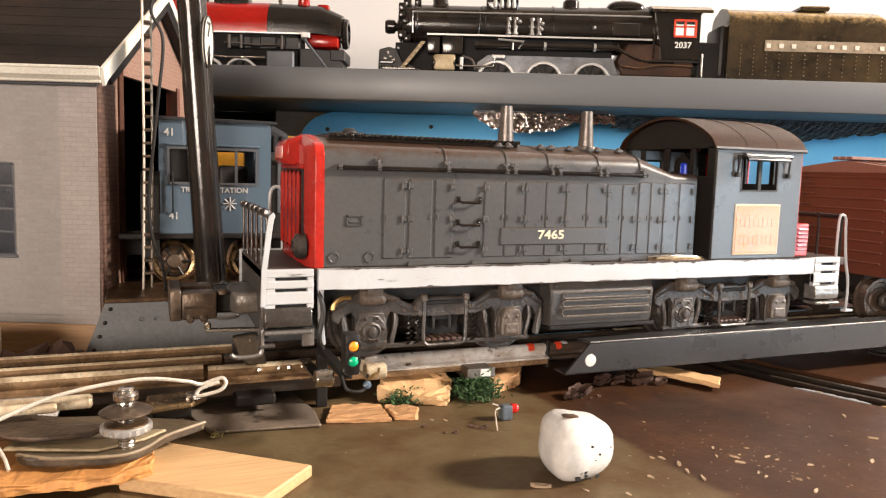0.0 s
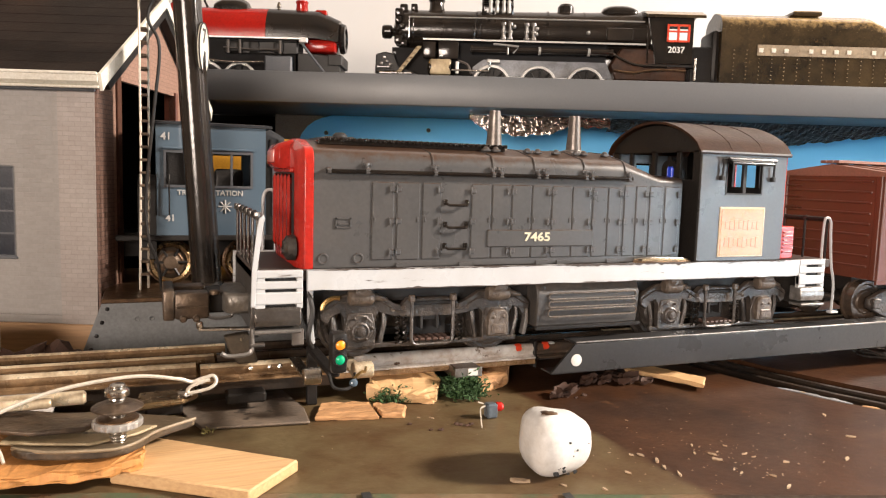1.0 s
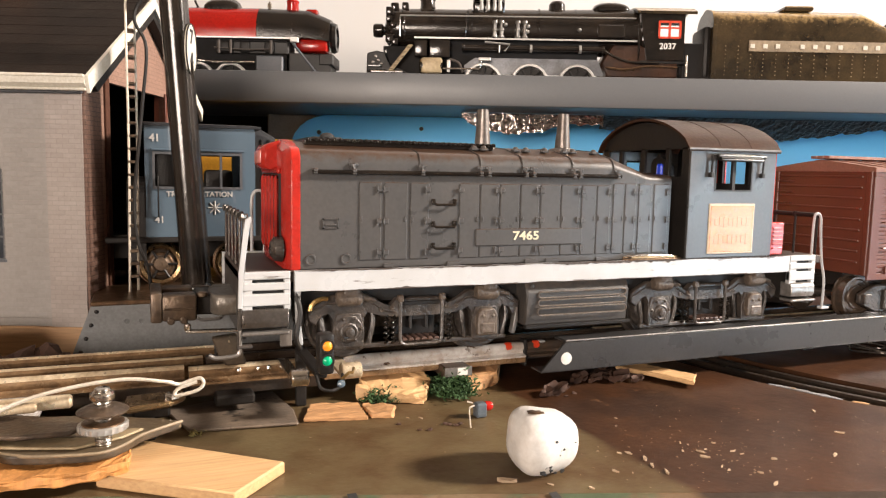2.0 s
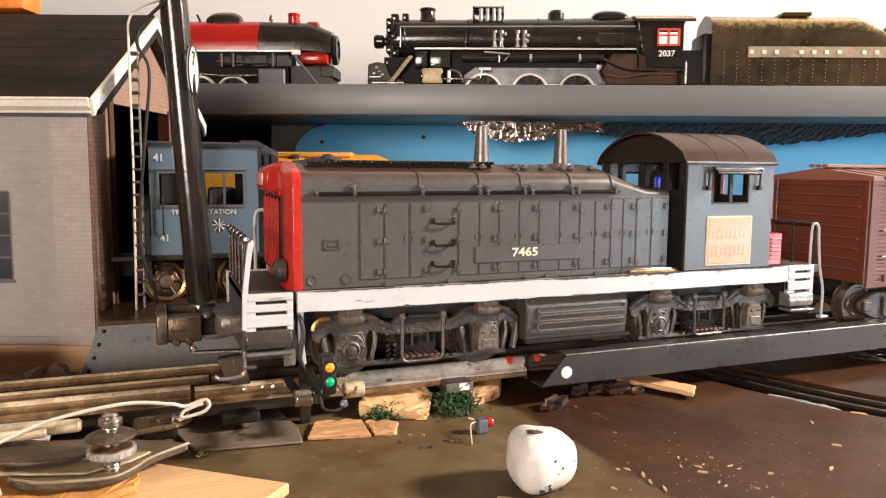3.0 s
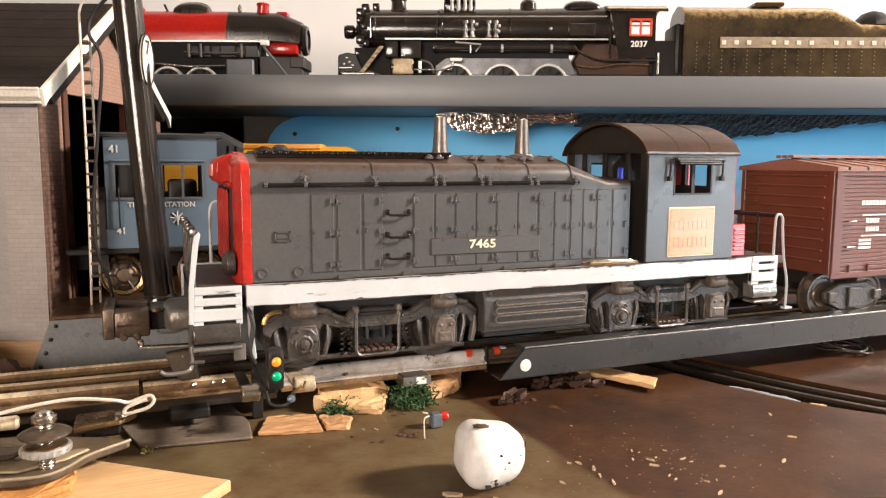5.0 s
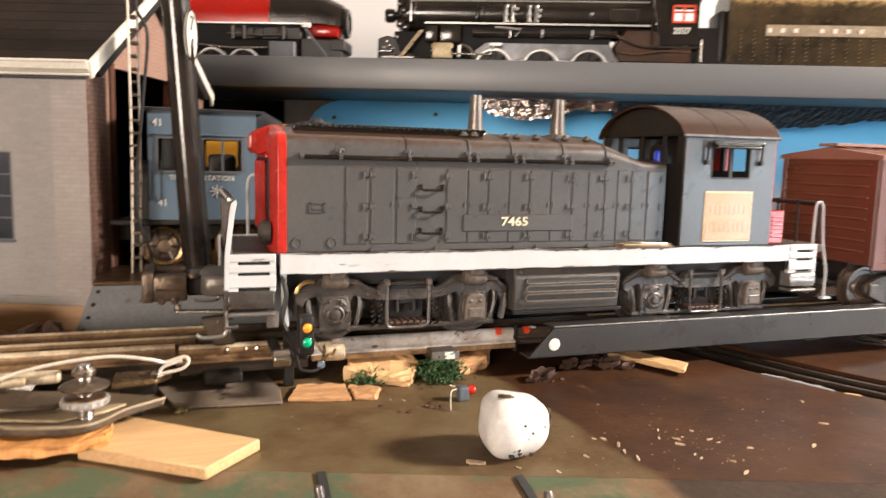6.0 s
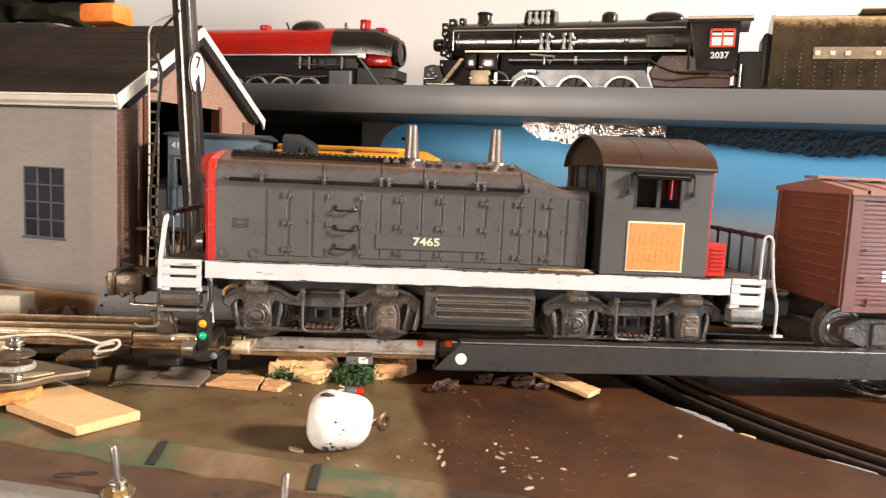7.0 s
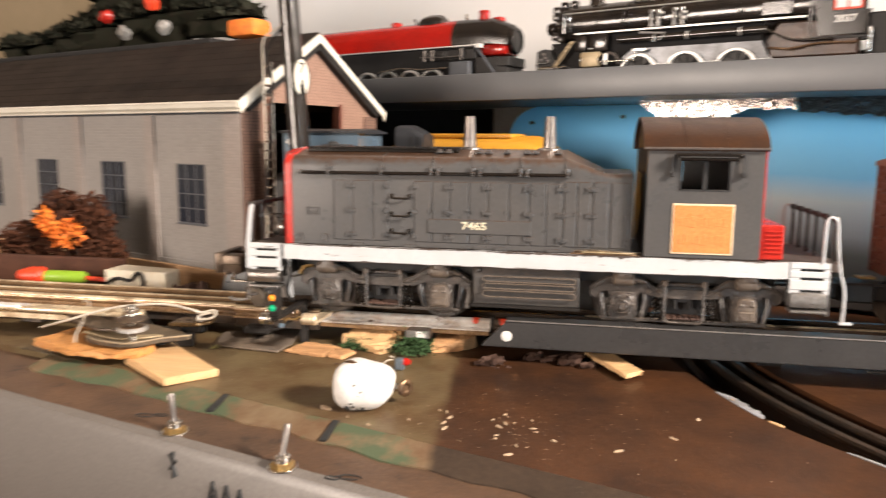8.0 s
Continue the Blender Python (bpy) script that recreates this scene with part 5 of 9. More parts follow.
M["side_brick"] = bricked(mat("grey_painted_brick", (0.275, 0.256, 0.240), 0.5, 0, (0.245, 0.226, 0.210), 14, 0.7, 0.15, 700, speckle=0.12), "X", 0.965)
M["pier_brick"] = bricked(mat("grey_pink_brick", (0.30, 0.262, 0.238), 0.5, 0, (0.265, 0.222, 0.204), 25, 0.7, 0.15, 700, speckle=0.12), "X", 0.84)
M["gable_brick"] = bricked(mat("tan_brown_brick", (0.27, 0.16, 0.115), 0.7, 0, (0.23, 0.13, 0.095), 25, 0.7, 0.2, 700), "Y", 0.75)
M["corner_brick"] = bricked(mat("dark_brown_brick", (0.13, 0.07, 0.05), 0.7, 0, (0.19, 0.11, 0.08), 90, 0.9, 0.3, 600), "Y", 0.55)


def engine_house():
    ZB, ZT, W, L = 0.0185, 0.1335, 0.1440, 0.64
    e = thing("engine_house", "grey model engine house with brown roof and cream trim", "building", (-L / 2, W / 2, ZB), HOUSE)
    pitch = 0.0915
    wins = [(-0.0690 - k * pitch, -0.0388 - k * pitch) for k in range(6)]
    # side wall with window openings
    t = 0.003
    z0, z1 = 0.0500, 0.0920
    bm = pierced([-L] + sorted(x for w in wins for x in w) + [0.0], (ZB, z0, z1, ZT), 0, t)
    side = part("side_wall", bm, M["side_brick"], e, "grey painted brick side wall")
    for k in range(7):
        x = -0.0085 if k == 0 else -0.0970 - (k - 1) * pitch
        w = 0.0085 if k == 0 else 0.0055
        bm = B()
        prism(bm, [(0.0002, ZB), (-0.0016, ZB), (-0.0016, 0.1265), (0.0002, 0.1285)], "x", x - w, x + w)
        part("pilaster", bm, M["pier_brick"], side)
    part("plinth", box(B(), -L, 0.0006, -0.0012, 0.0, ZB, ZB + 0.004, 0.0003), M["side_brick"], side)
    # dark strip that puts the gutter's shade on the wall
    part("gutter_shade", box(B(), -L, 0.0006, -0.0030, 0.0, 0.1270, 0.1300, 0.0004), M["grey_frame"], side, "dark strip painted as the shade under the gutter")
    for a, b in wins:
        bm = B()
        pts = [(a, z0), (b, z0), (b, z1 - 0.002)] + [((a + b) / 2 + (b - a) / 2 * math.cos(math.pi * k / 8), z1 - 0.002 + 0.0035 * math.sin(math.pi * k / 8)) for k in range(1, 8)] + [(a, z1 - 0.002)]
        prism(bm, pts, "y", 0.0006, 0.0022)
        win = part("window", bm, M["pane"], side, "dark blue-black arched window")
        bm = B()
        for k in range(4):
            x = a + (b - a) * k / 3
            box(bm, x - 0.0005, x + 0.0005, 0.0, 0.0009, z0, z1)
        for k in range(5):
            z = z0 + (z1 - z0) * k / 4
            box(bm, a, b, 0.0, 0.0009, z - 0.0004, z + 0.0004)
        part("muntins", bm, M["grey_frame"], win)
        part("window_sill", box(B(), a - 0.001, b + 0.001, -0.0012, 0.001, z0 - 0.0014, z0, 0.0003), M["grey_frame"], win)
    # gable wall with the track door
    d0, d1, dz = 0.0250, 0.0985, 0.1355
    bm = B()
    box(bm, -t, 0, t, d0, ZB, dz)
    box(bm, -t, 0, d1, W, ZB, dz)
    prism(bm, [(t, dz), (W, dz), (W, 0.1335 + 0.002), (W / 2, 0.1812), (t, 0.1335 + 0.002)], "x", -t, 0)
    gable = part("gable_wall", bm, M["gable_brick"], e, "tan brown brick gable wall with open doorway")
    part("corner_pier", box(B(), -0.001, 0.0014, -0.0010, 0.0150, ZB, 0.1290, 0.0003), M["corner_brick"], gable, "dark brown brick corner")
    part("corner_pier", box(B(), -0.001, 0.0014, W - 0.0150, W, ZB, 0.1290, 0.0003), M["corner_brick"], gable, "dark brown brick corner")
    bm = B()
    box(bm, -0.006, 0.0012, d0 - 0.0045, d0, ZB, dz + 0.002, 0.0003)
    part("door_jamb", bm, M["brick_brown"], gable, "brown door jamb")
    part("door_jamb", box(B(), -0.006, 0.0012, d1, d1 + 0.003, ZB, dz + 0.002, 0.0003), M["boxcar"], gable, "reddish door jamb")
    # inner walls and floor are black: the interior's shade is in their colour
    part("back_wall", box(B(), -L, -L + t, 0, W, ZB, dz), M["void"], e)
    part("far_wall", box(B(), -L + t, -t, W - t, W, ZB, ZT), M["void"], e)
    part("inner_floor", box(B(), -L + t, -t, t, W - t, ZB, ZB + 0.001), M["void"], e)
    # roof slabs
    ex, ov = 0.0045, 0.0055
    rise, ridge = 0.1845, 0.1880
    for s in (0, 1):
        bm = B()
        def yy(y):
            return y if s == 0 else W - y
        sec = [(yy(-ov), 0.1318), (yy(-ov), 0.1345), (yy(W / 2), ridge), (yy(W / 2), rise - 0.0022)]
        loft(bm, [[(x, y, z) for y, z in sec] for x in (-L - ex, ex)])
        slab = part("roof_slab", bm, M["roof"], e, "brown felt roof slope")
        for k in range(1, 9):
            f = k / 9
            y, z = yy(-ov + (W / 2 + ov) * f), 0.1345 + (ridge - 0.1345) * f
            part("roof_seam", box(B(), -L - ex, ex, min(y, y + 0.0012), max(y, y + 0.0012), z - 0.0004, z + 0.0002), M["roof"], slab)
    # gutter
    bm = B()
    prism(bm, [(-0.0046, 0.1288), (-0.0078, 0.1310), (-0.0078, 0.1348), (-0.0056, 0.1350), (-0.0046, 0.1330)], "x", -L - ex, ex)
    gut = part("gutter", bm, M["cream"], e, "cream gutter along the eave")
    part("gutter_bead", box(B(), -L - ex, ex, -0.0084, -0.0074, 0.1338, 0.1352, 0.0003), M["cream"], gut)
    part("gutter_bead", box(B(), -L - ex, ex, -0.0068, -0.0046, 0.1280, 0.1292, 0.0003), M["cream"], gut)
    # bargeboards
    for s in (0, 1):
        def yy(y):
            return y if s == 0 else W - y
        bm = B()
        pts = [(yy(-ov), 0.1268 - 0.002 * s), (yy(-ov - 0.002), 0.1345 - 0.002 * s), (yy(W / 2), rise + 0.0022), (yy(W / 2), rise - 0.0038), (yy(-ov + 0.0025), 0.1300)]
        prism(bm, pts, "x", ex, ex + 0.0018, 0.0002)
        part("bargeboard", bm, M["cream"], e, "cream bargeboard with worn edge")
        bm = B()
        pts = [(yy(-ov + 0.006), 0.1315), (yy(W / 2), rise - 0.0038), (yy(W / 2), rise - 0.0090), (yy(-ov + 0.009), 0.1285)]
        prism(bm, pts, "x", ex - 0.004, ex + 0.0008)
        part("soffit", bm, M["black_matt"], e)
    return e


engine_house()
bm = box(B(), -0.66, 0.0005, -0.0030, 0.150, TZ, 0.0185, 0.0005)
rb = solid("riser_board", bm, M["riser"], "raw tan wooden riser under the engine house", "board", "", HOUSE)

# ---- track on the bridge, girders ----
def rail_section(w=1.0):
    """Tubular rail: round head, thin web, broad foot; (across, up), head top at 0."""
    return [(-0.0055 * w, -0.0110), (-0.0055 * w, -0.0104), (-0.0009, -0.0098), (-0.0009, -0.0036), (-0.0021, -0.0028), (-0.0023, -0.0012), (-0.0015, -0.0002), (0, 0),
            (0.0015, -0.0002), (0.0023, -0.0012), (0.0021, -0.0028), (0.0009, -0.0036), (0.0009, -0.0098), (0.0055 * w, -0.0104), (0.0055 * w, -0.0110)]


def rail_head(x0, x1, y, z):
    sec = [(0.0018 * math.sin(radians(a)), -0.0016 + 0.0018 * math.cos(radians(a))) for a in range(0, 360, 24)]
    return loft(B(), [[(x, y + a, z + b) for a, b in sec] for x in (x0, x1)])


# A thin bright tube that draws the highlight along a rail's foot.
def foot_edge(x0, x1, y, z):
    return tube(B(), [(x0, y - 0.0054, z - 0.0106), (x1, y - 0.0054, z - 0.0106)], 0.0011, 8)


def straight_rail(x0, x1, y, z):
    return loft(B(), [[(x, y + a, z + b) for a, b in rail_section()] for x in (x0, x1)])


def low_rail(x0, x1, y, z):
    """A squat tubular rail: broad round head that sits close on its foot."""
    head = [(0.0021 * math.sin(radians(a)), -0.0021 + 0.0021 * math.cos(radians(a))) for a in range(-115, 116, 23)]
    sec = [(-0.0044, -0.0060), (-0.0044, -0.0053), (-0.0016, -0.0048), (-0.0012, -0.0040)] + head + [(0.0012, -0.0040), (0.0016, -0.0048), (0.0044, -0.0053), (0.0044, -0.0060)]
    return loft(B(), [[(x, y + a, z + b) for a, b in sec] for x in (x0, x1)])


M["rail_silver"] = mat("worn_silver_rail", (0.84, 0.83, 0.81), 0.20, 0.35, (0.40, 0.32, 0.25), 105, 0.95, 0.6, 400, (0.13, 0.08, 0.05), 160, 0.58, spec=0.8, edge=0.0003)
M["rail_dark"] = mat("dark_used_rail", (0.050, 0.044, 0.040), 0.20, 0.2, (0.12, 0.075, 0.045), 60, 0.8, 0.2, 600, (0.40, 0.33, 0.27), 120, 0.68, spec=0.8)
tr = thing("railway_track", "three-rail toy track with tarnished tubular rails", "track", (0.1, MID, RZ - 0.011))
r = part("rail", straight_rail(-0.50, 0.0385, 0.291, RZ - 0.0003), M["rail_web"], tr, "tarnished brown rail")
part("rail_head", rail_head(-0.50, 0.0385, 0.291, RZ), M["rail"], r, "polished brassy head")
part("foot_edge", foot_edge(-0.50, 0.0385, 0.291, RZ), M["rail"], r, "bright line painted as the highlight of the foot")
part("rail", straight_rail(0.0395, 0.62, 0.291, RZ), M["rail_dark"], tr)
r = part("rail", straight_rail(-0.50, 0.0330, 0.2745, RZ - 0.0003), M["rail_web"], tr, "tarnished brown rail")
part("rail_head", rail_head(-0.50, 0.0330, 0.2745, RZ), M["rail"], r, "polished brassy head")
part("foot_edge", foot_edge(-0.50, 0.0330, 0.2745, RZ), M["rail"], r, "bright line painted as the highlight of the foot")
part("rail", straight_rail(0.0340, 0.62, 0.275, RZ), M["rail_dark"], tr)
for x0, x1, y, lab in ((-0.50, 0.0255, 0.262, "tarnished brown rail"), (0.0270, 0.0760, 0.259, "rusty rail with blobs of solder")):
    r = part("rail", low_rail(x0, x1, y, RZ - 0.0002), M["rail_web"], tr, lab)
    part("rail_head", rail_head(x0, x1, y, RZ), M["rail"], r, "polished brassy head")
    part("rail_foot", box(B(), x0, x1, y - 0.0028, y + 0.0040, RZ - 0.0110, RZ - 0.0060, 0.0003), M["dark_track"], r, "dark rail foot")
silver = part("rail", low_rail(0.0770, 0.1672, 0.259, RZ), M["rail_silver"], tr, "worn silver rail with red paint marks")
part("rail_foot", box(B(), 0.0772, 0.1670, 0.2540, 0.2640, RZ - 0.0082, RZ - 0.0060, 0.0004), M["rail_web"], silver, "brown rail foot")
r = part("rail", low_rail(0.1692, 0.62, 0.259, RZ), M["rail_dark"], tr, "blackened rail with a red paint mark")
part("rail_head", rail_head(0.2150, 0.62, 0.2588, RZ + 0.0003), M["rail"], r, "polished brassy head")
part("rail_head", rail_head(0.2150, 0.62, 0.2750, RZ + 0.0003), M["rail"], r, "polished brassy head")
part("insulating_pin", box(B(), 0.1674, 0.1690, 0.2568, 0.2612, 0.0100, 0.0218, 0.0003), M["black_matt"], tr, "black insulator between two rails")
for x in (0.1598, 0.1735):
    bm = B()
    wid = [0.0009, 0.0016, 0.0012, 0.0018, 0.0010]
    rows = [[(x + sx * w, 0.259 + 0.00230 * math.sin(radians(a)), RZ - 0.0021 + 0.00230 * math.cos(radians(a))) for sx in (-1, 1)] for a, w in zip((-100, -75, -50, -25, 0), wid)]
    under = [[(p[0], p[1] + 0.0003, p[2] - 0.0003) for p in r] for r in rows]
    loft(bm, [r + list(reversed(q)) for r, q in zip(rows, under)])
    part("paint_mark", bm, M["bright_red"], silver, "red paint dab")
bm = box(B(), 0.1752, 0.1778, 0.2564, 0.2592, 0.0200, 0.0208, 0.0003)
part("paint_mark", bm, M["white"], silver, "white paint dab")
for k in range(18):
    x = -0.46 + k * 0.0610
    if x > 0.02:
        continue
    bm = B()
    prism(bm, [(-0.0065, 0.0062), (-0.0055, 0.0098), (0.0055, 0.0098), (0.0065, 0.0062)], "y", 0.250, 0.300)
    bmesh.ops.translate(bm, verts=bm.verts, vec=(x, 0, 0))
    part("tie", bm, M["dark_track"], tr)
x = 0.1315
bm = prism(B(), [(x - 0.0065, 0.0115), (x - 0.0055, 0.0150), (x + 0.0055, 0.0150), (x + 0.0065, 0.0115), (x + 0.0065, 0.0108), (x - 0.0065, 0.0108)], "y", 0.2470, 0.3050, 0.0003)
t = part("tie", bm, M["dark_track"], tr, "pressed steel tie")
part("tie_label", box(B(), x - 0.0005, x + 0.0040, 0.2463, 0.2471, 0.0115, 0.0146, 0.0002), M["letter_white"], t, "small white label")
part("tie_face", box(B(), x - 0.0060, x + 0.0060, 0.2466, 0.2473, 0.0112, 0.0149), M["tread"], t)
for x, r in ((0.045, 0.0011), (0.052, 0.0009), (0.056, 0.0012), (0.061, 0.0010)):
    part("solder_blob", lathe(B(), (x, 0.2570, 0.0185), (0, -0.3, 1), [(-r, r * 0.4), (0, r), (r * 0.8, r * 0.5)], 8), M["steel"], tr)

# front bar of the turnout
bm = low_rail(-0.42, -0.0200, 0.2440, 0.0185)
solid("turnout_bar", bm, M["rail_silver"], "worn silver rail lying in front of the turnout", "rail")

# girder beside the rails
g = thing("bridge_girder", "dark grey metal bridge girder with cut end and white dot", "girder", (0.40, 0.239, 0.0040))
bm = B()
prism(bm, [(0.1655, 0.0120), (0.1768, 0.0240), (0.62, 0.0252), (0.62, 0.0125)], "y", 0.2382, 0.2394)
plate = part("web_plate", bm, M["girder"], g, "smooth dark grey plate")
part("top_flange", box(B(), 0.1768, 0.62, 0.2382, 0.2480, 0.0240, 0.0250, 0.0003), M["girder"], plate)
# pale strip that draws the highlight along the flange
part("worn_and_lit_edge", box(B(), 0.1770, 0.62, 0.2379, 0.2386, 0.0244, 0.0252, 0.0002), M["tread"], plate, "bright strip painted as the highlight of the upper edge")
part("bottom_flange", box(B(), 0.1655, 0.62, 0.2382, 0.2470, 0.0116, 0.0124, 0.0003), M["girder"], plate)
part("white_dot", lathe(B(), (0.1775, 0.2383, 0.0172), (0, -1, 0), [(0, 0.0027), (0.0003, 0.0026), (0.0005, 0.0012)], 16), M["letter_white"], plate, "white paint dot")
for x in (0.21, 0.30, 0.42, 0.52):
    part("girder_foot", box(B(), x, x + 0.012, 0.2740, 0.2920, -0.0005 if 0.25 < x < 0.35 else TZ, 0.0118, 0.0004), M["black_matt"], g)

# rear bridge that carries the army switcher
g = thing("plate_bridge", "grey model plate bridge with rivets along its sloping end", "bridge", (0.06, 0.36, TZ))
bm = B()
prism(bm, [(-0.0215, TZ), (-0.0098, 0.0345), (0.24, 0.0345), (0.25, TZ)], "y", 0.3270, 0.3290)
plate = part("web_plate", bm, M["bridge_grey"], g, "grey plate with a sloping end")
for k in range(5):
    f = 0.12 + 0.19 * k
    x, z = -0.0215 + 0.0117 * f + 0.0030, TZ + 0.0312 * f
    part("rivet", lathe(B(), (x, 0.3271, z), (0, -1, 0), [(0, 0.0010), (0.0005, 0.0009), (0.0008, 0.0004)], 8), M["black_matt"], plate)
for k in range(2):
    part("rivet_ring", lathe(B(), (0.004 + 0.006 * k, 0.3271, 0.0255), (0, -1, 0), [(0, 0.0013), (0.0003, 0.0012), (0.0003, 0.0009), (0.0001, 0.0008)], 14), M["bridge_grey"], plate)
bm = B()
prism(bm, [(-0.0215, TZ), (-0.0098, 0.0345), (0.24, 0.0345), (0.25, TZ)], "y", 0.4280, 0.4300)
part("web_plate", bm, M["girder"], g)
part("bridge_deck", box(B(), -0.0105, 0.24, 0.3262, 0.4308, 0.0330, 0.0350, 0.0004), M["rust"], g, "rusty brown bridge deck")

# lower loop of curved track in the trench
lt = thing("curved_track", "blackened curved toy track in the gap below the board", "track", (CX, CY, -0.0165))
for r in (0.3105, 0.3225):
    rows = []
    for k in range(91):
        a = radians(95 + 185 * k / 90)
        rows.append([(CX + (r + o) * math.cos(a), CY + (r + o) * math.sin(a), -0.0005 + h) for o, h in rail_section(0.8)])
    part("rail", loft(B(), rows), M["dark_track"], lt)
for k in range(22):
    bm = B()
    prism(bm, [(-0.004, -0.0165), (-0.004, -0.0138), (0.004, -0.0138), (0.004, -0.0165)], "x", RI + 0.003, 0.333)
    bmesh.ops.rotate(bm, verts=bm.verts, cent=(0, 0, 0), matrix=Matrix.Rotation(radians(98 + 8.3 * k), 3, "Z"))
    bmesh.ops.translate(bm, verts=bm.verts, vec=(CX, CY, 0))
    part("tie", bm, M["dark_track"], lt)
# torn pale core showing along the cut
rng = random.Random(11)
for a, w, deep, m in ((203.6, 5.0, 0.0050, "foam_core"), (207.2, 1.0, 0.0024, "pine"), (213.4, 2.8, 0.0022, "foam_core"), (217.4, 2.2, 0.0024, "pine")):
    bm = B()
    n = 18
    rows = []
    for i in range(n + 1):
        deg = a + w * (i / n - 0.5)
        f, R = radians(deg), cut_r(deg)
        d = deep * (0.75 + 0.4 * rng.random()) * min(1.0, 0.25 + 4 * min(i, n - i) / n)
        rows.append([(CX + rr * math.cos(f), CY + rr * math.sin(f), z) for rr, z in ((R + 0.0006, TZ + 0.0003), (R - d * 0.5, TZ + 0.0002), (R - d, TZ - 0.0004), (R - d, -0.006), (R + 0.0006, -0.006))])
    loft(bm, rows)
    solid("torn_edge", bm, M[m], "torn pale core at the edge of the board", "torn edge", "structure")

# signal mast with ladder
e = thing("signal_mast", "black model mast with a white oval number plate", "signal mast", (0.0335, 0.3466, 0.0350))
bm = B()
base, top = Vector((0.0352, 0.3460, 0.0350)), Vector((0.0226, 0.3460, 0.2350))
d = (top - base)
lathe(bm, base, d, [(0, 0.0086), (0.003, 0.0082), (0.004, 0.0070), (0.16, 0.0063), (d.length, 0.0058)], 20)
mast = part("mast", bm, M["black"], e, "glossy black pole")
off = Vector((0.0030, -0.0060, 0))
part("conduit", tube(B(), [base + off + d * 0.02, base + off * 0.98 + d * 0.5, base + off * 0.92 + d], 0.0008, 6), M["black"], mast)
part("collar", lathe(B(), base + d * 0.86, d, [(0, 0.0055), (0.001, 0.0080), (0.004, 0.0080), (0.005, 0.0055)], 18), M["black"], mast)
part("signal_head", box(B(), 0.0185, 0.0305, 0.3360, 0.3420, 0.2080, 0.2260, 0.0008), M["black_matt"], mast)
un = (ROOM.to_3x3() @ Vector((1, 0, 0))).normalized()
c = Vector((0.0284, 0.3455, 0.1490)) + un * 0.0052
bm = B()
vv = (ROOM.to_3x3() @ Vector((0, 1, 0))).normalized()
def oval(a, b, h):
    return [c + un * h + vv * (a * math.cos(2 * math.pi * k / 28)) + Vector((0, 0, b * math.sin(2 * math.pi * k / 28))) for k in range(28)]
loft(bm, [oval(0.0073, 0.0118, 0), oval(0.0073, 0.0118, 0.0008)])
plate = part("number_plate", bm, M["cream"], e, "white oval plate with black numerals")
part("plate_rim", tube(B(), oval(0.0072, 0.0117, 0.0008), 0.0004, 5, True), M["black_matt"], plate)
for ch, z in (("7", 0.1545), ("4", 0.1440)):
    text(ch, 0.0092, facing(c.x + un.x * 0.0009, c.y + un.y * 0.0009, z, 69), M["black_ink"], plate, "numeral")
lx, ly = 0.0050, 0.3490
bm = B()
tube(bm, curve([(lx, ly, 0.0352), (lx + 0.0010, ly, 0.10), (lx + 0.0010, ly - 0.001, 0.158), (lx + 0.0016, ly - 0.002, 0.171), (lx + 0.0060, ly - 0.003, 0.1765), (0.0200, 0.3445, 0.1805), (0.0275, 0.3440, 0.1830)], 7), 0.0006, 6)
lad = part("ladder_rail", bm, M["wire_white"], e, "pale wire ladder rail with bent top")
part("ladder_rail", tube(B(), [(lx + 0.0036, ly + 0.0050, 0.0352), (lx + 0.0046, ly + 0.0048, 0.10), (lx + 0.0046, ly + 0.0040, 0.160)], 0.0006, 6), M["wire_white"], e)
for k in range(20):
    z = 0.042 + k * 0.0060
    f = (z - 0.035) / 0.065
    bm = B()
    box(bm, lx + 0.0004, lx + 0.0042, ly - 0.0006, ly + 0.0056, z, z + 0.0013, 0.0002)
    part("rung", bm, M["grime"], lad)
part("cable", tube(B(), curve([(0.0250, 0.3400, 0.182), (0.0130, 0.3440, 0.1700), (0.0098, 0.3430, 0.1600), (0.0145, 0.3420, 0.1480), (0.0120, 0.3430, 0.1200), (0.0080, 0.3440, 0.0800), (0.0090, 0.3440, 0.0600), (0.0130, 0.3440, 0.0480), (0.0145, 0.3440, 0.0352)], 6), 0.0008, 6), M["black_matt"], e, "dark cable hanging by the ladder")

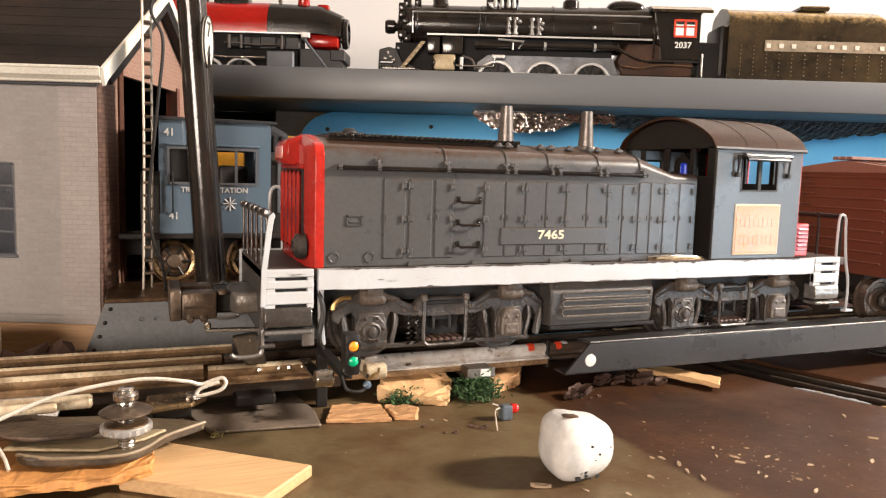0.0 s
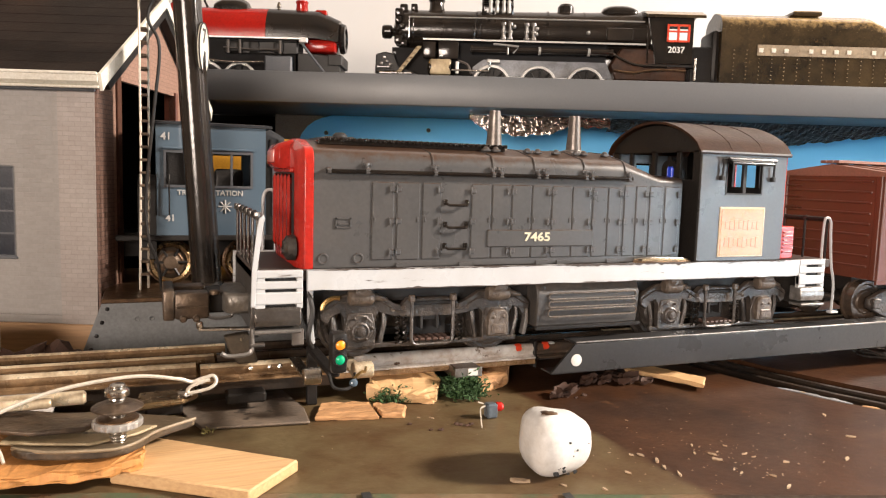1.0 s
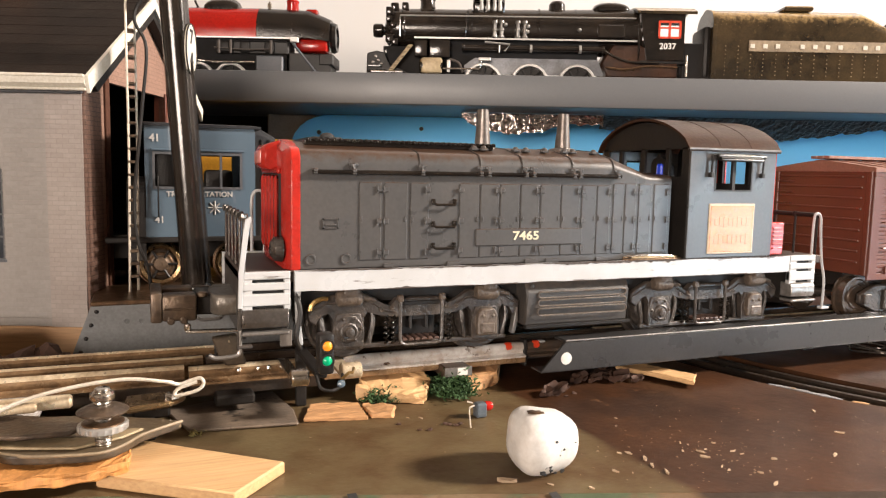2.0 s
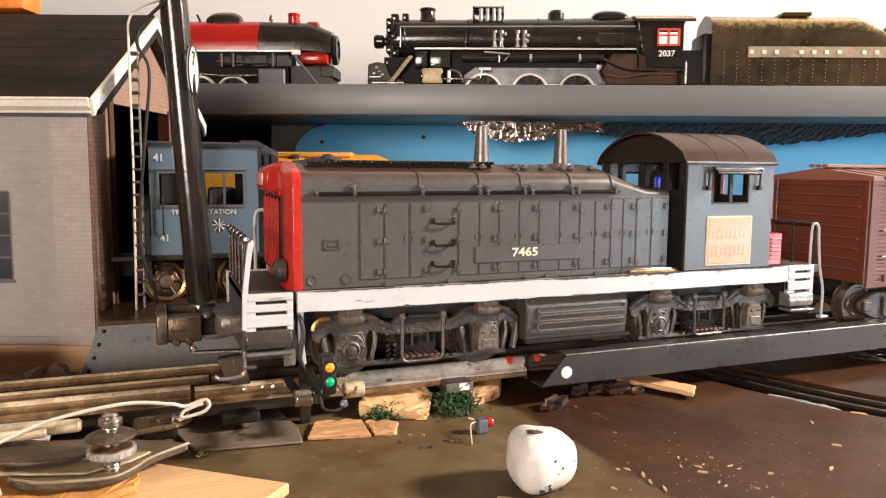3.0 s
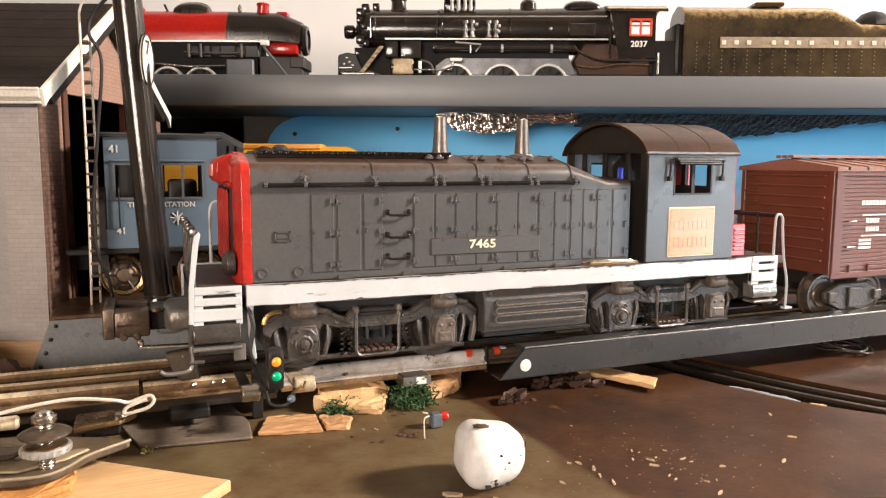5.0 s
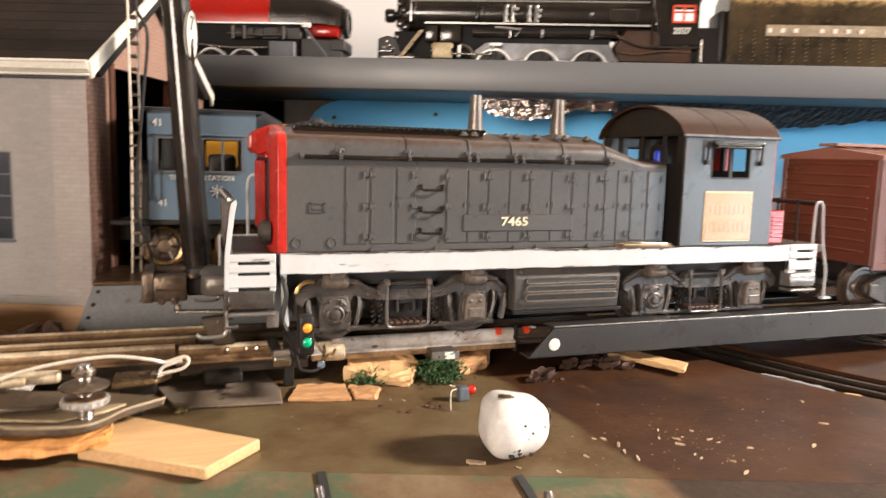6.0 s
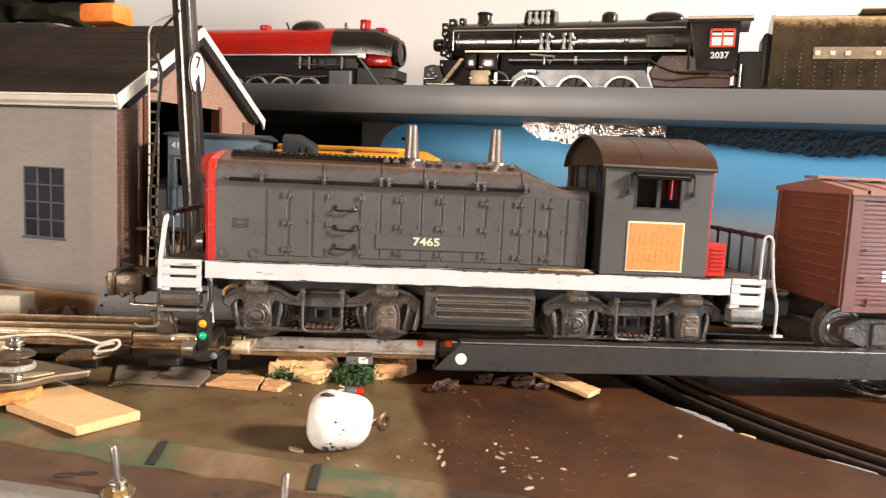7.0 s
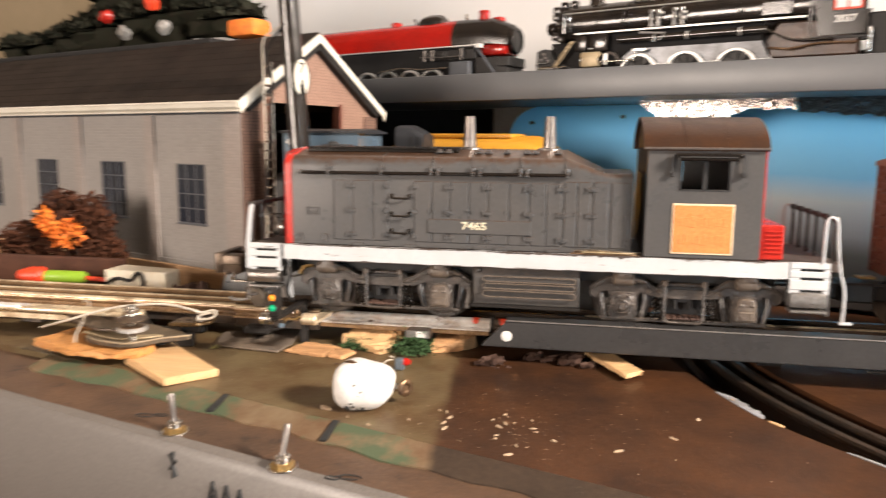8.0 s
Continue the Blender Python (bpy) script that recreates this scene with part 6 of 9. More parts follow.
# ---- cars on the layout ----
def car_truck(parent, xc, mid, zr, half=0.017, r=0.0112):
    """A freight truck: two axles, cast side frames with journal lids."""
    t = part("truck", box(B(), xc - 0.006, xc + 0.006, mid - 0.020, mid + 0.020, zr + 0.010, zr + 0.017, 0.0006), M["truck"], parent)
    for x in (xc - half, xc + half):
        part("axle", cyl(B(), (x, mid - 0.02, zr + r), (x, mid + 0.02, zr + r), 0.0018), M["stack"], t)
        for s in (-1, 1):
            wheel(t, x, mid + s * 0.0205, mid + s * 0.0148, zr + r + 0.0006, r, M["rail_dark"])
    for s in (-1, 1):
        bm = B()
        z = zr + r
        pts = [(xc - half - 0.004, z - 0.002), (xc - half - 0.004, z + 0.003), (xc - 0.010, z + 0.0075), (xc + 0.010, z + 0.0075), (xc + half + 0.004, z + 0.003),
               (xc + half + 0.004, z - 0.002), (xc + 0.008, z - 0.0075), (xc - 0.008, z - 0.0075)]
        prism(bm, pts, "y", *sorted((mid + s * 0.0225, mid + s * 0.0255)), bev=0.0005)
        sf = part("side_frame", bm, M["truck"], t)
        part("spring_box", box(B(), xc - 0.0045, xc + 0.0045, *sorted((mid + s * 0.0252, mid + s * 0.0272)), z - 0.0055, z + 0.0050, 0.0004), M["truck"], sf)
        for x in (xc - half, xc + half):
            part("journal_lid", box(B(), x - 0.0026, x + 0.0026, *sorted((mid + s * 0.0250, mid + s * 0.0275)), z - 0.0022, z + 0.0032, 0.0004), M["truck"], sf)
    return t


def boxcar():
    X0, X1, Y0, Y1, ZB, ZE = 0.3595, 0.5700, 0.2430, 0.3070, 0.0455, 0.1005
    e = thing("boxcar", "oxide red model boxcar with white lettering on the rails", "freight car", (0.465, MID, RZ))
    body = part("body", box(B(), X0, X1, Y0 + 0.001, Y1 - 0.001, ZB, ZE), M["boxcar"], e)
    bm = B()
    sec = [(Y0 - 0.0016, ZE - 0.0010), (Y0 - 0.0016, ZE + 0.0012), (MID, ZE + 0.0056), (Y1 + 0.0016, ZE + 0.0012), (Y1 + 0.0016, ZE - 0.0010)]
    loft(bm, [[(x, y, z) for y, z in sec] for x in (X0 - 0.0012, X1 + 0.0012)])
    roof = part("roof", bm, M["boxcar_roof"], e, "lighter oxide red ridged roof")
    for k in range(16):
        x = X0 + 0.006 + k * 0.0135
        part("roof_rib", loft(B(), [[(xx, y, z + 0.0005) for y, z in sec] for xx in (x, x + 0.0016)]), M["boxcar_roof"], roof)
    for y in (MID - 0.0042, MID, MID + 0.0042):
        part("walk_plank", box(B(), X0 - 0.0022, X1 + 0.0022, y - 0.0018, y + 0.0018, ZE + 0.0060, ZE + 0.0076, 0.0002), M["boxcar_roof"], roof)
    # side boards
    n = 23
    h = (ZE - 0.0035 - ZB - 0.002) / n
    bm = box(B(), X0 + 0.0062, X1 - 0.0062, 0, 0.0011, 0, h * 0.86, 0.0002)
    bmesh.ops.translate(bm, verts=bm.verts, vec=-Vector((0.465, MID, RZ)))
    me = to_mesh("board", bm, M["boxcar"])
    for k in range(n):
        for y in (Y0 + 0.0001, Y1 - 0.0012):
            ob = new("board", me)
            ob.parent, ob.location = body, (0, y, ZB + 0.002 + k * h)
    for x in (X0 + 0.0002, X1 - 0.0062):
        for y in (Y0 - 0.0006, Y1 - 0.0016):
            part("corner_post", box(B(), x, x + 0.0060, y, y + 0.0022, ZB, ZE - 0.001, 0.0003), M["boxcar"], body)
    part("side_sill", box(B(), X0, X1, Y0 - 0.0004, Y0 + 0.001, ZB - 0.0022, ZB + 0.0012, 0.0003), M["boxcar"], body)
    part("top_sill", box(B(), X0, X1, Y0 - 0.0008, Y0 + 0.001, ZE - 0.0036, ZE - 0.0008, 0.0003), M["boxcar"], body)
    # end: frame, ribs and ladder
    for y in (Y0 + 0.002, Y1 - 0.002):
        part("end_post", box(B(), X0 - 0.0010, X0 + 0.001, y - 0.0015, y + 0.0015, ZB, ZE, 0.0003), M["boxcar"], body)
    for k in range(9):
        z = ZB + 0.006 + k * 0.0056
        part("end_rib", box(B(), X0 - 0.0008, X0 + 0.0002, Y0 + 0.006, Y1 - 0.004, z, z + 0.0012, 0.0003), M["boxcar"], body)
    for k in range(8):
        z = ZB + 0.005 + k * 0.0062
        part("ladder_rung", tube(B(), [(X0, Y1 - 0.0135, z), (X0 - 0.0018, Y1 - 0.0135, z), (X0 - 0.0018, Y1 - 0.0035, z), (X0, Y1 - 0.0035, z)], 0.0005, 5), M["boxcar"], body)
    for z in (0.0600, 0.0735):
        part("grab_iron", tube(B(), [(X0 + 0.0085, Y0, z), (X0 + 0.0085, Y0 - 0.0016, z), (X0 + 0.0145, Y0 - 0.0016, z), (X0 + 0.0145, Y0, z)], 0.0004, 5), M["boxcar"], body)
    for x in (0.0120, 0.0260):
        part("grab_iron", box(B(), X0 + x, X0 + x + 0.0008, Y0 - 0.0012, Y0, ZB + 0.001, ZB + 0.005, 0.0002), M["boxcar"], body)
    # lettering as plain bars
    rows = ((0.0830, 0.0012, 0.3790, 0.0200), (0.0765, 0.0003, 0.3800, 0.0200), (0.0735, 0.0012, 0.3830, 0.0090), (0.0690, 0.0012, 0.3830, 0.0090), (0.0655, 0.0003, 0.3800, 0.0200),
            (0.0632, 0.0006, 0.3785, 0.0090), (0.0612, 0.0006, 0.3785, 0.0090), (0.0592, 0.0006, 0.3785, 0.0090))
    for z, hh, x, w in rows:
        bm = B()
        if hh > 0.001:
            k = 0
            while k * 0.0026 < w:
                box(bm, x + k * 0.0026, x + k * 0.0026 + 0.0019, Y0 - 0.00025, Y0 + 0.0002, z - hh, z + hh)
                k += 1
        else:
            box(bm, x, x + w, Y0 - 0.00025, Y0 + 0.0002, z - hh, z + hh)
        part("lettering_bar", bm, M["letter_white"], body, "worn white lettering")
    part("underframe", box(B(), X0 + 0.002, X1 - 0.002, MID - 0.016, MID + 0.016, 0.0380, 0.0455), M["black_matt"], e)
    car_truck(e, 0.3855, MID, RZ)
    car_truck(e, 0.5400, MID, RZ)
    bm = box(B(), 0.3485, 0.3650, 0.2700, 0.2800, 0.0360, 0.0430, 0.0008)
    part("coupler", bm, M["black_matt"], e)
    return e


boxcar()


def army_switcher():
    X0, X1, Y0, Y1, ZB, ZT = 0.0125, 0.0650, 0.3620, 0.4200, 0.0600, 0.1150
    e = thing("army_switcher", "grey-blue model army switcher with white numerals", "locomotive", (0.04, 0.39, 0.0350))
    t = 0.0015
    wx = (0.0172, 0.0362, 0.0388, 0.0574)
    z0, z1 = 0.0850, 0.1008
    bm = pierced((X0, *wx, X1), (ZB, z0, z1, ZT), Y0, Y0 + t)
    side = part("cab_side", bm, M["blue"], e, "satin grey-blue cab side")
    for a, b in ((wx[0], wx[1]), (wx[2], wx[3])):
        bm = B()
        for x0, x1, za, zb in ((a - 0.0012, a, z0 - 0.0012, z1 + 0.0012), (b, b + 0.0012, z0 - 0.0012, z1 + 0.0012), (a, b, z0 - 0.0012, z0), (a, b, z1, z1 + 0.0012), ((a + b) / 2 - 0.0006, (a + b) / 2 + 0.0006, z0, z1)):
            box(bm, x0, x1, Y0 - 0.0008, Y0 + 0.0006, za, zb)
        part("window_frame", bm, M["grey_frame"], side)
    part("window_hood", box(B(), wx[0] - 0.002, wx[3] + 0.002, Y0 - 0.0016, Y0, z1 + 0.0016, z1 + 0.0028, 0.0003), M["blue"], side)
    for x in (X0, X1 - t):
        bm = B()
        box(bm, x, x + t, Y0 + t, Y1, ZB, 0.086)
        box(bm, x, x + t, Y0 + t, Y1, 0.103, ZT)
        for y in (Y0 + t, 0.377, 0.389, 0.401, Y1 - 0.006):
            box(bm, x, x + t, y, y + 0.004, 0.086, 0.103)
        part("cab_end", bm, M["blue"], e)
    bm = pierced((X0, X0 + 0.006, 0.036, 0.0405, X1 - 0.006, X1), (ZB, 0.086, 0.101, ZT), Y1 - t, Y1)
    part("cab_side", bm, M["blue"], e)
    sec = [(Y0 - 0.0015, ZT - 0.0005), (Y0 - 0.0015, ZT + 0.0008), (0.391, ZT + 0.0028), (Y1 + 0.0015, ZT + 0.0008), (Y1 + 0.0015, ZT - 0.0005)]
    part("roof", loft(B(), [[(x, y, z) for y, z in sec] for x in (X0 - 0.002, X1 + 0.003)]), M["slate"], e, "dark slate roof")
    # hoods on both ends
    sec = rounded(Y0 + 0.004, Y1 - 0.004, ZB, 0.0985, 0.006, 0.003)
    hood = part("hood", loft(B(), [[(x, y, z) for y, z in sec] for x in (X1, 0.128)]), M["black_matt"], e, "dark hood")
    for k in range(6):
        y = 0.370 + k * 0.002
        part("louvre", box(B(), X1 + 0.004 + k * 0.004, X1 + 0.0055 + k * 0.004, Y0 + 0.0032, Y0 + 0.0042, 0.0700, 0.0980, 0.0003), M["grey_frame"], hood)
    part("hood", loft(B(), [[(x, y, z - 0.012) for y, z in sec] for x in (0.004, X0)]), M["black_matt"], e, "dark hood")
    part("engine_block", box(B(), 0.0165, 0.0395, 0.3850, 0.4000, ZB, 0.1090, 0.0020, 2), M["black_matt"], e)
    part("seat", box(B(), 0.0415, 0.0560, 0.3800, 0.3900, ZB, 0.0935, 0.0020, 2), M["black_matt"], e)
    # lower detail
    WZ = 0.0458
    part("side_sill", box(B(), -0.006, 0.128, Y0 - 0.001, Y0 + 0.004, 0.0572, 0.0600, 0.0005), M["black_matt"], e)
    part("underframe", box(B(), -0.006, 0.128, Y0 + 0.016, Y1 - 0.016, 0.0480, 0.0600), M["black_matt"], e)
    for x in (0.0190, 0.0560, 0.0950):
        for y0, y1 in ((0.3680, 0.3740), (0.4140, 0.4080)):
            w = wheel(e, x, y0, y1, WZ, 0.0104, M["rust"])
            s = -1 if y0 < y1 else 1
            part("tyre", lathe(B(), (x, y0 + s * 0.0003, WZ), (0, -s, 0), [(0, 0.0080), (-0.0006, 0.0096), (0.0004, 0.0106), (0.0050, 0.0106)], 26, False), M["bronze"], w, "brassy wheel rim")
            part("wheel_web", lathe(B(), (x, y0, WZ), (0, -s, 0), [(0.0006, 0.0086), (0.0004, 0.0062), (-0.0002, 0.0040), (-0.0014, 0.0032), (-0.0018, 0.0012)], 24), M["grime"], w, "grimy wheel face")
            for k in range(6):
                a = k * math.pi / 3
                part("spoke", cyl(B(), (x, y0 + s * 0.0005, WZ), (x + 0.0078 * math.cos(a), y0 + s * 0.0005, WZ + 0.0078 * math.sin(a)), 0.0007, 5), M["black_matt"], w)
    for x in (0.0245, 0.0305):
        part("hand_rail", tube(B(), [(x - 0.012, Y0 - 0.0008, 0.0700), (x - 0.012, Y0 - 0.0018, 0.0720), (x - 0.012, Y0 - 0.0018, 0.0880), (x - 0.012, Y0 - 0.0008, 0.0900)], 0.0004, 5), M["black_matt"], side)
    text("41", 0.0050, facing(0.0172, Y0 - 0.0003, 0.1085), M["faded_white"], side, "numeral")
    text("41", 0.0046, facing(0.0190, Y0 - 0.0003, 0.0685), M["faded_white"], side, "numeral")
    text("TRANSPORTATION", 0.0036, facing(0.0380, Y0 - 0.0003, 0.0812), M["faded_white"], side, "lettering", "white word")
    bm = B()
    for a in range(8):
        cyl(bm, (0.0450, Y0 - 0.0002, 0.0745), (0.0450 + 0.0034 * math.cos(a * math.pi / 4), Y0 - 0.0002, 0.0745 + 0.0034 * math.sin(a * math.pi / 4)), 0.0004, 4)
    part("crest", bm, M["faded_white"], side, "white wheel-shaped crest")
    return e


army_switcher()


def yellow_car():
    e = thing("yellow_car", "yellow model car with rounded roof on the rear track", "rail car", (-0.07, 0.545, TZ), ROOM @ pose(0, 0, 0.0030))
    sec = rounded(0.512, 0.572, 0.045, 0.1080, 0.014, 0.004)
    secl = [(0.542 + (y - 0.542) * 0.93, 0.045 + (z - 0.045) * 0.93) for y, z in sec]
    body = part("body", loft(B(), [[(-0.150, y, z) for y, z in sec], [(-0.022, y, z) for y, z in sec], [(-0.0115, y, z) for y, z in secl]]), M["yellow"], e, "glossy yellow body")
    part("stripe", box(B(), -0.150, -0.015, 0.5112, 0.513, 0.060, 0.066), M["black_matt"], body)
    part("roof_bracket", lathe(B(), (-0.082, 0.53, 0.1075), (0, 0, 1), [(0, 0.006), (0.002, 0.006), (0.004, 0.003)], 12), M["rust"], body)
    part("roof_strip", box(B(), -0.150, -0.040, 0.528, 0.556, 0.1095, 0.1135, 0.0010), M["yellow"], body, "yellow strip on the roof")
    car = part("chassis", box(B(), -0.150, -0.015, 0.520, 0.564, 0.030, 0.045), M["black_matt"], e)
    for u in (-0.13, -0.04):
        for s in (-1, 1):
            part("wheel", lathe(B(), (u, 0.542 + s * 0.020, 0.0205 + 0.0), (0, -s, 0), [(0, 0.010), (0.005, 0.010), (0.006, 0.0115)], 18), M["rail_dark"], e)
    part("roadbed", box(B(), -0.30, 0.30, 0.515, 0.570, TZ - 0.0030, 0.0100, 0.001), M["trench"], e)
    return e


yellow_car()


def slate_box():
    """A dark box beyond the army switcher, mostly hidden by it."""
    e = thing("slate_box", "dark slate painted box behind the army switcher", "box", (0.078, 0.472, TZ))
    sec = rounded(0.4500, 0.4930, TZ, 0.1205, 0.005, 0.0016)
    low = [(y, TZ + (z - TZ) * 0.95) for y, z in sec]
    body = part("body", loft(B(), [[(x, y, z) for y, z in q] for x, q in ((0.067, sec), (0.078, sec), (0.089, low))]), M["slate"], e)
    for x in (0.0795, 0.0842):
        part("slot", box(B(), x, x + 0.0016, 0.4492, 0.4502, 0.1030, 0.1130, 0.0003), M["void"], body, "black slot")
    return e


slate_box()

# ---- locomotives on the shelf ----
SF = 0.1485


def driver(parent, u, v, zc, r, rim, hub):
    """A spoked driving wheel seen from the front of the shelf."""
    bm = lathe(B(), (u, v, zc), (0, -1, 0), [(0, r), (0.0022, r), (0.0028, r * 0.97), (0.0028, r * 0.87), (0.0010, r * 0.83), (0, r * 0.83)], 32, False)
    w = part("driver", bm, rim, parent, "pale rimmed driving wheel")
    part("wheel_back", lathe(B(), (u, v + 0.001, zc), (0, 1, 0), [(0, r * 0.99), (0.002, r * 0.99)], 28), M["black_matt"], w)
    for k in range(10):
        a = k * math.pi / 5 + 0.2
        part("spoke", cyl(B(), (u + r * 0.2 * math.cos(a), v - 0.001, zc + r * 0.2 * math.sin(a)), (u + r * 0.84 * math.cos(a), v - 0.001, zc + r * 0.84 * math.sin(a)), 0.0007, 5), hub, w)
    part("hub", lathe(B(), (u, v, zc), (0, -1, 0), [(0, 0.0035), (0.003, 0.0033), (0.0038, 0.0018)], 12), M["steel"], w)
    return w


def steam_2037():
    V = 0.5660
    N = V - 0.0185        # near side
    e = thing("steam_locomotive", "glossy black model steam locomotive with red cab window on the shelf", "locomotive", (0.09, V, SF), SHELF)
    zc, r = 0.2045, 0.0160
    bm = lathe(B(), (-0.0140, V, zc), (1, 0, 0), [(0, r * 0.78), (0.001, r * 0.93), (0.004, r), (0.010, r), (0.0105, r * 1.04), (0.012, r * 1.04), (0.0125, r), (0.060, r), (0.0605, r * 1.03), (0.063, r * 1.03), (0.0635, r), (0.138, r * 1.06), (0.178, r * 1.14), (0.192, r * 1.14)], 30)
    boiler = part("boiler", bm, M["black"], e, "glossy black boiler")
    for u in (0.020, 0.100, 0.128, 0.150):
        part("boiler_band", lathe(B(), (u, V, zc), (1, 0, 0), [(0, r * 1.0), (0.0002, r * 1.09), (0.0012, r * 1.09), (0.0014, r)], 30, False), M["black"], boiler)
    part("smokebox_door", lathe(B(), (-0.0140, V, zc), (-1, 0, 0), [(0, r * 0.8), (0.002, r * 0.72), (0.0035, r * 0.4), (0.004, 0.0005)], 24), M["black"], boiler)
    hl = part("headlight", lathe(B(), (-0.0150, V, zc - 0.0008), (-1, 0, 0), [(0, 0.0030), (0.004, 0.0034), (0.005, 0.0052), (0.010, 0.0054), (0.012, 0.0046), (0.0105, 0.0030)], 16), M["black"], boiler)
    # lumpy castings round the smokebox front
    for u, v, z, q in ((-0.0130, N + 0.004, 0.2155, 0.0030), (-0.0135, N + 0.003, 0.2100, 0.0024), (-0.0130, N + 0.002, 0.1950, 0.0030), (-0.0090, N + 0.0015, 0.1925, 0.0024), (-0.0105, N + 0.001, 0.2050, 0.0018), (-0.0100, V - 0.006, 0.2205, 0.0030), (-0.0020, V - 0.005, 0.2215, 0.0026)):
        part("fitting", box(B(), u - q, u + q, v - q, v + q * 1.5, z - q, z + q, q * 0.35, 2), M["black"], boiler)
    bm = cyl(B(), (-0.0160, N + 0.006, 0.1860), (-0.0160, V + 0.014, 0.1860), 0.0012, 8)
    part("lamp_bracket", bm, M["black"], boiler)
    # domes and chimney
    part("chimney", lathe(B(), (0.0150, V, zc + r - 0.002), (0, 0, 1), [(0, 0.0075), (0.003, 0.0058), (0.008, 0.0056), (0.0095, 0.0066), (0.0105, 0.0060)], 18), M["black"], boiler)
    bm = B()
    prism(bm, rounded(V - 0.011, V + 0.011, zc + r - 0.006, zc + r + 0.0085, 0.006, 0.002), "x", 0.0500, 0.0740, 0.0015)
    part("dome", bm, M["black"], boiler)
    part("dome", lathe(B(), (0.1150, V, zc + r - 0.002), (0, 0, 1), [(0, 0.0085), (0.002, 0.0065), (0.007, 0.0062), (0.009, 0.0045), (0.0095, 0.001)], 18), M["black"], boiler)
    rows = []
    for k in range(11):
        f = -1 + k / 5
        g = max(0.0, 1 - abs(f) ** 2.6) ** 0.5 * 0.94 + 0.06
        rows.append([(0.1560 + 0.0155 * f, V + (y - V) * (0.4 + 0.6 * g), zc + r * 0.95 + (z - zc - r * 0.95) * g) for y, z in rounded(V - 0.011, V + 0.011, zc + r * 0.95, zc + r * 1.35, 0.005, 0.0015)])
    part("dome", loft(B(), rows), M["black"], boiler, "long low sand dome")
    for u in (0.0562, 0.0610, 0.0660, 0.0700):
        part("valve", lathe(B(), (u, N - 0.0008, 0.2160), (0, 0.12, 1), [(0, 0.0012), (0.002, 0.0018), (0.006, 0.0012), (0.0085, 0.0018), (0.0095, 0.0010)], 8), M["silver"], boiler)
    # handrail and running board
    bm = tube(B(), [(-0.0050, N - 0.0006, 0.1965), (-0.0050, N - 0.0006, 0.2117), (0.1000, N - 0.0010, 0.2120), (0.1720, N - 0.0010, 0.2122)], 0.0006, 6)
    part("handrail", bm, M["silver"], boiler, "bright wire handrail")
    part("running_board", box(B(), 0.0060, 0.1730, N - 0.0030, N + 0.012, 0.1942, 0.1956, 0.0002), M["black"], e)
    part("board_edge", box(B(), 0.0060, 0.1730, N - 0.0034, N - 0.0029, 0.1946, 0.1958), M["silver"], e, "bright edge line")
    # pumps
    for u in (0.0665, 0.0715, 0.0838, 0.0890):
        bm = B()
        lathe(bm, (u, N - 0.0010, 0.1965), (0, 0, 1), [(0, 0.0022), (0.0014, 0.0022), (0.0014, 0.0015), (0.0050, 0.0015), (0.0050, 0.0021), (0.0064, 0.0021), (0.0064, 0.0013), (0.0105, 0.0013), (0.0105, 0.0021), (0.0125, 0.0018)], 12)
        part("air_pump", bm, M["tread"], e, "dull silver pump cylinder")
    for u, z in ((0.0745, 0.2060), (0.0915, 0.2050), (0.0910, 0.2010), (0.1300, 0.2030)):
        part("fitting", lathe(B(), (u, N - 0.0005, z), (0, -1, 0), [(0, 0.0015), (0.002, 0.0014), (0.003, 0.0006)], 8), M["silver"], e)
    part("ash_panel", box(B(), 0.1440, 0.1640, N - 0.0012, N + 0.003, 0.1975, 0.2075, 0.0008), M["black"], e, "brown-black firebox panel")
    # pilot, cylinders
    bm = B()
    prism(bm, [(-0.0310, SF), (-0.0300, 0.1840), (-0.0230, 0.1860), (-0.0160, 0.1845), (-0.0130, 0.1740), (0.0040, 0.1700), (0.0040, SF)], "y", N + 0.002, V + 0.016, 0.0008)
    pil = part("pilot", bm, M["black_matt"], e, "black pilot casting")
    part("pilot_step", box(B(), -0.0290, -0.0190, N - 0.001, N + 0.004, 0.1735, 0.1750, 0.0003), M["black"], pil)
    part("pilot_step", box(B(), -0.0270, -0.0020, N - 0.0016, N + 0.004, 0.1690, 0.1706, 0.0003), M["tender"], pil)
    for u, z in ((-0.0255, 0.1770), (-0.0215, 0.1785), (-0.0190, 0.1762), (-0.0235, 0.1815)):
        part("pilot_rivet", lathe(B(), (u, N + 0.002, z), (0, -1, 0), [(0, 0.0014), (0.0012, 0.0013), (0.0018, 0.0006)], 8), M["stack"], pil)
    for k in range(5):
        part("pilot_bar", tube(B(), [(-0.0285 + k * 0.003, N + 0.0012, 0.1720), (-0.0300 + k * 0.0034, N + 0.0005, SF + 0.001)], 0.0008, 5), M["black"], pil)
    bm = prism(B(), [(-0.0140, 0.1702), (-0.0105, 0.1702), (0.0052, 0.1900), (0.0016, 0.1900)], "y", N - 0.0026, N - 0.0006, 0.0004)
    for k in range(6):
        f = 0.08 + k * 0.16
        box(bm, -0.0132 + 0.0156 * f, -0.0098 + 0.0156 * f, N - 0.0034, N - 0.0024, 0.1702 + 0.0198 * f, 0.1712 + 0.0198 * f, 0.0002)
    part("pilot_strut", bm, M["dusty_cream"], e, "dusty pale ladder strut")
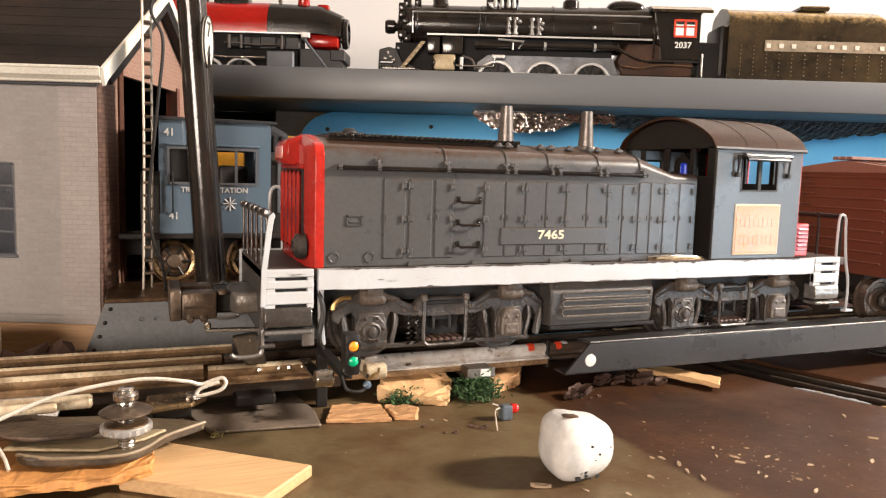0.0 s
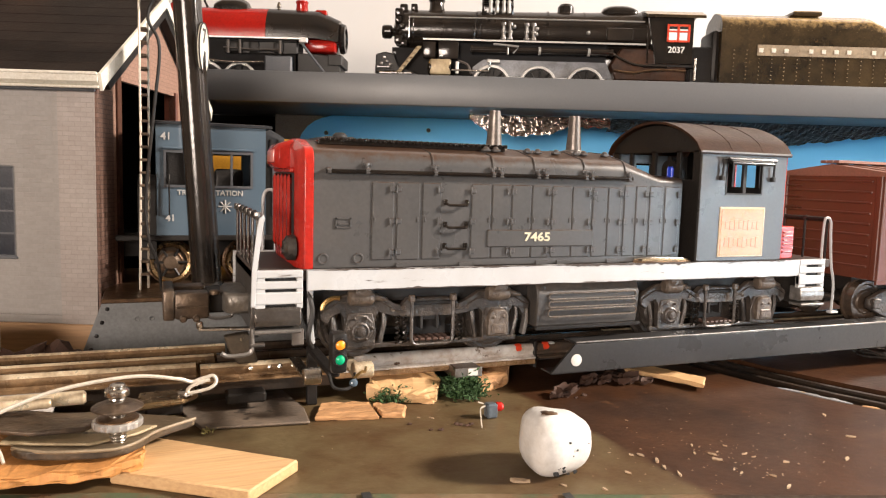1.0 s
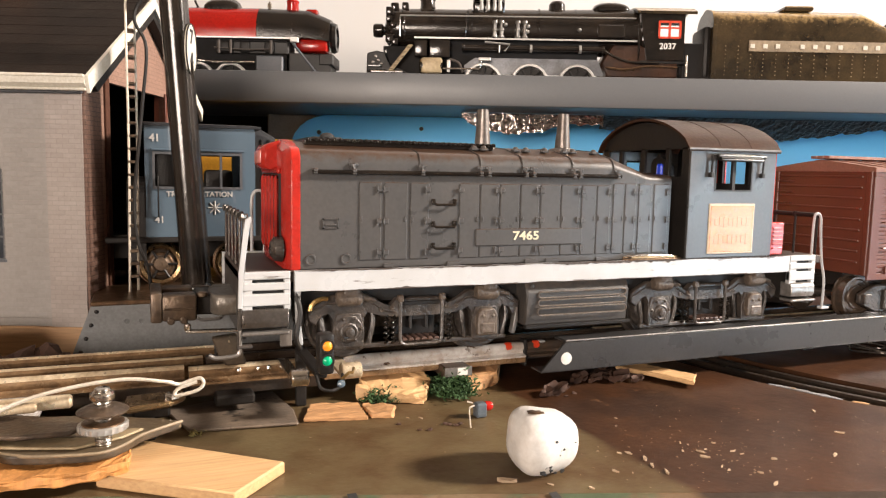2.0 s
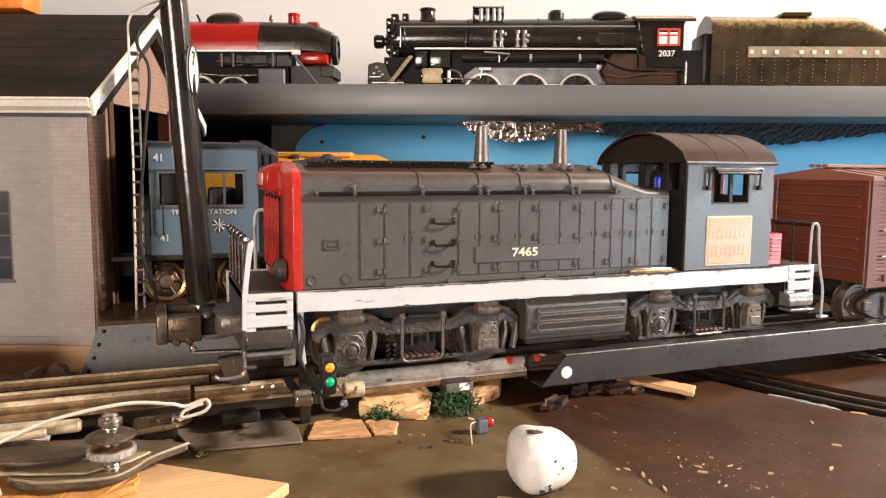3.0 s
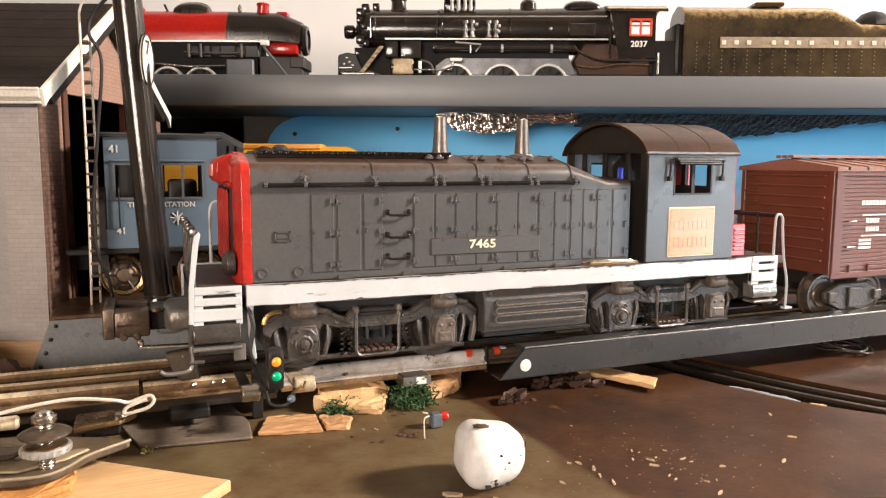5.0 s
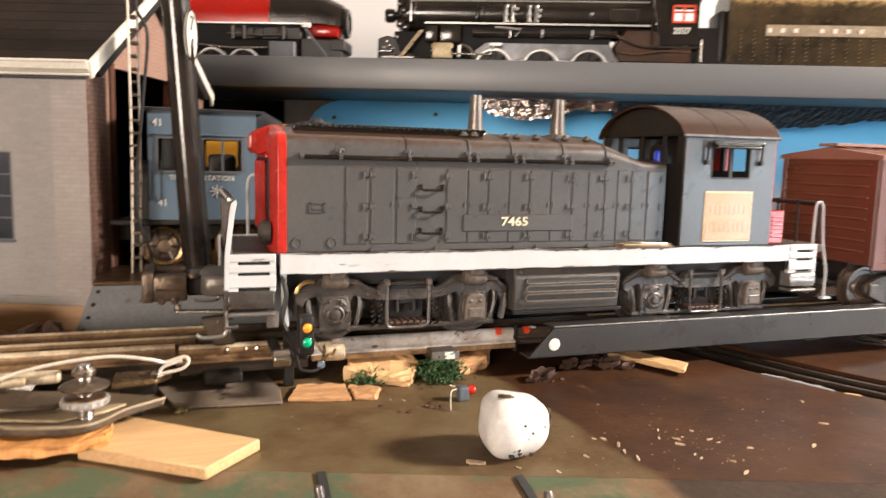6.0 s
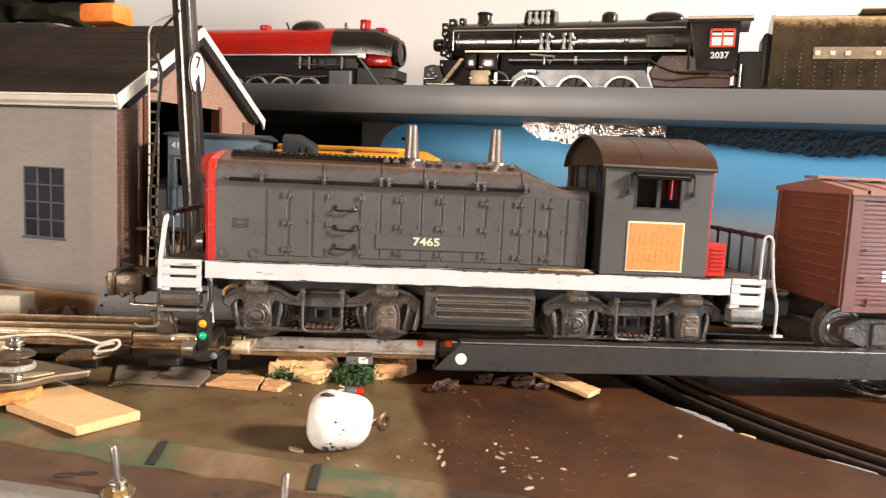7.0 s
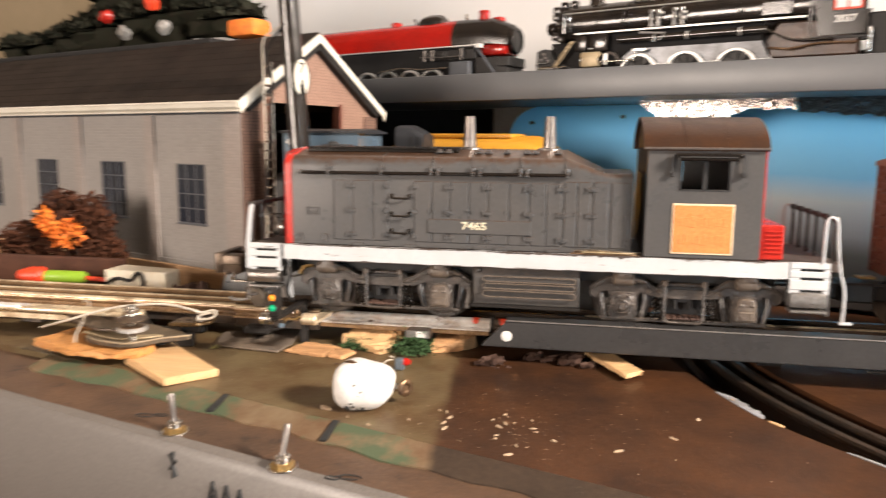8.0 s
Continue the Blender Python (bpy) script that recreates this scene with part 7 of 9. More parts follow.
    part("cylinder", lathe(B(), (0.0100, N + 0.001, 0.1745), (1, 0, 0), [(0, 0.0045), (0.001, 0.0060), (0.017, 0.0060), (0.018, 0.0045)], 18), M["tender"], e, "dusty steam cylinder")
    part("cylinder_jacket", box(B(), 0.0115, 0.0275, N - 0.0050, N + 0.004, 0.1690, 0.1806, 0.0016, 2), M["dusty_cream"], e, "dusty cream cylinder jacket")
    part("valve_chest", box(B(), 0.0060, 0.0160, N - 0.0028, N + 0.004, 0.1815, 0.1938, 0.0010, 2), M["black"], e)
    part("valve_chest", box(B(), 0.0175, 0.0330, N - 0.0034, N + 0.004, 0.1808, 0.1940, 0.0010, 2), M["black"], e)
    for u in (0.0190, 0.0205):
        part("bolt", lathe(B(), (u, N - 0.0034, 0.1830), (0, -1, 0), [(0, 0.0007), (0.0006, 0.0006), (0.0009, 0.0002)], 7), M["silver"], e)
    part("pipe", tube(B(), curve([(0.0330, N - 0.0010, 0.1800), (0.0400, N - 0.0026, 0.1770), (0.0430, N - 0.0026, 0.1700)]), 0.0010, 6), M["stack"], e)
    part("pipe", tube(B(), curve([(0.0440, N - 0.0016, 0.1960), (0.0445, N - 0.0028, 0.2020), (0.0450, N + 0.0010, 0.2100), (0.0460, N + 0.006, 0.2170)]), 0.0009, 6), M["black"], e)
    part("pipe", tube(B(), curve([(0.1480, N - 0.0010, 0.1890), (0.1560, N - 0.0024, 0.1840), (0.1680, N - 0.0024, 0.1800), (0.1900, N - 0.0024, 0.1795)]), 0.0011, 6), M["black"], e)
    part("pipe", tube(B(), curve([(0.1500, N - 0.0022, 0.1760), (0.1640, N - 0.0030, 0.1745), (0.1820, N - 0.0026, 0.1770), (0.2040, N - 0.0022, 0.1765)]), 0.0009, 6), M["rust"], e)
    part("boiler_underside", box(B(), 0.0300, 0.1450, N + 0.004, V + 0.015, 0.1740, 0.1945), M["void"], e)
    part("injector_pipe", cyl(B(), (0.0420, N - 0.0014, 0.1885), (0.1480, N - 0.0014, 0.1888), 0.0024, 12), M["black"], e)
    for u in (0.0420, 0.0930, 0.1300, 0.1470):
        part("pipe_clamp", lathe(B(), (u, N - 0.0014, 0.1886), (1, 0, 0), [(0, 0.0031), (0.0018, 0.0031)], 12), M["silver"] if u in (0.093, 0.13) else M["black"], e)
    part("lever", tube(B(), [(0.0590, N - 0.0044, 0.1925), (0.0780, N - 0.0044, 0.1910), (0.0740, N - 0.0044, 0.1860)], 0.0008, 6), M["silver"], e, "bright bent lever")
    part("lever", tube(B(), [(0.0700, N - 0.0040, 0.1905), (0.0700, N - 0.0040, 0.1850)], 0.0007, 6), M["silver"], e)
    for u in (0.0583, 0.0935, 0.1290):
        driver(e, u, N - 0.0008, SF + 0.0145, 0.0145, M["silver"], M["black_matt"])
    part("side_rod", box(B(), 0.0585, 0.1340, N - 0.0052, N - 0.0036, 0.1660, 0.1678, 0.0003), M["steel"], e, "bright side rod")
    part("piston_rod", tube(B(), [(0.0280, N - 0.0046, 0.1725), (0.0560, N - 0.0046, 0.1725), (0.0570, N - 0.0046, 0.1790)], 0.0007, 6), M["steel"], e, "bright piston rod")
    part("crosshead", box(B(), 0.0545, 0.0640, N - 0.0052, N - 0.0030, 0.1785, 0.1812, 0.0005), M["silver"], e, "bright crosshead")
    part("guide_bracket", box(B(), 0.0310, 0.0335, N - 0.0046, N - 0.0026, 0.1700, 0.1790, 0.0004), M["silver"], e)
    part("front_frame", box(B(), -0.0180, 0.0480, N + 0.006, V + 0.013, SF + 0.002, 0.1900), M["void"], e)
    part("cab_apron", box(B(), 0.2090, 0.2320, N + 0.005, V + 0.014, SF, 0.1960, 0.0010), M["black_matt"], e)
    bm = B()
    prism(bm, [(0.0440, 0.1760), (0.0520, 0.1818), (0.1450, 0.1818), (0.1500, 0.1700), (0.0440, 0.1700)], "y", N + 0.002, N + 0.004)
    part("frame_plate", bm, M["silver_dull"], e, "grey frame plate behind the drivers")
    bm = B()
    prism(bm, [(0.1480, 0.1800), (0.1560, 0.1930), (0.1760, 0.1930), (0.2050, 0.1800), (0.2050, 0.1690), (0.1520, 0.1690)], "y", N, V + 0.015, 0.0010)
    part("firebox", bm, M["firebox"], e, "dark brown-black firebox")
    for k in range(5):
        part("rivet", lathe(B(), (0.1660 + k * 0.006, N, 0.1735 + 0.0010 * k), (0, -1, 0), [(0, 0.0009), (0.0006, 0.0008), (0.0009, 0.0003)], 7), M["tender"], e)
    # cab
    C0, C1, CB, CT = 0.1745, 0.2085, 0.1820, 0.2172
    bm = B()
    w0, w1, z0, z1 = 0.1888, 0.2058, 0.1978, 0.2108
    ring = [[bm.verts.new((x, y, z)) for x, z in loop] for y in (N - 0.0015, N) for loop in (((C0 + 0.0065, CB), (C1, CB), (C1, CT), (C0, CT)), ((w0, z0), (w1, z0), (w1, z1), (w0, z1)))]
    for p, q in ((0, 1), (2, 3), (0, 2), (1, 3)):
        for k in range(4):
            j = (k + 1) % 4
            bm.faces.new((ring[p][k], ring[p][j], ring[q][j], ring[q][k]))
    bmesh.ops.recalc_face_normals(bm, faces=bm.faces)
    cab = part("cab_side", bm, M["jet"], e, "glossy black cab side")
    bm = B()
    for a, b, c, d in ((w0, w0 + 0.0014, z0, z1), (w1 - 0.0014, w1, z0, z1), (w0, w1, z0, z0 + 0.0014), (w0, w1, z1 - 0.0014, z1), ((w0 + w1) / 2 - 0.0007, (w0 + w1) / 2 + 0.0007, z0, z1), (w0, w1, (z0 + z1) / 2 + 0.0009, (z0 + z1) / 2 + 0.0019)):
        box(bm, a, b, N - 0.0020, N - 0.0002, c, d)
    part("window_frame", bm, M["bright_red"], cab, "red cab window frame")
    part("cab_front", box(B(), C0, C0 + 0.0014, N, V + 0.018, CB, CT), M["black"], e)
    part("cab_far_side", box(B(), C0, C1, V + 0.0170, V + 0.0185, CB, 0.203), M["black"], e)
    sec = [(N - 0.0028, CT - 0.0016), (N - 0.0026, CT + 0.0006), (N + 0.006, CT + 0.0044), (V, CT + 0.0062), (V + 0.0125, CT + 0.0044), (V + 0.021, CT + 0.0006), (V + 0.021, CT - 0.0016), (V, CT + 0.0040)]
    part("cab_roof", loft(B(), [[(u, y, z) for y, z in sec] for u in (C0 - 0.002, C1 + 0.0085)]), M["tender"], e, "dusty cab roof")
    part("grab", cyl(B(), (0.2110, N - 0.0010, 0.1700), (0.2110, N - 0.0010, 0.1860), 0.0010, 6), M["steel"], e)
    part("cab_step", box(B(), 0.1760, 0.2120, N - 0.001, N + 0.010, 0.1795, 0.1815, 0.0003), M["black_matt"], e)
    text("2037", 0.0062, facing(0.1962, N - 0.0018, 0.1920), M["letter_white"], cab, "number", "white road number")
    part("draw_bar", box(B(), 0.2050, 0.2400, V - 0.004, V + 0.004, 0.1690, 0.1730), M["black_matt"], e)
    part("rear_truck", box(B(), 0.1600, 0.2080, N + 0.003, V + 0.014, SF, 0.1690), M["black_matt"], e)
    return e


steam_2037()


def tender():
    V = 0.5660
    N = V - 0.0185
    e = thing("tender", "dusty black model tender with a pale lettered band", "tender", (0.31, V, SF), SHELF)
    C0, C1 = 0.2305, 0.4300
    sec_hi = rounded(N, V + 0.0185, 0.1690, 0.2205, 0.011, 0.0025)
    sec_lo = rounded(N, V + 0.0185, 0.1690, 0.2088, 0.008, 0.001)
    bm = loft(B(), [[(C0, y, z) for y, z in sec_hi], [(0.343, y, z) for y, z in sec_hi], [(0.352, V + (y - V), z - 0.004 * (z > 0.2)) for y, z in sec_hi], [(0.364, y, z) for y, z in sec_lo], [(C1, y, z) for y, z in sec_lo]])
    body = part("body", bm, M["tender"], e, "dusty black riveted body")
    part("front_bulkhead", box(B(), C0 - 0.0060, C0, V - 0.0150, V + 0.0150, 0.1700, 0.2090, 0.0030, 2), M["black_matt"], body)
    part("front_edge", loft(B(), [[(u, V + (y - V) * 1.02, z + 0.0006) for y, z in sec_hi] for u in (C0 - 0.0005, C0 + 0.0022)]), M["tender"], body)
    part("name_band", box(B(), 0.2573, 0.4050, N - 0.0003, N + 0.0008, 0.1899, 0.1979), M["band"], body, "worn pale band along the side")
    u = 0.2584
    for word, gap in ((3, 0.0095), (4, 0.0095), (7, 0.0095)):
        for k in range(word):
            part("lettering_bar", box(B(), u, u + 0.0032, N - 0.0006, N, 0.1922, 0.1953, 0.0001), M["cream"], body)
            u += 0.0094
        u += gap - 0.0005
    # rivet columns
    bm = lathe(B(), (0, 0, 0), (0, -1, 0), [(0, 0.00042), (0.0003, 0.00035), (0.0004, 0.0001)], 5)
    me = to_mesh("rivet", bm, M["dusty_cream"])
    base = BASE[e]
    for i in range(18):
        for j in range(8):
            ob = new("rivet", me)
            ob.parent = body
            ob.location = Vector((0.2400 + i * 0.0095, N - 0.0001, 0.1725 + j * 0.0030)) - base
    for j in range(30):
        ob = new("rivet", me)
        ob.parent = body
        ob.location = Vector((0.2360 + j * 0.0034, N + 0.0004, 0.2092)) - base
    part("top_hatch", box(B(), 0.2860, 0.3080, V - 0.010, V + 0.010, 0.2220, 0.2255, 0.0010), M["tender"], body)
    part("coal", lathe(B(), (0.380, V, 0.2085), (0, 0, 1), [(0, 0.016), (0.005, 0.013), (0.010, 0.008), (0.012, 0.002)], 9), M["black_matt"], body)
    for uu in (0.265, 0.385):
        part("tender_truck", box(B(), uu - 0.018, uu + 0.018, V - 0.015, V + 0.015, SF, 0.1690), M["black_matt"], e)
    return e


tender()


def red_steam():
    V = 0.6020
    N = V - 0.0190
    e = thing("red_steam_locomotive", "red and black streamlined model steam locomotive on the shelf", "locomotive", (-0.18, V, SF), SHELF @ Matrix.Translation((-0.0016, 0.022, 0.01485)) @ Matrix.Scale(0.9, 4))
    zc, r = 0.2095, 0.0165
    z_low = 0.1990
    sec = [(V + r * 1.15 * math.cos(radians(a)), zc - 0.004 + (r + 0.004) * math.sin(radians(a)) if a <= 180 else z_low) for a in range(0, 181, 12)]
    sec = [(V + 0.019, z_low)] + sec + [(N, z_low)]
    small = [(V + (y - V) * 0.80, z_low - 0.002 + (z - z_low) * 0.74) for y, z in sec]
    mid = [(V + (y - V) * 0.93, z_low + (z - z_low) * 0.95) for y, z in sec]
    part("casing", loft(B(), [[(-0.360, y, z) for y, z in sec], [(-0.1250, y, z) for y, z in sec]]), M["deep_red"], e, "glossy red boiler casing")
    part("smokebox", loft(B(), [[(-0.1248, y, z) for y, z in sec], [(-0.0820, y, z) for y, z in mid], [(-0.0640, y, z) for y, z in small]]), M["jet"], e, "glossy black smokebox")
    part("skirt", box(B(), -0.0930, -0.0660, N + 0.004, V + 0.015, 0.1880, z_low, 0.0030, 2), M["deep_red"], e, "red lower front skirt")
    part("smokebox_front", lathe(B(), (-0.0640, V, 0.2020), (1, 0, 0), [(0, 0.0125), (0.002, 0.0130), (0.0045, 0.0118), (0.0048, 0.0090), (0.0035, 0.0082), (0.0040, 0.002)], 28), M["jet"], e, "black round smokebox door")
    part("edge_line", box(B(), -0.360, -0.0900, N - 0.0014, N + 0.002, 0.1975, 0.1988, 0.0002), M["silver"], e, "pale edge line")
    part("step_light", box(B(), -0.0960, -0.0890, N - 0.0022, N + 0.002, 0.1950, 0.1990, 0.0005), M["letter_white"], e, "small white block")
    # domes
    part("dome", lathe(B(), (-0.2060, V, 0.2240), (0, 0, 1), [(0, 0.0062), (0.004, 0.0062), (0.0055, 0.0050)], 16), M["deep_red"], e, "red dome")
    bm = B()
    rows = []
    for k in range(13):
        f = -1 + k / 6
        g = max(0.0, 1 - abs(f) ** 3.2) ** 0.45 * 0.94 + 0.06
        rows.append([(-0.1580 + 0.0172 * f, V + (y - V) * (0.35 + 0.65 * g), 0.2205 + (z - 0.2205) * g) for y, z in rounded(V - 0.010, V + 0.010, 0.2205, 0.2325, 0.007, 0.0015)])
    loft(bm, rows)
    dm = part("dome", bm, M["black"], e, "black dome")
    for k in range(6):
        part("bolt", lathe(B(), (-0.1680 + k * 0.004, V - 0.0098, 0.2236), (0, -1, 0), [(0, 0.0008), (0.0005, 0.0006)], 6), M["black_matt"], dm)
    part("lever", cyl(B(), (-0.1790, V, 0.2240), (-0.1830, V, 0.2320), 0.0010, 6), M["black_matt"], e)
    part("whistle", lathe(B(), (-0.1180, V, 0.2240), (0, 0, 1), [(0, 0.0014), (0.003, 0.0014), (0.0034, 0.0022), (0.006, 0.0018), (0.008, 0.0008)], 8), M["steel"], e)
    part("chimney", lathe(B(), (-0.0980, V, 0.2200), (0, 0, 1), [(0, 0.0060), (0.010, 0.0048), (0.0120, 0.0056), (0.0130, 0.0050)], 16), M["deep_red"], e, "red chimney")
    part("lamp_box", box(B(), -0.0860, -0.0760, V - 0.005, V + 0.005, 0.2150, 0.2255, 0.0015, 2), M["deep_red"], e)
    part("bell", lathe(B(), (-0.0740, V, 0.2130), (0.3, 0, 1), [(0, 0.0040), (0.004, 0.0036), (0.007, 0.0015)], 12), M["deep_red"], e)
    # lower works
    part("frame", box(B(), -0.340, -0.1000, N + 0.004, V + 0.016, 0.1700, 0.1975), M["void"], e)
    part("cylinder", box(B(), -0.1250, -0.1020, N - 0.002, N + 0.010, 0.1560, 0.1835, 0.0010), M["grey_frame"], e, "dark grey cylinder block")
    bm = box(B(), -0.160, -0.098, N + 0.002, N + 0.010, 0.1850, 0.1960, 0.0010)
    for u in (-0.1560, -0.1390, -0.1180):
        box(bm, u, u + 0.0085, N - 0.0008, N + 0.004, 0.1862, 0.1950, 0.0012, 2)
    part("valve_gear", bm, M["black_matt"], e, "dull black valve gear")
    part("link_rod", tube(B(), [(-0.1600, N - 0.0016, 0.1895), (-0.1340, N - 0.0016, 0.1880), (-0.1120, N - 0.0016, 0.1885)], 0.0007, 6), M["stack"], e)
    for u in (-0.156, -0.146, -0.112):
        part("pipe", cyl(B(), (u, N - 0.0015, 0.1850), (u, N - 0.0015, 0.1960), 0.0012, 8), M["stack"], e)
    bm = B()
    prism(bm, [(-0.0980, 0.1700), (-0.0980, 0.1870), (-0.0640, 0.1850), (-0.0580, SF + 0.002), (-0.0900, SF + 0.002)], "y", N + 0.002, V + 0.016, 0.0008)
    part("pilot", bm, M["black_matt"], e, "black pilot")
    part("pilot_strut", tube(B(), [(-0.0940, N - 0.0002, 0.1945), (-0.0740, N - 0.0002, 0.1700)], 0.0012, 6), M["grey_frame"], e)
    part("front_step", box(B(), -0.0720, -0.0600, N + 0.001, V + 0.016, 0.1770, 0.1860, 0.0006), M["black_matt"], e)
    for u in (-0.1460, -0.1740, -0.2020, -0.2300):
        driver(e, u, N - 0.0006, SF + 0.0145, 0.0145, M["silver"], M["black_matt"])
    part("side_rod", tube(B(), curve([(-0.2120, N - 0.0050, 0.1760), (-0.1850, N - 0.0050, 0.1790), (-0.1560, N - 0.0050, 0.1770), (-0.1250, N - 0.0050, 0.1775)]), 0.0009, 6), M["steel"], e, "bright rod")
    return e


red_steam()

# ---- loose things on the board ----
def blob(p, r, seed, n=10, squash=(1, 1, 1), amp=0.25):
    bm = B()
    bmesh.ops.create_icosphere(bm, subdivisions=2, radius=1)
    for v in bm.verts:
        f = 1 + amp * noise.noise(v.co * 1.6 + Vector((seed, seed * 0.37, 0)))
        v.co = Vector((v.co.x * squash[0] * r * f, v.co.y * squash[1] * r * f, v.co.z * squash[2] * r * f)) + Vector(p)
    return bm


# scuffed white ball, flattened, with a screw through it
e = thing("white_ball", "scuffed white plastic knob lying on its side", "knob", (0.1272, 0.1740, TZ))
bm = B()
bmesh.ops.create_uvsphere(bm, u_segments=40, v_segments=26, radius=1)
for v in bm.verts:
    c = v.co.copy()
    q = c * (1.0 / (abs(c.x) ** 3.4 + abs(c.y) ** 3.0 + abs(c.z) ** 3.0) ** (1 / 3.2))
    low = 1 - 0.14 * max(0, -q.z) ** 2
    top = q.z if q.z < 0 else q.z * (1 - 0.23 * max(0, q.x * 0.92 + q.y * 0.30 + 0.30))
    w = 1 + 0.03 * noise.noise(c * 2.1)
    # a little longer along one diagonal than across it
    along, across = (0.77 * q.x + 0.64 * q.y) * 1.08, (0.64 * q.x - 0.77 * q.y) * 0.905
    v.co = Vector((0.1272 + (0.77 * along + 0.64 * across) * 0.0109 * low * w, 0.1745 + (0.64 * along - 0.77 * across) * 0.0109 * low * w, TZ + 0.0098 + top * (0.0098 + 0.0010 * max(0, -q.x)) * w))
ball = part("ball", bm, M["ball"], e, "squat scuffed white body")
bm = blob((0.1228, 0.1716, 0.0226), 0.0019, 4.2, 8, (1.4, 1.1, 0.22), 0.6)
part("pit", bm, M["rust"], ball, "brown burnt pit")
rng = random.Random(8)
for i in range(13):
    x, z, r = (rng.uniform(0.1225, 0.1300), rng.uniform(0.0050, 0.0080), rng.uniform(0.0003, 0.0008)) if i < 8 else (rng.uniform(0.1190, 0.1350), rng.uniform(0.0100, 0.0185), rng.uniform(0.0002, 0.0004))
    part("speck", blob((x - 0.0009, 0.1747 - 0.0109 * (1 - 0.14 * max(0, (0.0130 - z) / 0.0100) ** 2) + 0.0020 * (abs(x - 0.1272) / 0.0085) ** 3 + 0.0010 * (abs(z - 0.0130) / 0.0085) ** 3, z), r, i * 1.7, 8, (1.2, 0.14, 1.0), 0.6), M["black_ink"], ball)
bm = lathe(B(), (0.1372, 0.1800, 0.0100), (0.85, 0.30, 0), [(0, 0.0016), (0.0045, 0.0016)], 10)
screw = part("screw", bm, M["steel"], e, "steel screw in the knob")
bm = lathe(B(), (0.1416, 0.1816, 0.0100), (0.75, -0.55, 0), [(0, 0.0030), (0.0006, 0.0036), (0.0016, 0.0036), (0.0020, 0.0030), (0.0020, 0.0018), (0.0012, 0.0016)], 16)
part("screw_head", bm, M["rust"], screw)

e.location += Vector((0.0001, -0.0047, 0.0))

# planks
def plank(name, pts, z0, z1, material, label, bev=0.0005):
    return solid(name, prism(B(), pts, "z", z0, z1, bev), material, label, "plank")


plank("plank", [(0.0515, 0.1920), (0.0350, 0.1745), (-0.0010, 0.1995), (0.0065, 0.2280)], TZ, 0.0068, M["pine"], "pale pine offcut lying on the board edge")
# turnout motor and its binding post
e = thing("switch_mechanism", "grimy metal switch mechanism with knurled nut", "switch", (0.0, 0.215, TZ))
bm = B()
outer = [(-0.0270, 0.2262), (-0.0262, 0.2060), (-0.0180, 0.2008), (-0.0090, 0.1985), (0.0010, 0.1975), (0.0068, 0.2020), (0.0120, 0.2095), (0.0232, 0.2178)]
inner = [(0.0150, 0.2230), (-0.0060, 0.2330), (-0.0260, 0.2370)]
prism(bm, [(p.x, p.y) for p in curve([(x, y, 0) for x, y in outer], 5)] + inner, "z", 0.0116, 0.0140, 0.0004)
part("lower_plate", bm, M["dark_plate"], e, "dark curved plate with pale worn edge")
bm = B()
prism(bm, [(-0.060, 0.252), (-0.046, 0.238), (-0.020, 0.2300), (0.004, 0.2300), (0.016, 0.2330), (0.012, 0.2420), (-0.020, 0.2420)], "z", 0.0030, 0.0108, 0.0008)
part("worn_and_lit_edge", tube(B(), [(p.x, p.y, 0.0139) for p in curve([(x, y, 0) for x, y in outer[1:]], 5)], 0.0005, 6), M["band"], e, "pale worn edge of the plate")
part("housing", bm, M["black_matt"], e, "black housing")
bm = B()
prism(bm, [(-0.064, 0.240), (-0.045, 0.2190), (-0.022, 0.2075), (-0.0080, 0.2070), (-0.0040, 0.2130), (-0.016, 0.2230), (-0.034, 0.234)], "z", 0.0162, 0.0178, 0.0004)
part("upper_plate", bm, M["grime"], e, "grimy brass plate")
bm = prism(B(), [(-0.0300, 0.2090), (-0.0060, 0.2010), (0.0060, 0.2060), (0.0120, 0.2120), (0.0080, 0.2130), (-0.0020, 0.2080), (-0.0280, 0.2160)], "z", 0.0141, 0.0150, 0.0003)
part("worn_strip", bm, M["dusty_cream"], e, "tan worn strip on the plate")
for k, (x0, x1, y, z, r) in enumerate(((-0.075, -0.0090, 0.2285, 0.0205, 0.0022), (-0.075, -0.0180, 0.2215, 0.0215, 0.0016))):
    part("brass_tube", lathe(B(), (x0, y, z), (1, 0, 0), [(0, r), (x1 - x0 - 0.0008, r), (x1 - x0, r * 0.7)], 14), M["rail"], e, "bright brass tube")
bx, by = 0.0012, 0.2035
bm = B()
prof = [(0, 0.0024)] + [(0.0005 * k + 0.0003, 0.0024 if k % 2 else 0.0021) for k in range(30)] + [(0.0155, 0.0022)]
lathe(bm, (bx, by, 0.0118), (0, 0, 1), prof, 14)
post = part("bolt", bm, M["steel"], e, "bright threaded bolt")
bm = B()
n = 48
rr = [0.0069 if k % 2 else 0.0066 for k in range(n)]
loft(bm, [[(bx + r * f * math.cos(2 * math.pi * k / n), by + r * f * math.sin(2 * math.pi * k / n), z) for k, r in enumerate(rr)] for z, f in ((0.0186, 0.93), (0.0190, 1.0), (0.0204, 1.0), (0.0208, 0.94))])
part("knurled_nut", bm, M["nut_silver"], post, "bright knurled nut")
part("nut_face", lathe(B(), (bx, by, 0.0206), (0, 0, 1), [(0, 0.0058), (0.0005, 0.0058), (0.0007, 0.0053), (0.0009, 0.0030)], 28), M["rust"], post, "rusty tan face of the nut")
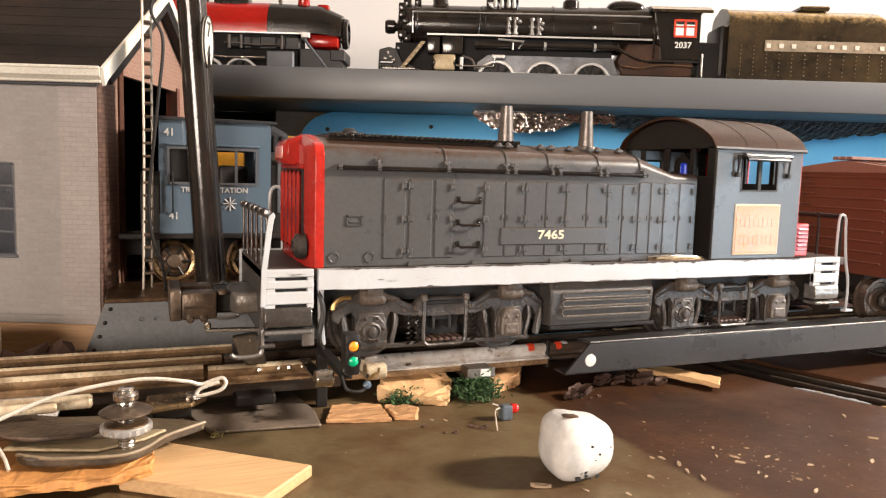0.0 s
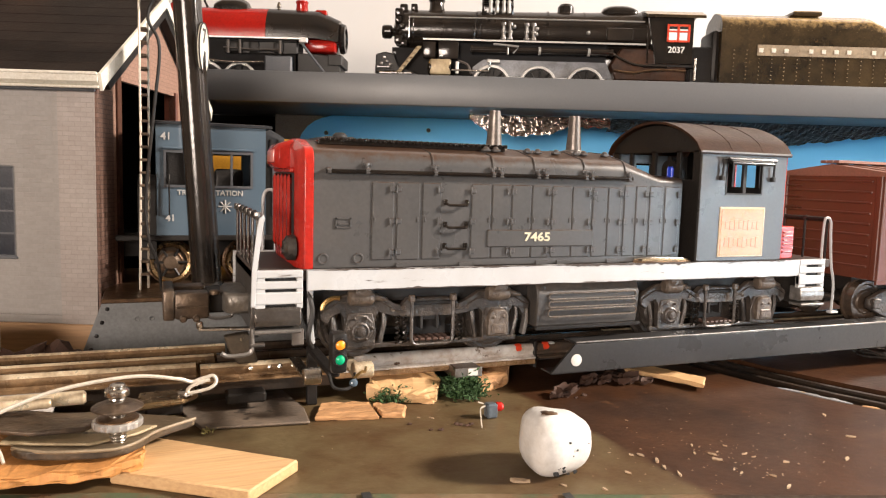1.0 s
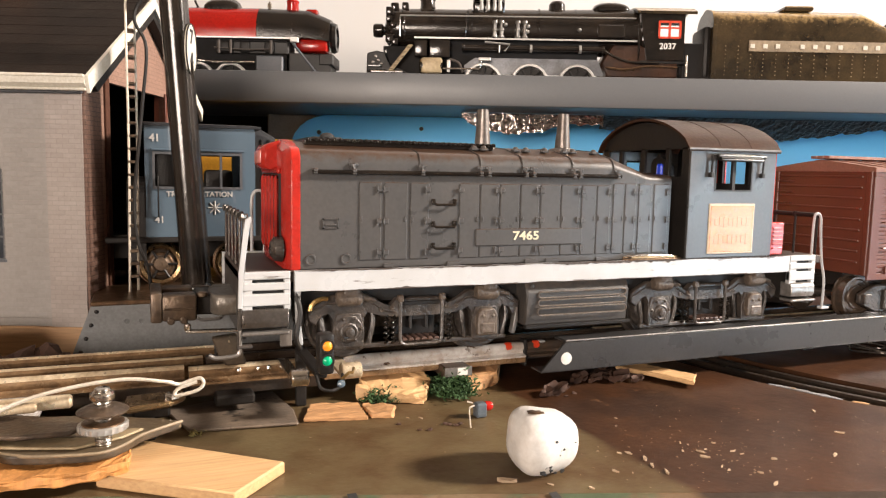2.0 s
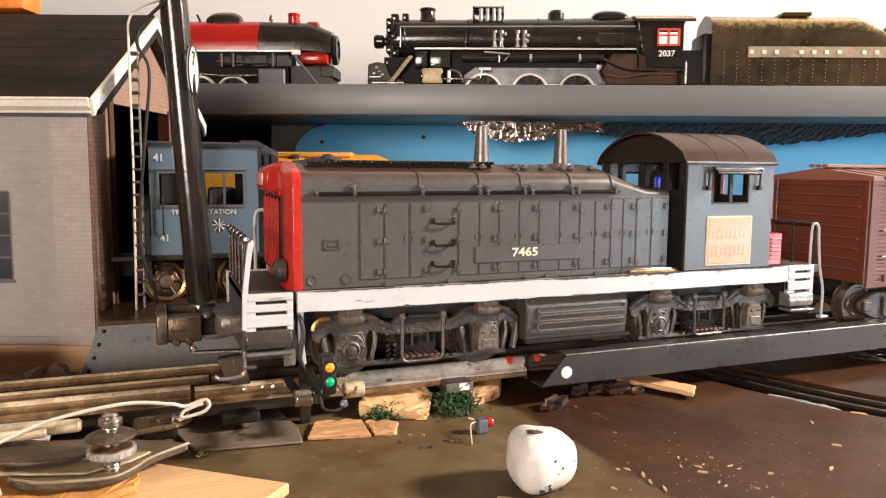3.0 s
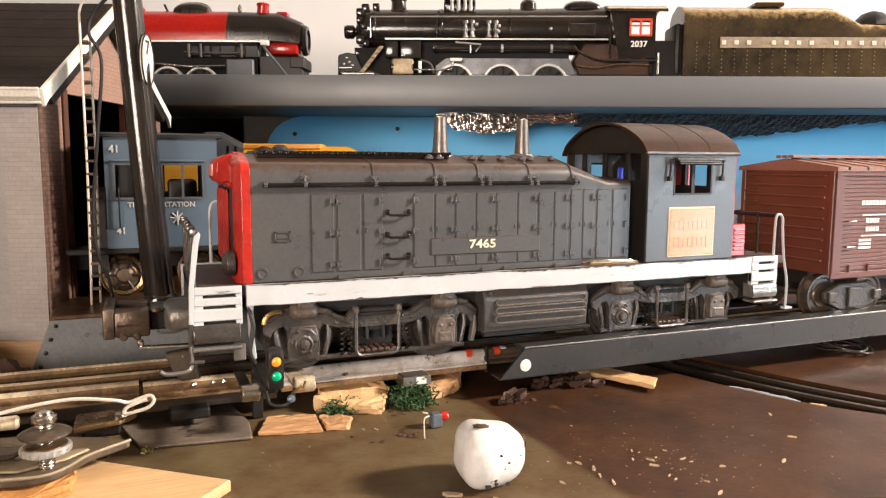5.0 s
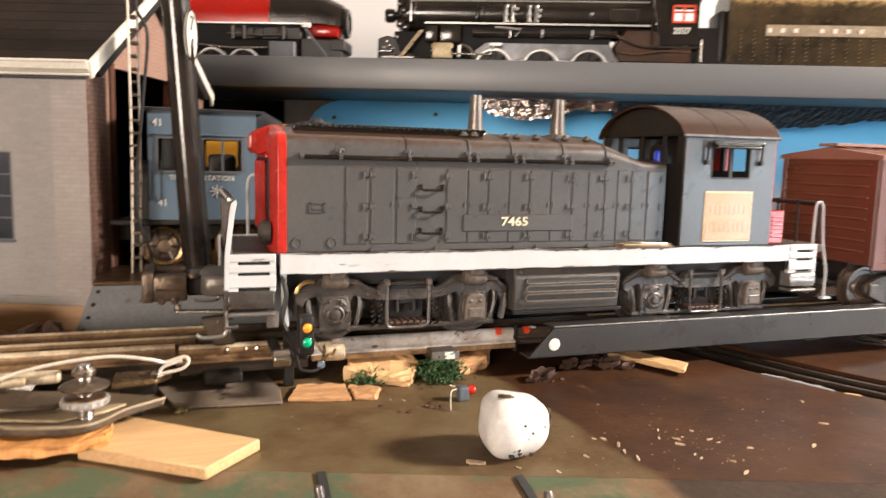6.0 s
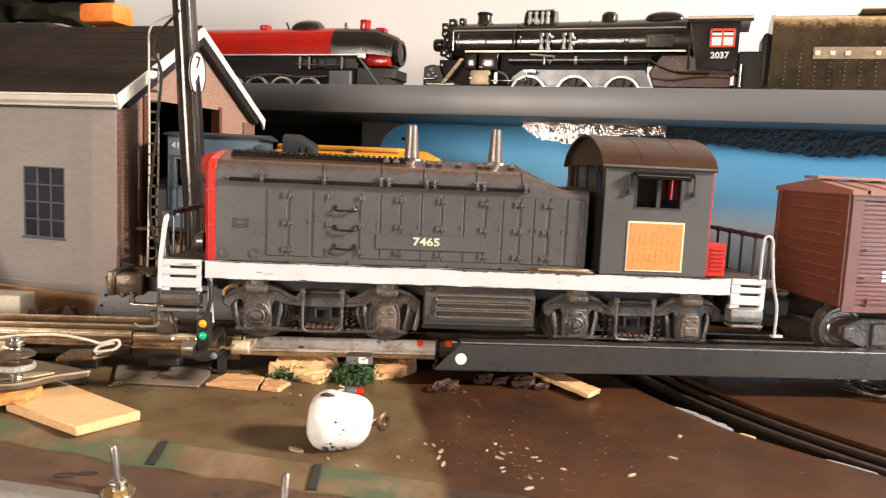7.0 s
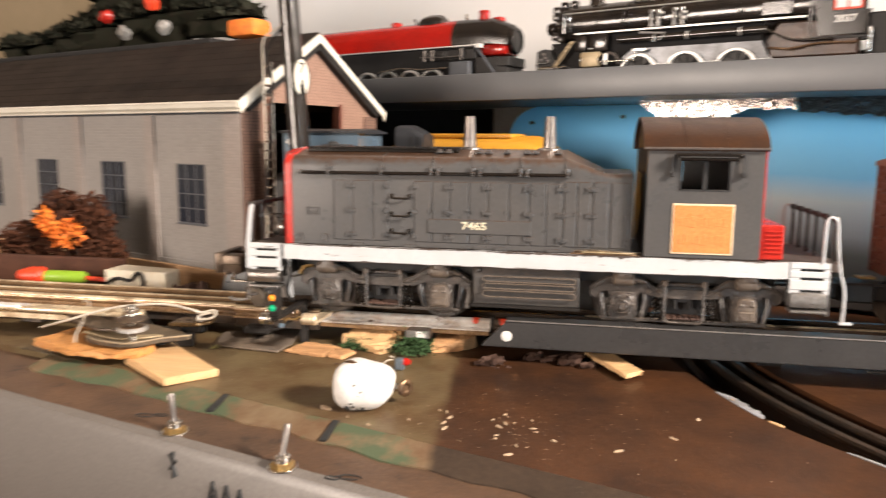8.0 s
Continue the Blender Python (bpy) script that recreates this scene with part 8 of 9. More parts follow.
part("washer", lathe(B(), (bx, by, 0.0236), (0, 0, 1), [(0, 0.0058), (0.0003, 0.0069), (0.0008, 0.0071), (0.0013, 0.0063), (0.0019, 0.0050), (0.0023, 0.0040), (0.0024, 0.0030)], 28), M["grime"], post, "grimy domed washer")
part("hex_nut", lathe(B(), (bx, by, 0.0276), (0, 0, 1), [(0, 0.0032), (0.0004, 0.0034), (0.0018, 0.0034), (0.0024, 0.0027)], 14), M["steel"], post)
part("bolt_tip", lathe(B(), (bx, by, 0.0298), (0, 0, 1), [(0, 0.0022), (0.0010, 0.0022), (0.0014, 0.0015)], 12), M["steel"], post)
wire = curve([(-0.0560, 0.2120, 0.0150), (-0.0380, 0.2080, 0.0205), (-0.0180, 0.2180, 0.0258), (0.0040, 0.2245, 0.0272), (0.0180, 0.2275, 0.0246), (0.0225, 0.2290, 0.0228), (0.0268, 0.2300, 0.0236), (0.0296, 0.2302, 0.0240), (0.0306, 0.2298, 0.0222), (0.0288, 0.2290, 0.0204), (0.0250, 0.2284, 0.0196), (0.0215, 0.2280, 0.0194), (0.0222, 0.2286, 0.0212), (0.0262, 0.2296, 0.0224), (0.0285, 0.2300, 0.0228)], 8)
part("wire", tube(B(), wire, 0.00062, 7), M["wire_white"], e, "pale stiff wire bent into a loop")
part("wire", tube(B(), curve([(-0.060, 0.250, 0.020), (-0.046, 0.236, 0.0225), (-0.036, 0.2180, 0.0190), (-0.0290, 0.2030, 0.0155), (-0.0270, 0.1990, 0.0125)], 8), 0.0005, 6), M["wire_white"], e)
bm = B()
prism(bm, [(0.0060, 0.2260), (0.0200, 0.2290), (0.0250, 0.2350), (0.0240, 0.2420), (0.0060, 0.2400)], "z", 0.0150, 0.0172, 0.0006)
part("bracket", bm, M["bronze"], e, "grimy brass bracket")
bm = lathe(B(), (0.0205, 0.2330, 0.0172), (0, 0, 1), [(0, 0.0026), (0.0012, 0.0026), (0.0018, 0.0018)], 6)
part("small_nut", bm, M["steel"], e)
part("bracket_leg", box(B(), 0.0080, 0.0200, 0.2340, 0.2400, 0.0100, 0.0152, 0.0008), M["black_matt"], e)
for k in range(4):
    part("contact_strip", box(B(), -0.120, -0.030 - 0.006 * k, 0.2360 + 0.0026 * k, 0.2372 + 0.0026 * k, 0.0120, 0.0150 + 0.0008 * k, 0.0003), M["bronze"] if k % 2 else M["rail"], e)
plank("card_piece", [(0.0180, 0.2620), (0.0222, 0.2480), (0.0256, 0.2357), (0.0630, 0.2313), (0.0640, 0.2480), (0.0600, 0.2720)], TZ + 0.0002, TZ + 0.0014, M["grey_plate"], "flat worn grey plate lying under the rails", 0.0006)
plank("card_piece", [(0.0356, 0.2490), (0.0500, 0.2490), (0.0500, 0.2570), (0.0356, 0.2570)], 0.0072, 0.0112, M["black_matt"], "black block under the rail", 0.0008)

# two-light signal
e = thing("dwarf_signal", "small black signal with amber and green lenses by the rail", "signal", (0.0682, 0.2165, TZ))
bm = box(B(), 0.0662, 0.0716, 0.2130, 0.2190, 0.0262, 0.0402, 0.0012, 2)
body = part("housing", bm, M["black_matt"], e, "black signal housing")
for z, m, r in ((0.0362, "amber_lens", 0.0018), (0.0312, "green_lens", 0.0018)):
    part("hood_ring", lathe(B(), (0.0690, 0.2132, z), (0, -1, 0), [(0, r + 0.0006), (0.0010, r + 0.0006), (0.0010, r), (0.0004, r)], 16, False), M["black_matt"], body)
    part("lens", lathe(B(), (0.0690, 0.2130, z), (0, -1, 0), [(0, r), (0.0006, r * 0.9), (0.0011, r * 0.55), (0.0013, r * 0.1)], 16), M[m], body, m.replace("_", " "))
part("bracket", box(B(), 0.0660, 0.0700, 0.2170, 0.2560, 0.0240, 0.0262, 0.0004), M["black_matt"], e)
part("bracket_foot", box(B(), 0.0660, 0.0700, 0.2530, 0.2560, TZ, 0.0245, 0.0004), M["black_matt"], e)
part("cable", tube(B(), curve([(0.0655, 0.2140, 0.0260), (0.0665, 0.2110, 0.0225), (0.0710, 0.2110, 0.0215), (0.0745, 0.2140, 0.0230), (0.0760, 0.2200, 0.0240)]), 0.0006, 6), M["black_matt"], e)
part("blue_bead", lathe(B(), (0.0735, 0.2125, 0.0230), (0.2, -1, 0.3), [(0, 0.0014), (0.001, 0.0013), (0.0016, 0.0006)], 10), M["blue"], e, "small blue bead")
part("copper_wire", tube(B(), curve([(0.0740, 0.2140, 0.0240), (0.0765, 0.2130, 0.0265), (0.0785, 0.2160, 0.0255), (0.0800, 0.2200, 0.0260)]), 0.0005, 5), M["brass"], e)

for x0, x1, y, z, m in ((0.0585, 0.0645, 0.2225, 0.0235, "steel"), (0.0775, 0.0850, 0.2290, 0.0226, "rail")):
    bm = lathe(B(), (x0, y, z), (1, 0, 0), [(0, 0.0026), (0.0004, 0.0030), (x1 - x0 - 0.0004, 0.0030), (x1 - x0, 0.0026), (x1 - x0, 0.0018), (0.001, 0.0018)], 16)
    box(bm, x0 + 0.001, x1 - 0.001, y + 0.0010, 0.2572, z - 0.0030, z - 0.0018)
    solid("rail_clip", bm, M[m], "short bright metal tube clip beside the rail", "clip")

# wood scraps, moss, stick, crumbs
def scrap(name, pts, z0, z1, material, label, seed, tilt=0.0, rough=0.0012, slope=0.0):
    """A split of wood: ragged ends, fibrous faces; slope tips its top from front to back."""
    bm = prism(B(), pts, "z", z0, z1, 0.0003)
    bmesh.ops.subdivide_edges(bm, edges=bm.edges, cuts=3, use_grid_fill=True)
    bmesh.ops.triangulate(bm, faces=[f for f in bm.faces if len(f.verts) > 4])
    bmesh.ops.subdivide_edges(bm, edges=[e for e in bm.edges if e.calc_length() > 0.003], cuts=2, use_grid_fill=True)
    y_front = min(p[1] for p in pts)
    for v in bm.verts:
        q = Vector((v.co.x * 160, v.co.y * 700, v.co.z * 700))
        d = Vector((noise.noise(q + Vector((seed, 0, 0))), noise.noise(q + Vector((0, seed, 0))), noise.noise(q + Vector((0, 0, seed)))))
        v.co += d * rough
        if v.co.z > (z0 + z1) / 2:
            v.co.z += slope * (v.co.y - y_front)
        v.co.z = max(v.co.z + tilt * (v.co.x - pts[0][0]), TZ + 0.0001)
    ob = solid(name, bm, material, label, "wood scrap")
    for f in ob.data.polygons:
        f.use_smooth = False
    return ob


scrap("plank", [(-0.0560, 0.2060), (-0.0280, 0.1948), (-0.0025, 0.1938), (0.0075, 0.1972), (0.0082, 0.2060), (0.0068, 0.2130), (-0.0500, 0.2350)], 0.0070, 0.0106, M["pine_end"], "orange split wood offcut with ragged edge", 9, 0, 0.0010)
scrap("wood_scrap", [(0.0652, 0.2345), (0.0880, 0.2292), (0.0887, 0.2470), (0.0712, 0.2510)], TZ, 0.0047, M["bark"], "flat orange wood chip on the board", 1, 0, 0.0006)
scrap("wood_scrap", [(0.0893, 0.2305), (0.0975, 0.2288), (0.1016, 0.2385), (0.0900, 0.2440)], TZ, 0.0048, M["bark"], "thin split wood chip with bark", 2, 0, 0.0009)
scrap("wood_scrap", [(0.0900, 0.2525), (0.1143, 0.2400), (0.1215, 0.2540), (0.1200, 0.2680), (0.0960, 0.2660)], TZ, 0.0062, M["pine"], "thick pale split of wood under the rail", 3, 0, 0.0011, 0.22)
scrap("wood_scrap", [(0.1380, 0.2480), (0.1540, 0.2560), (0.1590, 0.2640), (0.1550, 0.2700), (0.1390, 0.2680)], TZ, 0.0068, M["bark"], "orange split of wood under the rail", 4, 0, 0.0011, 0.22)
scrap("wood_stick", [(0.2150, 0.2560), (0.2290, 0.2560), (0.2409, 0.2311), (0.2332, 0.2232)], 0.0046, 0.0068, M["pine"], "pale flat stick beside the girder", 5, 0, 0.0005)


def tuft(name, c, w, h, count, material, label, seed, blade=0.0035):
    """Moss as many small bent blades."""
    rng = random.Random(seed)
    vs, fs = [], []
    for i in range(count):
        x, y = c[0] + rng.gauss(0, w[0]), c[1] + rng.gauss(0, w[1])
        z = c[2] + abs(rng.gauss(0, h))
        d = Vector((rng.uniform(-1, 1), rng.uniform(-1, 1), rng.uniform(-0.1, 0.9))).normalized()
        s = d.cross(Vector((rng.uniform(-1, 1), rng.uniform(-1, 1), rng.uniform(-1, 1)))).normalized() * blade * 0.13
        l = blade * rng.uniform(0.5, 1.2)
        p = Vector((x, y, z))
        k = len(vs)
        q = p + d * l
        vs += [p - s, p + s, p + d * l * 0.5 + s * 1.1, q, p + d * l * 0.5 - s * 1.1]
        fs.append((k, k + 1, k + 2, k + 3, k + 4))
    vs = [(v.x, v.y, max(v.z, TZ + 0.0001)) for v in vs]
    me = bpy.data.meshes.new(name)
    me.from_pydata(vs, [], fs)
    me.materials.append(material)
    return tagged(new(name, me), label, "moss", "", "stuff")


tuft("moss", (0.1290, 0.2470, 0.0036), (0.0045, 0.0040), 0.0035, 1500, M["moss"], "clump of green moss under the rail", 1, 0.0024)
tuft("moss", (0.0990, 0.2490, 0.0036), (0.0035, 0.0025), 0.0018, 650, M["moss"], "small clump of green moss by the wood", 2, 0.0022)
tuft("dry_moss", (0.0280, 0.2330, 0.0034), (0.0016, 0.0012), 0.0005, 26, M["dry"], "wisp of dry yellow-green moss", 3, 0.0022)

# dead leaf crumbs
rng = random.Random(21)
for c, n, sp, sz in (((0.1720, 0.2340), 7, 0.0045, 0.0009), ((0.2060, 0.2520), 12, 0.0070, 0.0026), ((0.1120, 0.2150), 7, 0.0060, 0.0010)):
    for i in range(n):
        p = (c[0] + rng.gauss(0, sp), c[1] + rng.gauss(0, sp * 0.5), TZ + sz * 0.35)
        bm = blob(p, sz * rng.uniform(0.5, 1.1), i + c[0] * 100, 8, (1.3, 0.9, 0.5), 0.8)
        solid("leaf_crumb", bm, M["leaf"], "curled dark brown leaf crumb on the board", "leaf", "")
# a curled dead leaf, and dark shreds under the girder
def curled_leaf(c, size, seed, label):
    bm = B()
    rows = []
    for i in range(9):
        row = []
        for j in range(9):
            p, q = (i - 4) / 4, (j - 4) / 4
            w = 0.75 * (1 - p * p) ** 0.6 + 0.06
            k = noise.noise((p * 2 + seed, q * 2, 0))
            row.append((c[0] + size * (p * 0.9 + 0.25 * k), c[1] + size * (q * w * 0.8 + 0.2 * noise.noise((q * 2, p * 2, seed))), c[2] + size * max(0.0, 0.10 + 0.55 * q * q + 0.35 * k + 0.15 * p)))
        rows.append(row)
    top = [[bm.verts.new(p) for p in r] for r in rows]
    low = [[bm.verts.new((p[0], p[1], p[2] - 0.0003)) for p in r] for r in rows]
    for g in (top, low):
        for i in range(8):
            for j in range(8):
                bm.faces.new((g[i][j], g[i + 1][j], g[i + 1][j + 1], g[i][j + 1]))
    return solid("dead_leaf", bm, M["leaf"], label, "leaf")


curled_leaf((0.1712, 0.2350, TZ + 0.0004), 0.0062, 1.3, "curled dark brown dead leaf on the board")
curled_leaf((0.1660, 0.2335, TZ + 0.0004), 0.0036, 4.1, "small curled dead leaf on the board")
for i, (x, y, r) in enumerate(((0.1900, 0.2470, 0.0050), (0.1975, 0.2455, 0.0040), (0.2080, 0.2425, 0.0060), (0.2160, 0.2400, 0.0035))):
    curled_leaf((x, y, TZ + 0.0004), r, i * 2.7, "dark shred of leaf beneath the girder")
# lumps at the left under the house
for i, (x, y, r) in enumerate(((-0.036, 0.3180, 0.0085), (-0.0270, 0.3185, 0.0088), (-0.0215, 0.3200, 0.0070), (-0.044, 0.3190, 0.0070))):
    solid("bark_lump", blob((x, y, TZ + r * 0.85), r, i * 3.1, 8, (0.8, 0.6, 0.9), 0.9), M["leaf"], "dark lump of bark beside the track", "bark")

# red lamp bulb lying on the board
e = thing("indicator_lamp", "small indicator lamp with red lens lying on the board", "lamp", (0.1300, 0.2200, TZ))
bm = box(B(), 0.1270, 0.1314, 0.2180, 0.2220, TZ, 0.0086, 0.0006)
part("lamp_body", bm, M["blue_grey"], e, "blue-grey lamp body")
part("lens", lathe(B(), (0.1314, 0.2200, 0.0070), (1, -0.2, 0), [(0, 0.0018), (0.0018, 0.0018), (0.0027, 0.0012), (0.0030, 0.0003)], 12), M["red_lens"], e, "red lens")
part("lead", tube(B(), curve([(0.1262, 0.2190, 0.0080), (0.1235, 0.2170, 0.0078), (0.1215, 0.2120, 0.0055), (0.1208, 0.2095, TZ + 0.0003)]), 0.0003, 5), M["wire_white"], e, "thin pale lead")
part("lead", tube(B(), [(0.1262, 0.2205, 0.0085), (0.1240, 0.2205, 0.0092)], 0.0003, 5), M["wire_white"], e)

# pale chips scattered over the board
def inside(x, y):
    return y > front_y(x) + 0.002 and (x - CX) ** 2 + (y - CY) ** 2 > 0.351 ** 2


rng = random.Random(5)
chips = [(0.2585, 0.1832, 0.0016), (0.2470, 0.1620, 0.0015), (0.2760, 0.2095, 0.0016), (0.1125, 0.1645, 0.0024), (0.2266, 0.1469, 0.0013), (0.1775, 0.2017, 0.0007), (0.1610, 0.1710, 0.0013), (0.1630, 0.1650, 0.0013),
         (0.1620, 0.1600, 0.0015), (0.1630, 0.1540, 0.0016), (0.1480, 0.1600, 0.0010), (0.1840, 0.1730, 0.0009), (0.1800, 0.1670, 0.0008), (0.1850, 0.1640, 0.0015), (0.1830, 0.1600, 0.0016), (0.1950, 0.1690, 0.0009),
         (0.2040, 0.1510, 0.0012), (0.1830, 0.1490, 0.0008), (0.1910, 0.1440, 0.0011), (0.1340, 0.1520, 0.0014), (0.1580, 0.1720, 0.0010), (0.1890, 0.1360, 0.0012), (0.1960, 0.1610, 0.0010)]
while len(chips) < 52:
    x, y = (rng.gauss(0.185, 0.020), rng.gauss(0.156, 0.012)) if rng.random() < 0.6 else (rng.uniform(0.08, 0.29), rng.uniform(0.13, 0.26))
    if inside(x, y):
        chips.append((x, y, 0.0003 + 0.0006 * rng.random() ** 3))


def flake(bm, x, y, r, rng):
    """A thin ragged flake of wood lying at an angle."""
    n, a0, long = 6, rng.uniform(0, 3.14), rng.uniform(1.0, 1.7)
    ring = []
    for k in range(n):
        a = 2 * math.pi * k / n
        f = rng.uniform(0.6, 1.1)
        p, q = r * long * f * math.cos(a), r * 0.5 * f * math.sin(a)
        ring.append((x + p * math.cos(a0) - q * math.sin(a0), y + p * math.sin(a0) + q * math.cos(a0), TZ + r * rng.uniform(0.25, 0.6)))
    top = [bm.verts.new(p) for p in ring]
    low = [bm.verts.new((p[0], p[1], TZ + 0.00002)) for p in ring]
    bm.faces.new(top), bm.faces.new(low)
    for k in range(n):
        j = (k + 1) % n
        bm.faces.new((low[k], low[j], top[j], top[k]))


for i, (x, y, r) in enumerate(chips):
    bm = B()
    flake(bm, x, y, r * (0.8 if r > 0.0013 else 1.0), rng)
    solid("chip", bm, M["crumb"], "pale wood chip on the board", "chip")
bm = B()
for i in range(200):
    x, y = (rng.gauss(0.190, 0.026), rng.gauss(0.162, 0.016)) if rng.random() < 0.5 else (rng.uniform(0.05, 0.30), rng.uniform(0.13, 0.26))
    if inside(x, y):
        flake(bm, x, y, rng.uniform(0.00012, 0.00032), rng)
solid("sawdust", bm, M["crumb"], "fine pale sawdust strewn over the board", "sawdust", "stuff")

# coil of wire on the round board, beyond the girder
bm = B()
for k, (r, z, dx) in enumerate(((0.0120, 0.0012, 0.0), (0.0128, 0.0024, 0.0010), (0.0115, 0.0036, -0.0012), (0.0070, 0.0012, 0.0050))):
    tube(bm, [(0.386 + dx + r * math.cos(radians(a)), 0.254 + 1.15 * r * math.sin(radians(a)), 0.0006 + z + 0.0012 * math.sin(radians(a * 2 + k * 50))) for a in range(0, 360, 18)], 0.0006, 5, True)
tube(bm, curve([(0.378, 0.2645, 0.0026), (0.370, 0.2670, 0.0040), (0.360, 0.2700, 0.0016), (0.350, 0.2710, 0.0008)], 5), 0.0006, 5)
solid("wire_coil", bm, M["dark_chrome"], "loose coil of dull wire on the board", "wire")

# toggle switches in the ledge
def toggle(x, y, lean):
    e = thing("toggle_switch", "chrome toggle switch with brass nut on the ledge", "switch", (x, y, 0.0), None, "toggle switches")
    part("nut", lathe(B(), (x, y, 0.0), (0, 0, 1), [(0, 0.0042), (0.0016, 0.0042), (0.0020, 0.0036)], 6), M["brass"], e, "brass hexagon nut")
    part("ring_washer", lathe(B(), (x, y, 0.0), (0, 0, 1), [(0, 0.0052), (0.0005, 0.0052)], 20), M["steel"], e)
    part("bushing", lathe(B(), (x, y, 0.0015), (0, 0, 1), [(0, 0.0026), (0.0010, 0.0028), (0.0015, 0.0026), (0.0024, 0.0028), (0.0030, 0.0022)], 16), M["steel"], e, "chrome bushing")
    part("lever", lathe(B(), (x, y, 0.0035), lean, [(0, 0.0009), (0.004, 0.0010), (0.0102, 0.0013), (0.0112, 0.0010)], 12), M["stack"], e, "chrome lever")
    return e


toggle(0.0622, 0.1375, (-0.16, 0.10, 1))
toggle(0.1142, 0.1175, (0.03, 0.42, 1))
# painted marks across the worn edge
for x in (0.0665, 0.1212):
    y = front_y(x)
    bm = B()
    loft(bm, [[(x + dx, y - 0.0005, TZ + 0.0006), (x + dx, y - 0.0031, TZ + 0.0002), (x + dx - 0.0006, y - 0.0146, 0.0014), (x + dx - 0.0006, y - 0.0142, 0.0004)] for dx in (-0.0013, 0.0013)])
    solid("pen_mark", bm, M["black_ink"], "black marker stripe across the worn edge", "marking", "structure")
for x, y, w in ((0.0420, 0.1495, 0.004), (0.0480, 0.1510, 0.003), (0.1340, 0.1130, 0.003), (0.1390, 0.1145, 0.004)):
    pts = [(x + w * math.cos(k * 0.7), y + 0.4 * w * math.sin(k * 0.7), 0.0002) for k in range(9)]
    solid("pen_mark", tube(B(), pts, 0.0003, 4), M["black_ink"], "scrawled pen mark on the ledge", "marking", "structure")

# left end: autumn bush, foam blocks, tools
def leaf_bush(c, spread, count, material, label, seed, size):
    rng = random.Random(seed)
    vs, fs = [], []
    for i in range(count):
        d = Vector((rng.gauss(0, 1), rng.gauss(0, 1), rng.gauss(0, 1))).normalized() * rng.random() ** 0.4
        p = Vector(c) + Vector((d.x * spread[0], d.y * spread[1], d.z * spread[2]))
        a = Vector((rng.uniform(-1, 1), rng.uniform(-1, 1), rng.uniform(-1, 1))).normalized() * size * rng.uniform(0.5, 1.3)
        b = a.cross(Vector((rng.uniform(-1, 1), rng.uniform(-1, 1), rng.uniform(-1, 1)))).normalized() * size * 0.45
        k = len(vs)
        vs += [p - a, p - b * 0.9, p + a, p + b * 0.9]
        fs.append((k, k + 1, k + 2, k + 3))
    me = bpy.data.meshes.new("foliage")
    me.from_pydata([(v.x, v.y, max(v.z, TZ)) for v in vs], [], fs)
    me.materials.append(material)
    return me


e = thing("autumn_bush", "model bush with russet and bright orange leaves", "bush", (-0.150, 0.362, TZ))
tube_bm = B()
for dx, dz in ((-0.012, 0.05), (0.0, 0.058), (0.011, 0.046), (0.004, 0.05)):
    tube(tube_bm, curve([(-0.150, 0.362, TZ), (-0.150 + dx * 0.4, 0.361, dz * 0.5), (-0.150 + dx, 0.360, dz)]), 0.0009, 5)
part("stem", tube_bm, M["leaf"], e)
for (cx, cy, cz), sp, n, m, lab, sd in (((-0.160, 0.364, 0.044), (0.026, 0.012, 0.030), 1700, "rust_foliage", "russet leaves", 1), ((-0.134, 0.362, 0.046), (0.016, 0.010, 0.026), 1100, "rust_foliage", "russet leaves", 5),
                                     ((-0.190, 0.362, 0.030), (0.026, 0.010, 0.020), 1100, "rust_foliage", "russet leaves", 6), ((-0.120, 0.362, 0.028), (0.012, 0.008, 0.012), 240, "rust_foliage", "russet leaves", 7), ((-0.150, 0.352, 0.043), (0.017, 0.008, 0.011), 260, "flower", "bright orange leaves", 2), ((-0.166, 0.352, 0.052), (0.007, 0.006, 0.009), 80, "flower", "bright orange leaves", 8)):
    me = leaf_bush((cx, cy, cz), sp, n, M[m], lab, sd, 0.0032)
    me.transform(Matrix.Translation(-BASE[e]))
    ob = new("foliage", me)
    ob.parent = e
    tagged(ob, lab, "", "", "stuff")

def foam_block(pts, z0, z1, label):
    return solid("foam_block", prism(B(), pts, "z", z0, z1, 0.0008), M["foam_cream"], label, "block")


foam_block([(-0.096, 0.318), (-0.050, 0.316), (-0.050, 0.332), (-0.096, 0.340)], TZ, 0.0245, "cream foam block beside the engine house")
solid("black_cable", tube(B(), curve([(-0.100, 0.316, 0.0040), (-0.094, 0.3165, 0.0150), (-0.086, 0.3165, 0.0195), (-0.076, 0.316, 0.0185), (-0.071, 0.316, 0.0235), (-0.067, 0.3155, 0.0200), (-0.0665, 0.3150, 0.0040)], 7), 0.0011, 6), M["black_matt"], "black cable looped over the foam block", "cable")
bm = lathe(B(), (-0.2150, 0.330, 0.0165), (1, 0.15, 0), [(0, 0.004), (0.008, 0.0065), (0.016, 0.0065), (0.018, 0.004)], 14)
e = thing("screwdriver", "screwdriver with red and green handle lying by the track", "tool", (-0.19, 0.333, TZ))
part("handle_end", bm, M["bright_red"], e, "red handle end")
part("handle", lathe(B(), (-0.1972, 0.3327, 0.0160), (1, 0.15, 0), [(0, 0.004), (0.003, 0.0048), (0.026, 0.0042), (0.028, 0.003)], 12), M["bright_green"], e, "yellow-green handle")
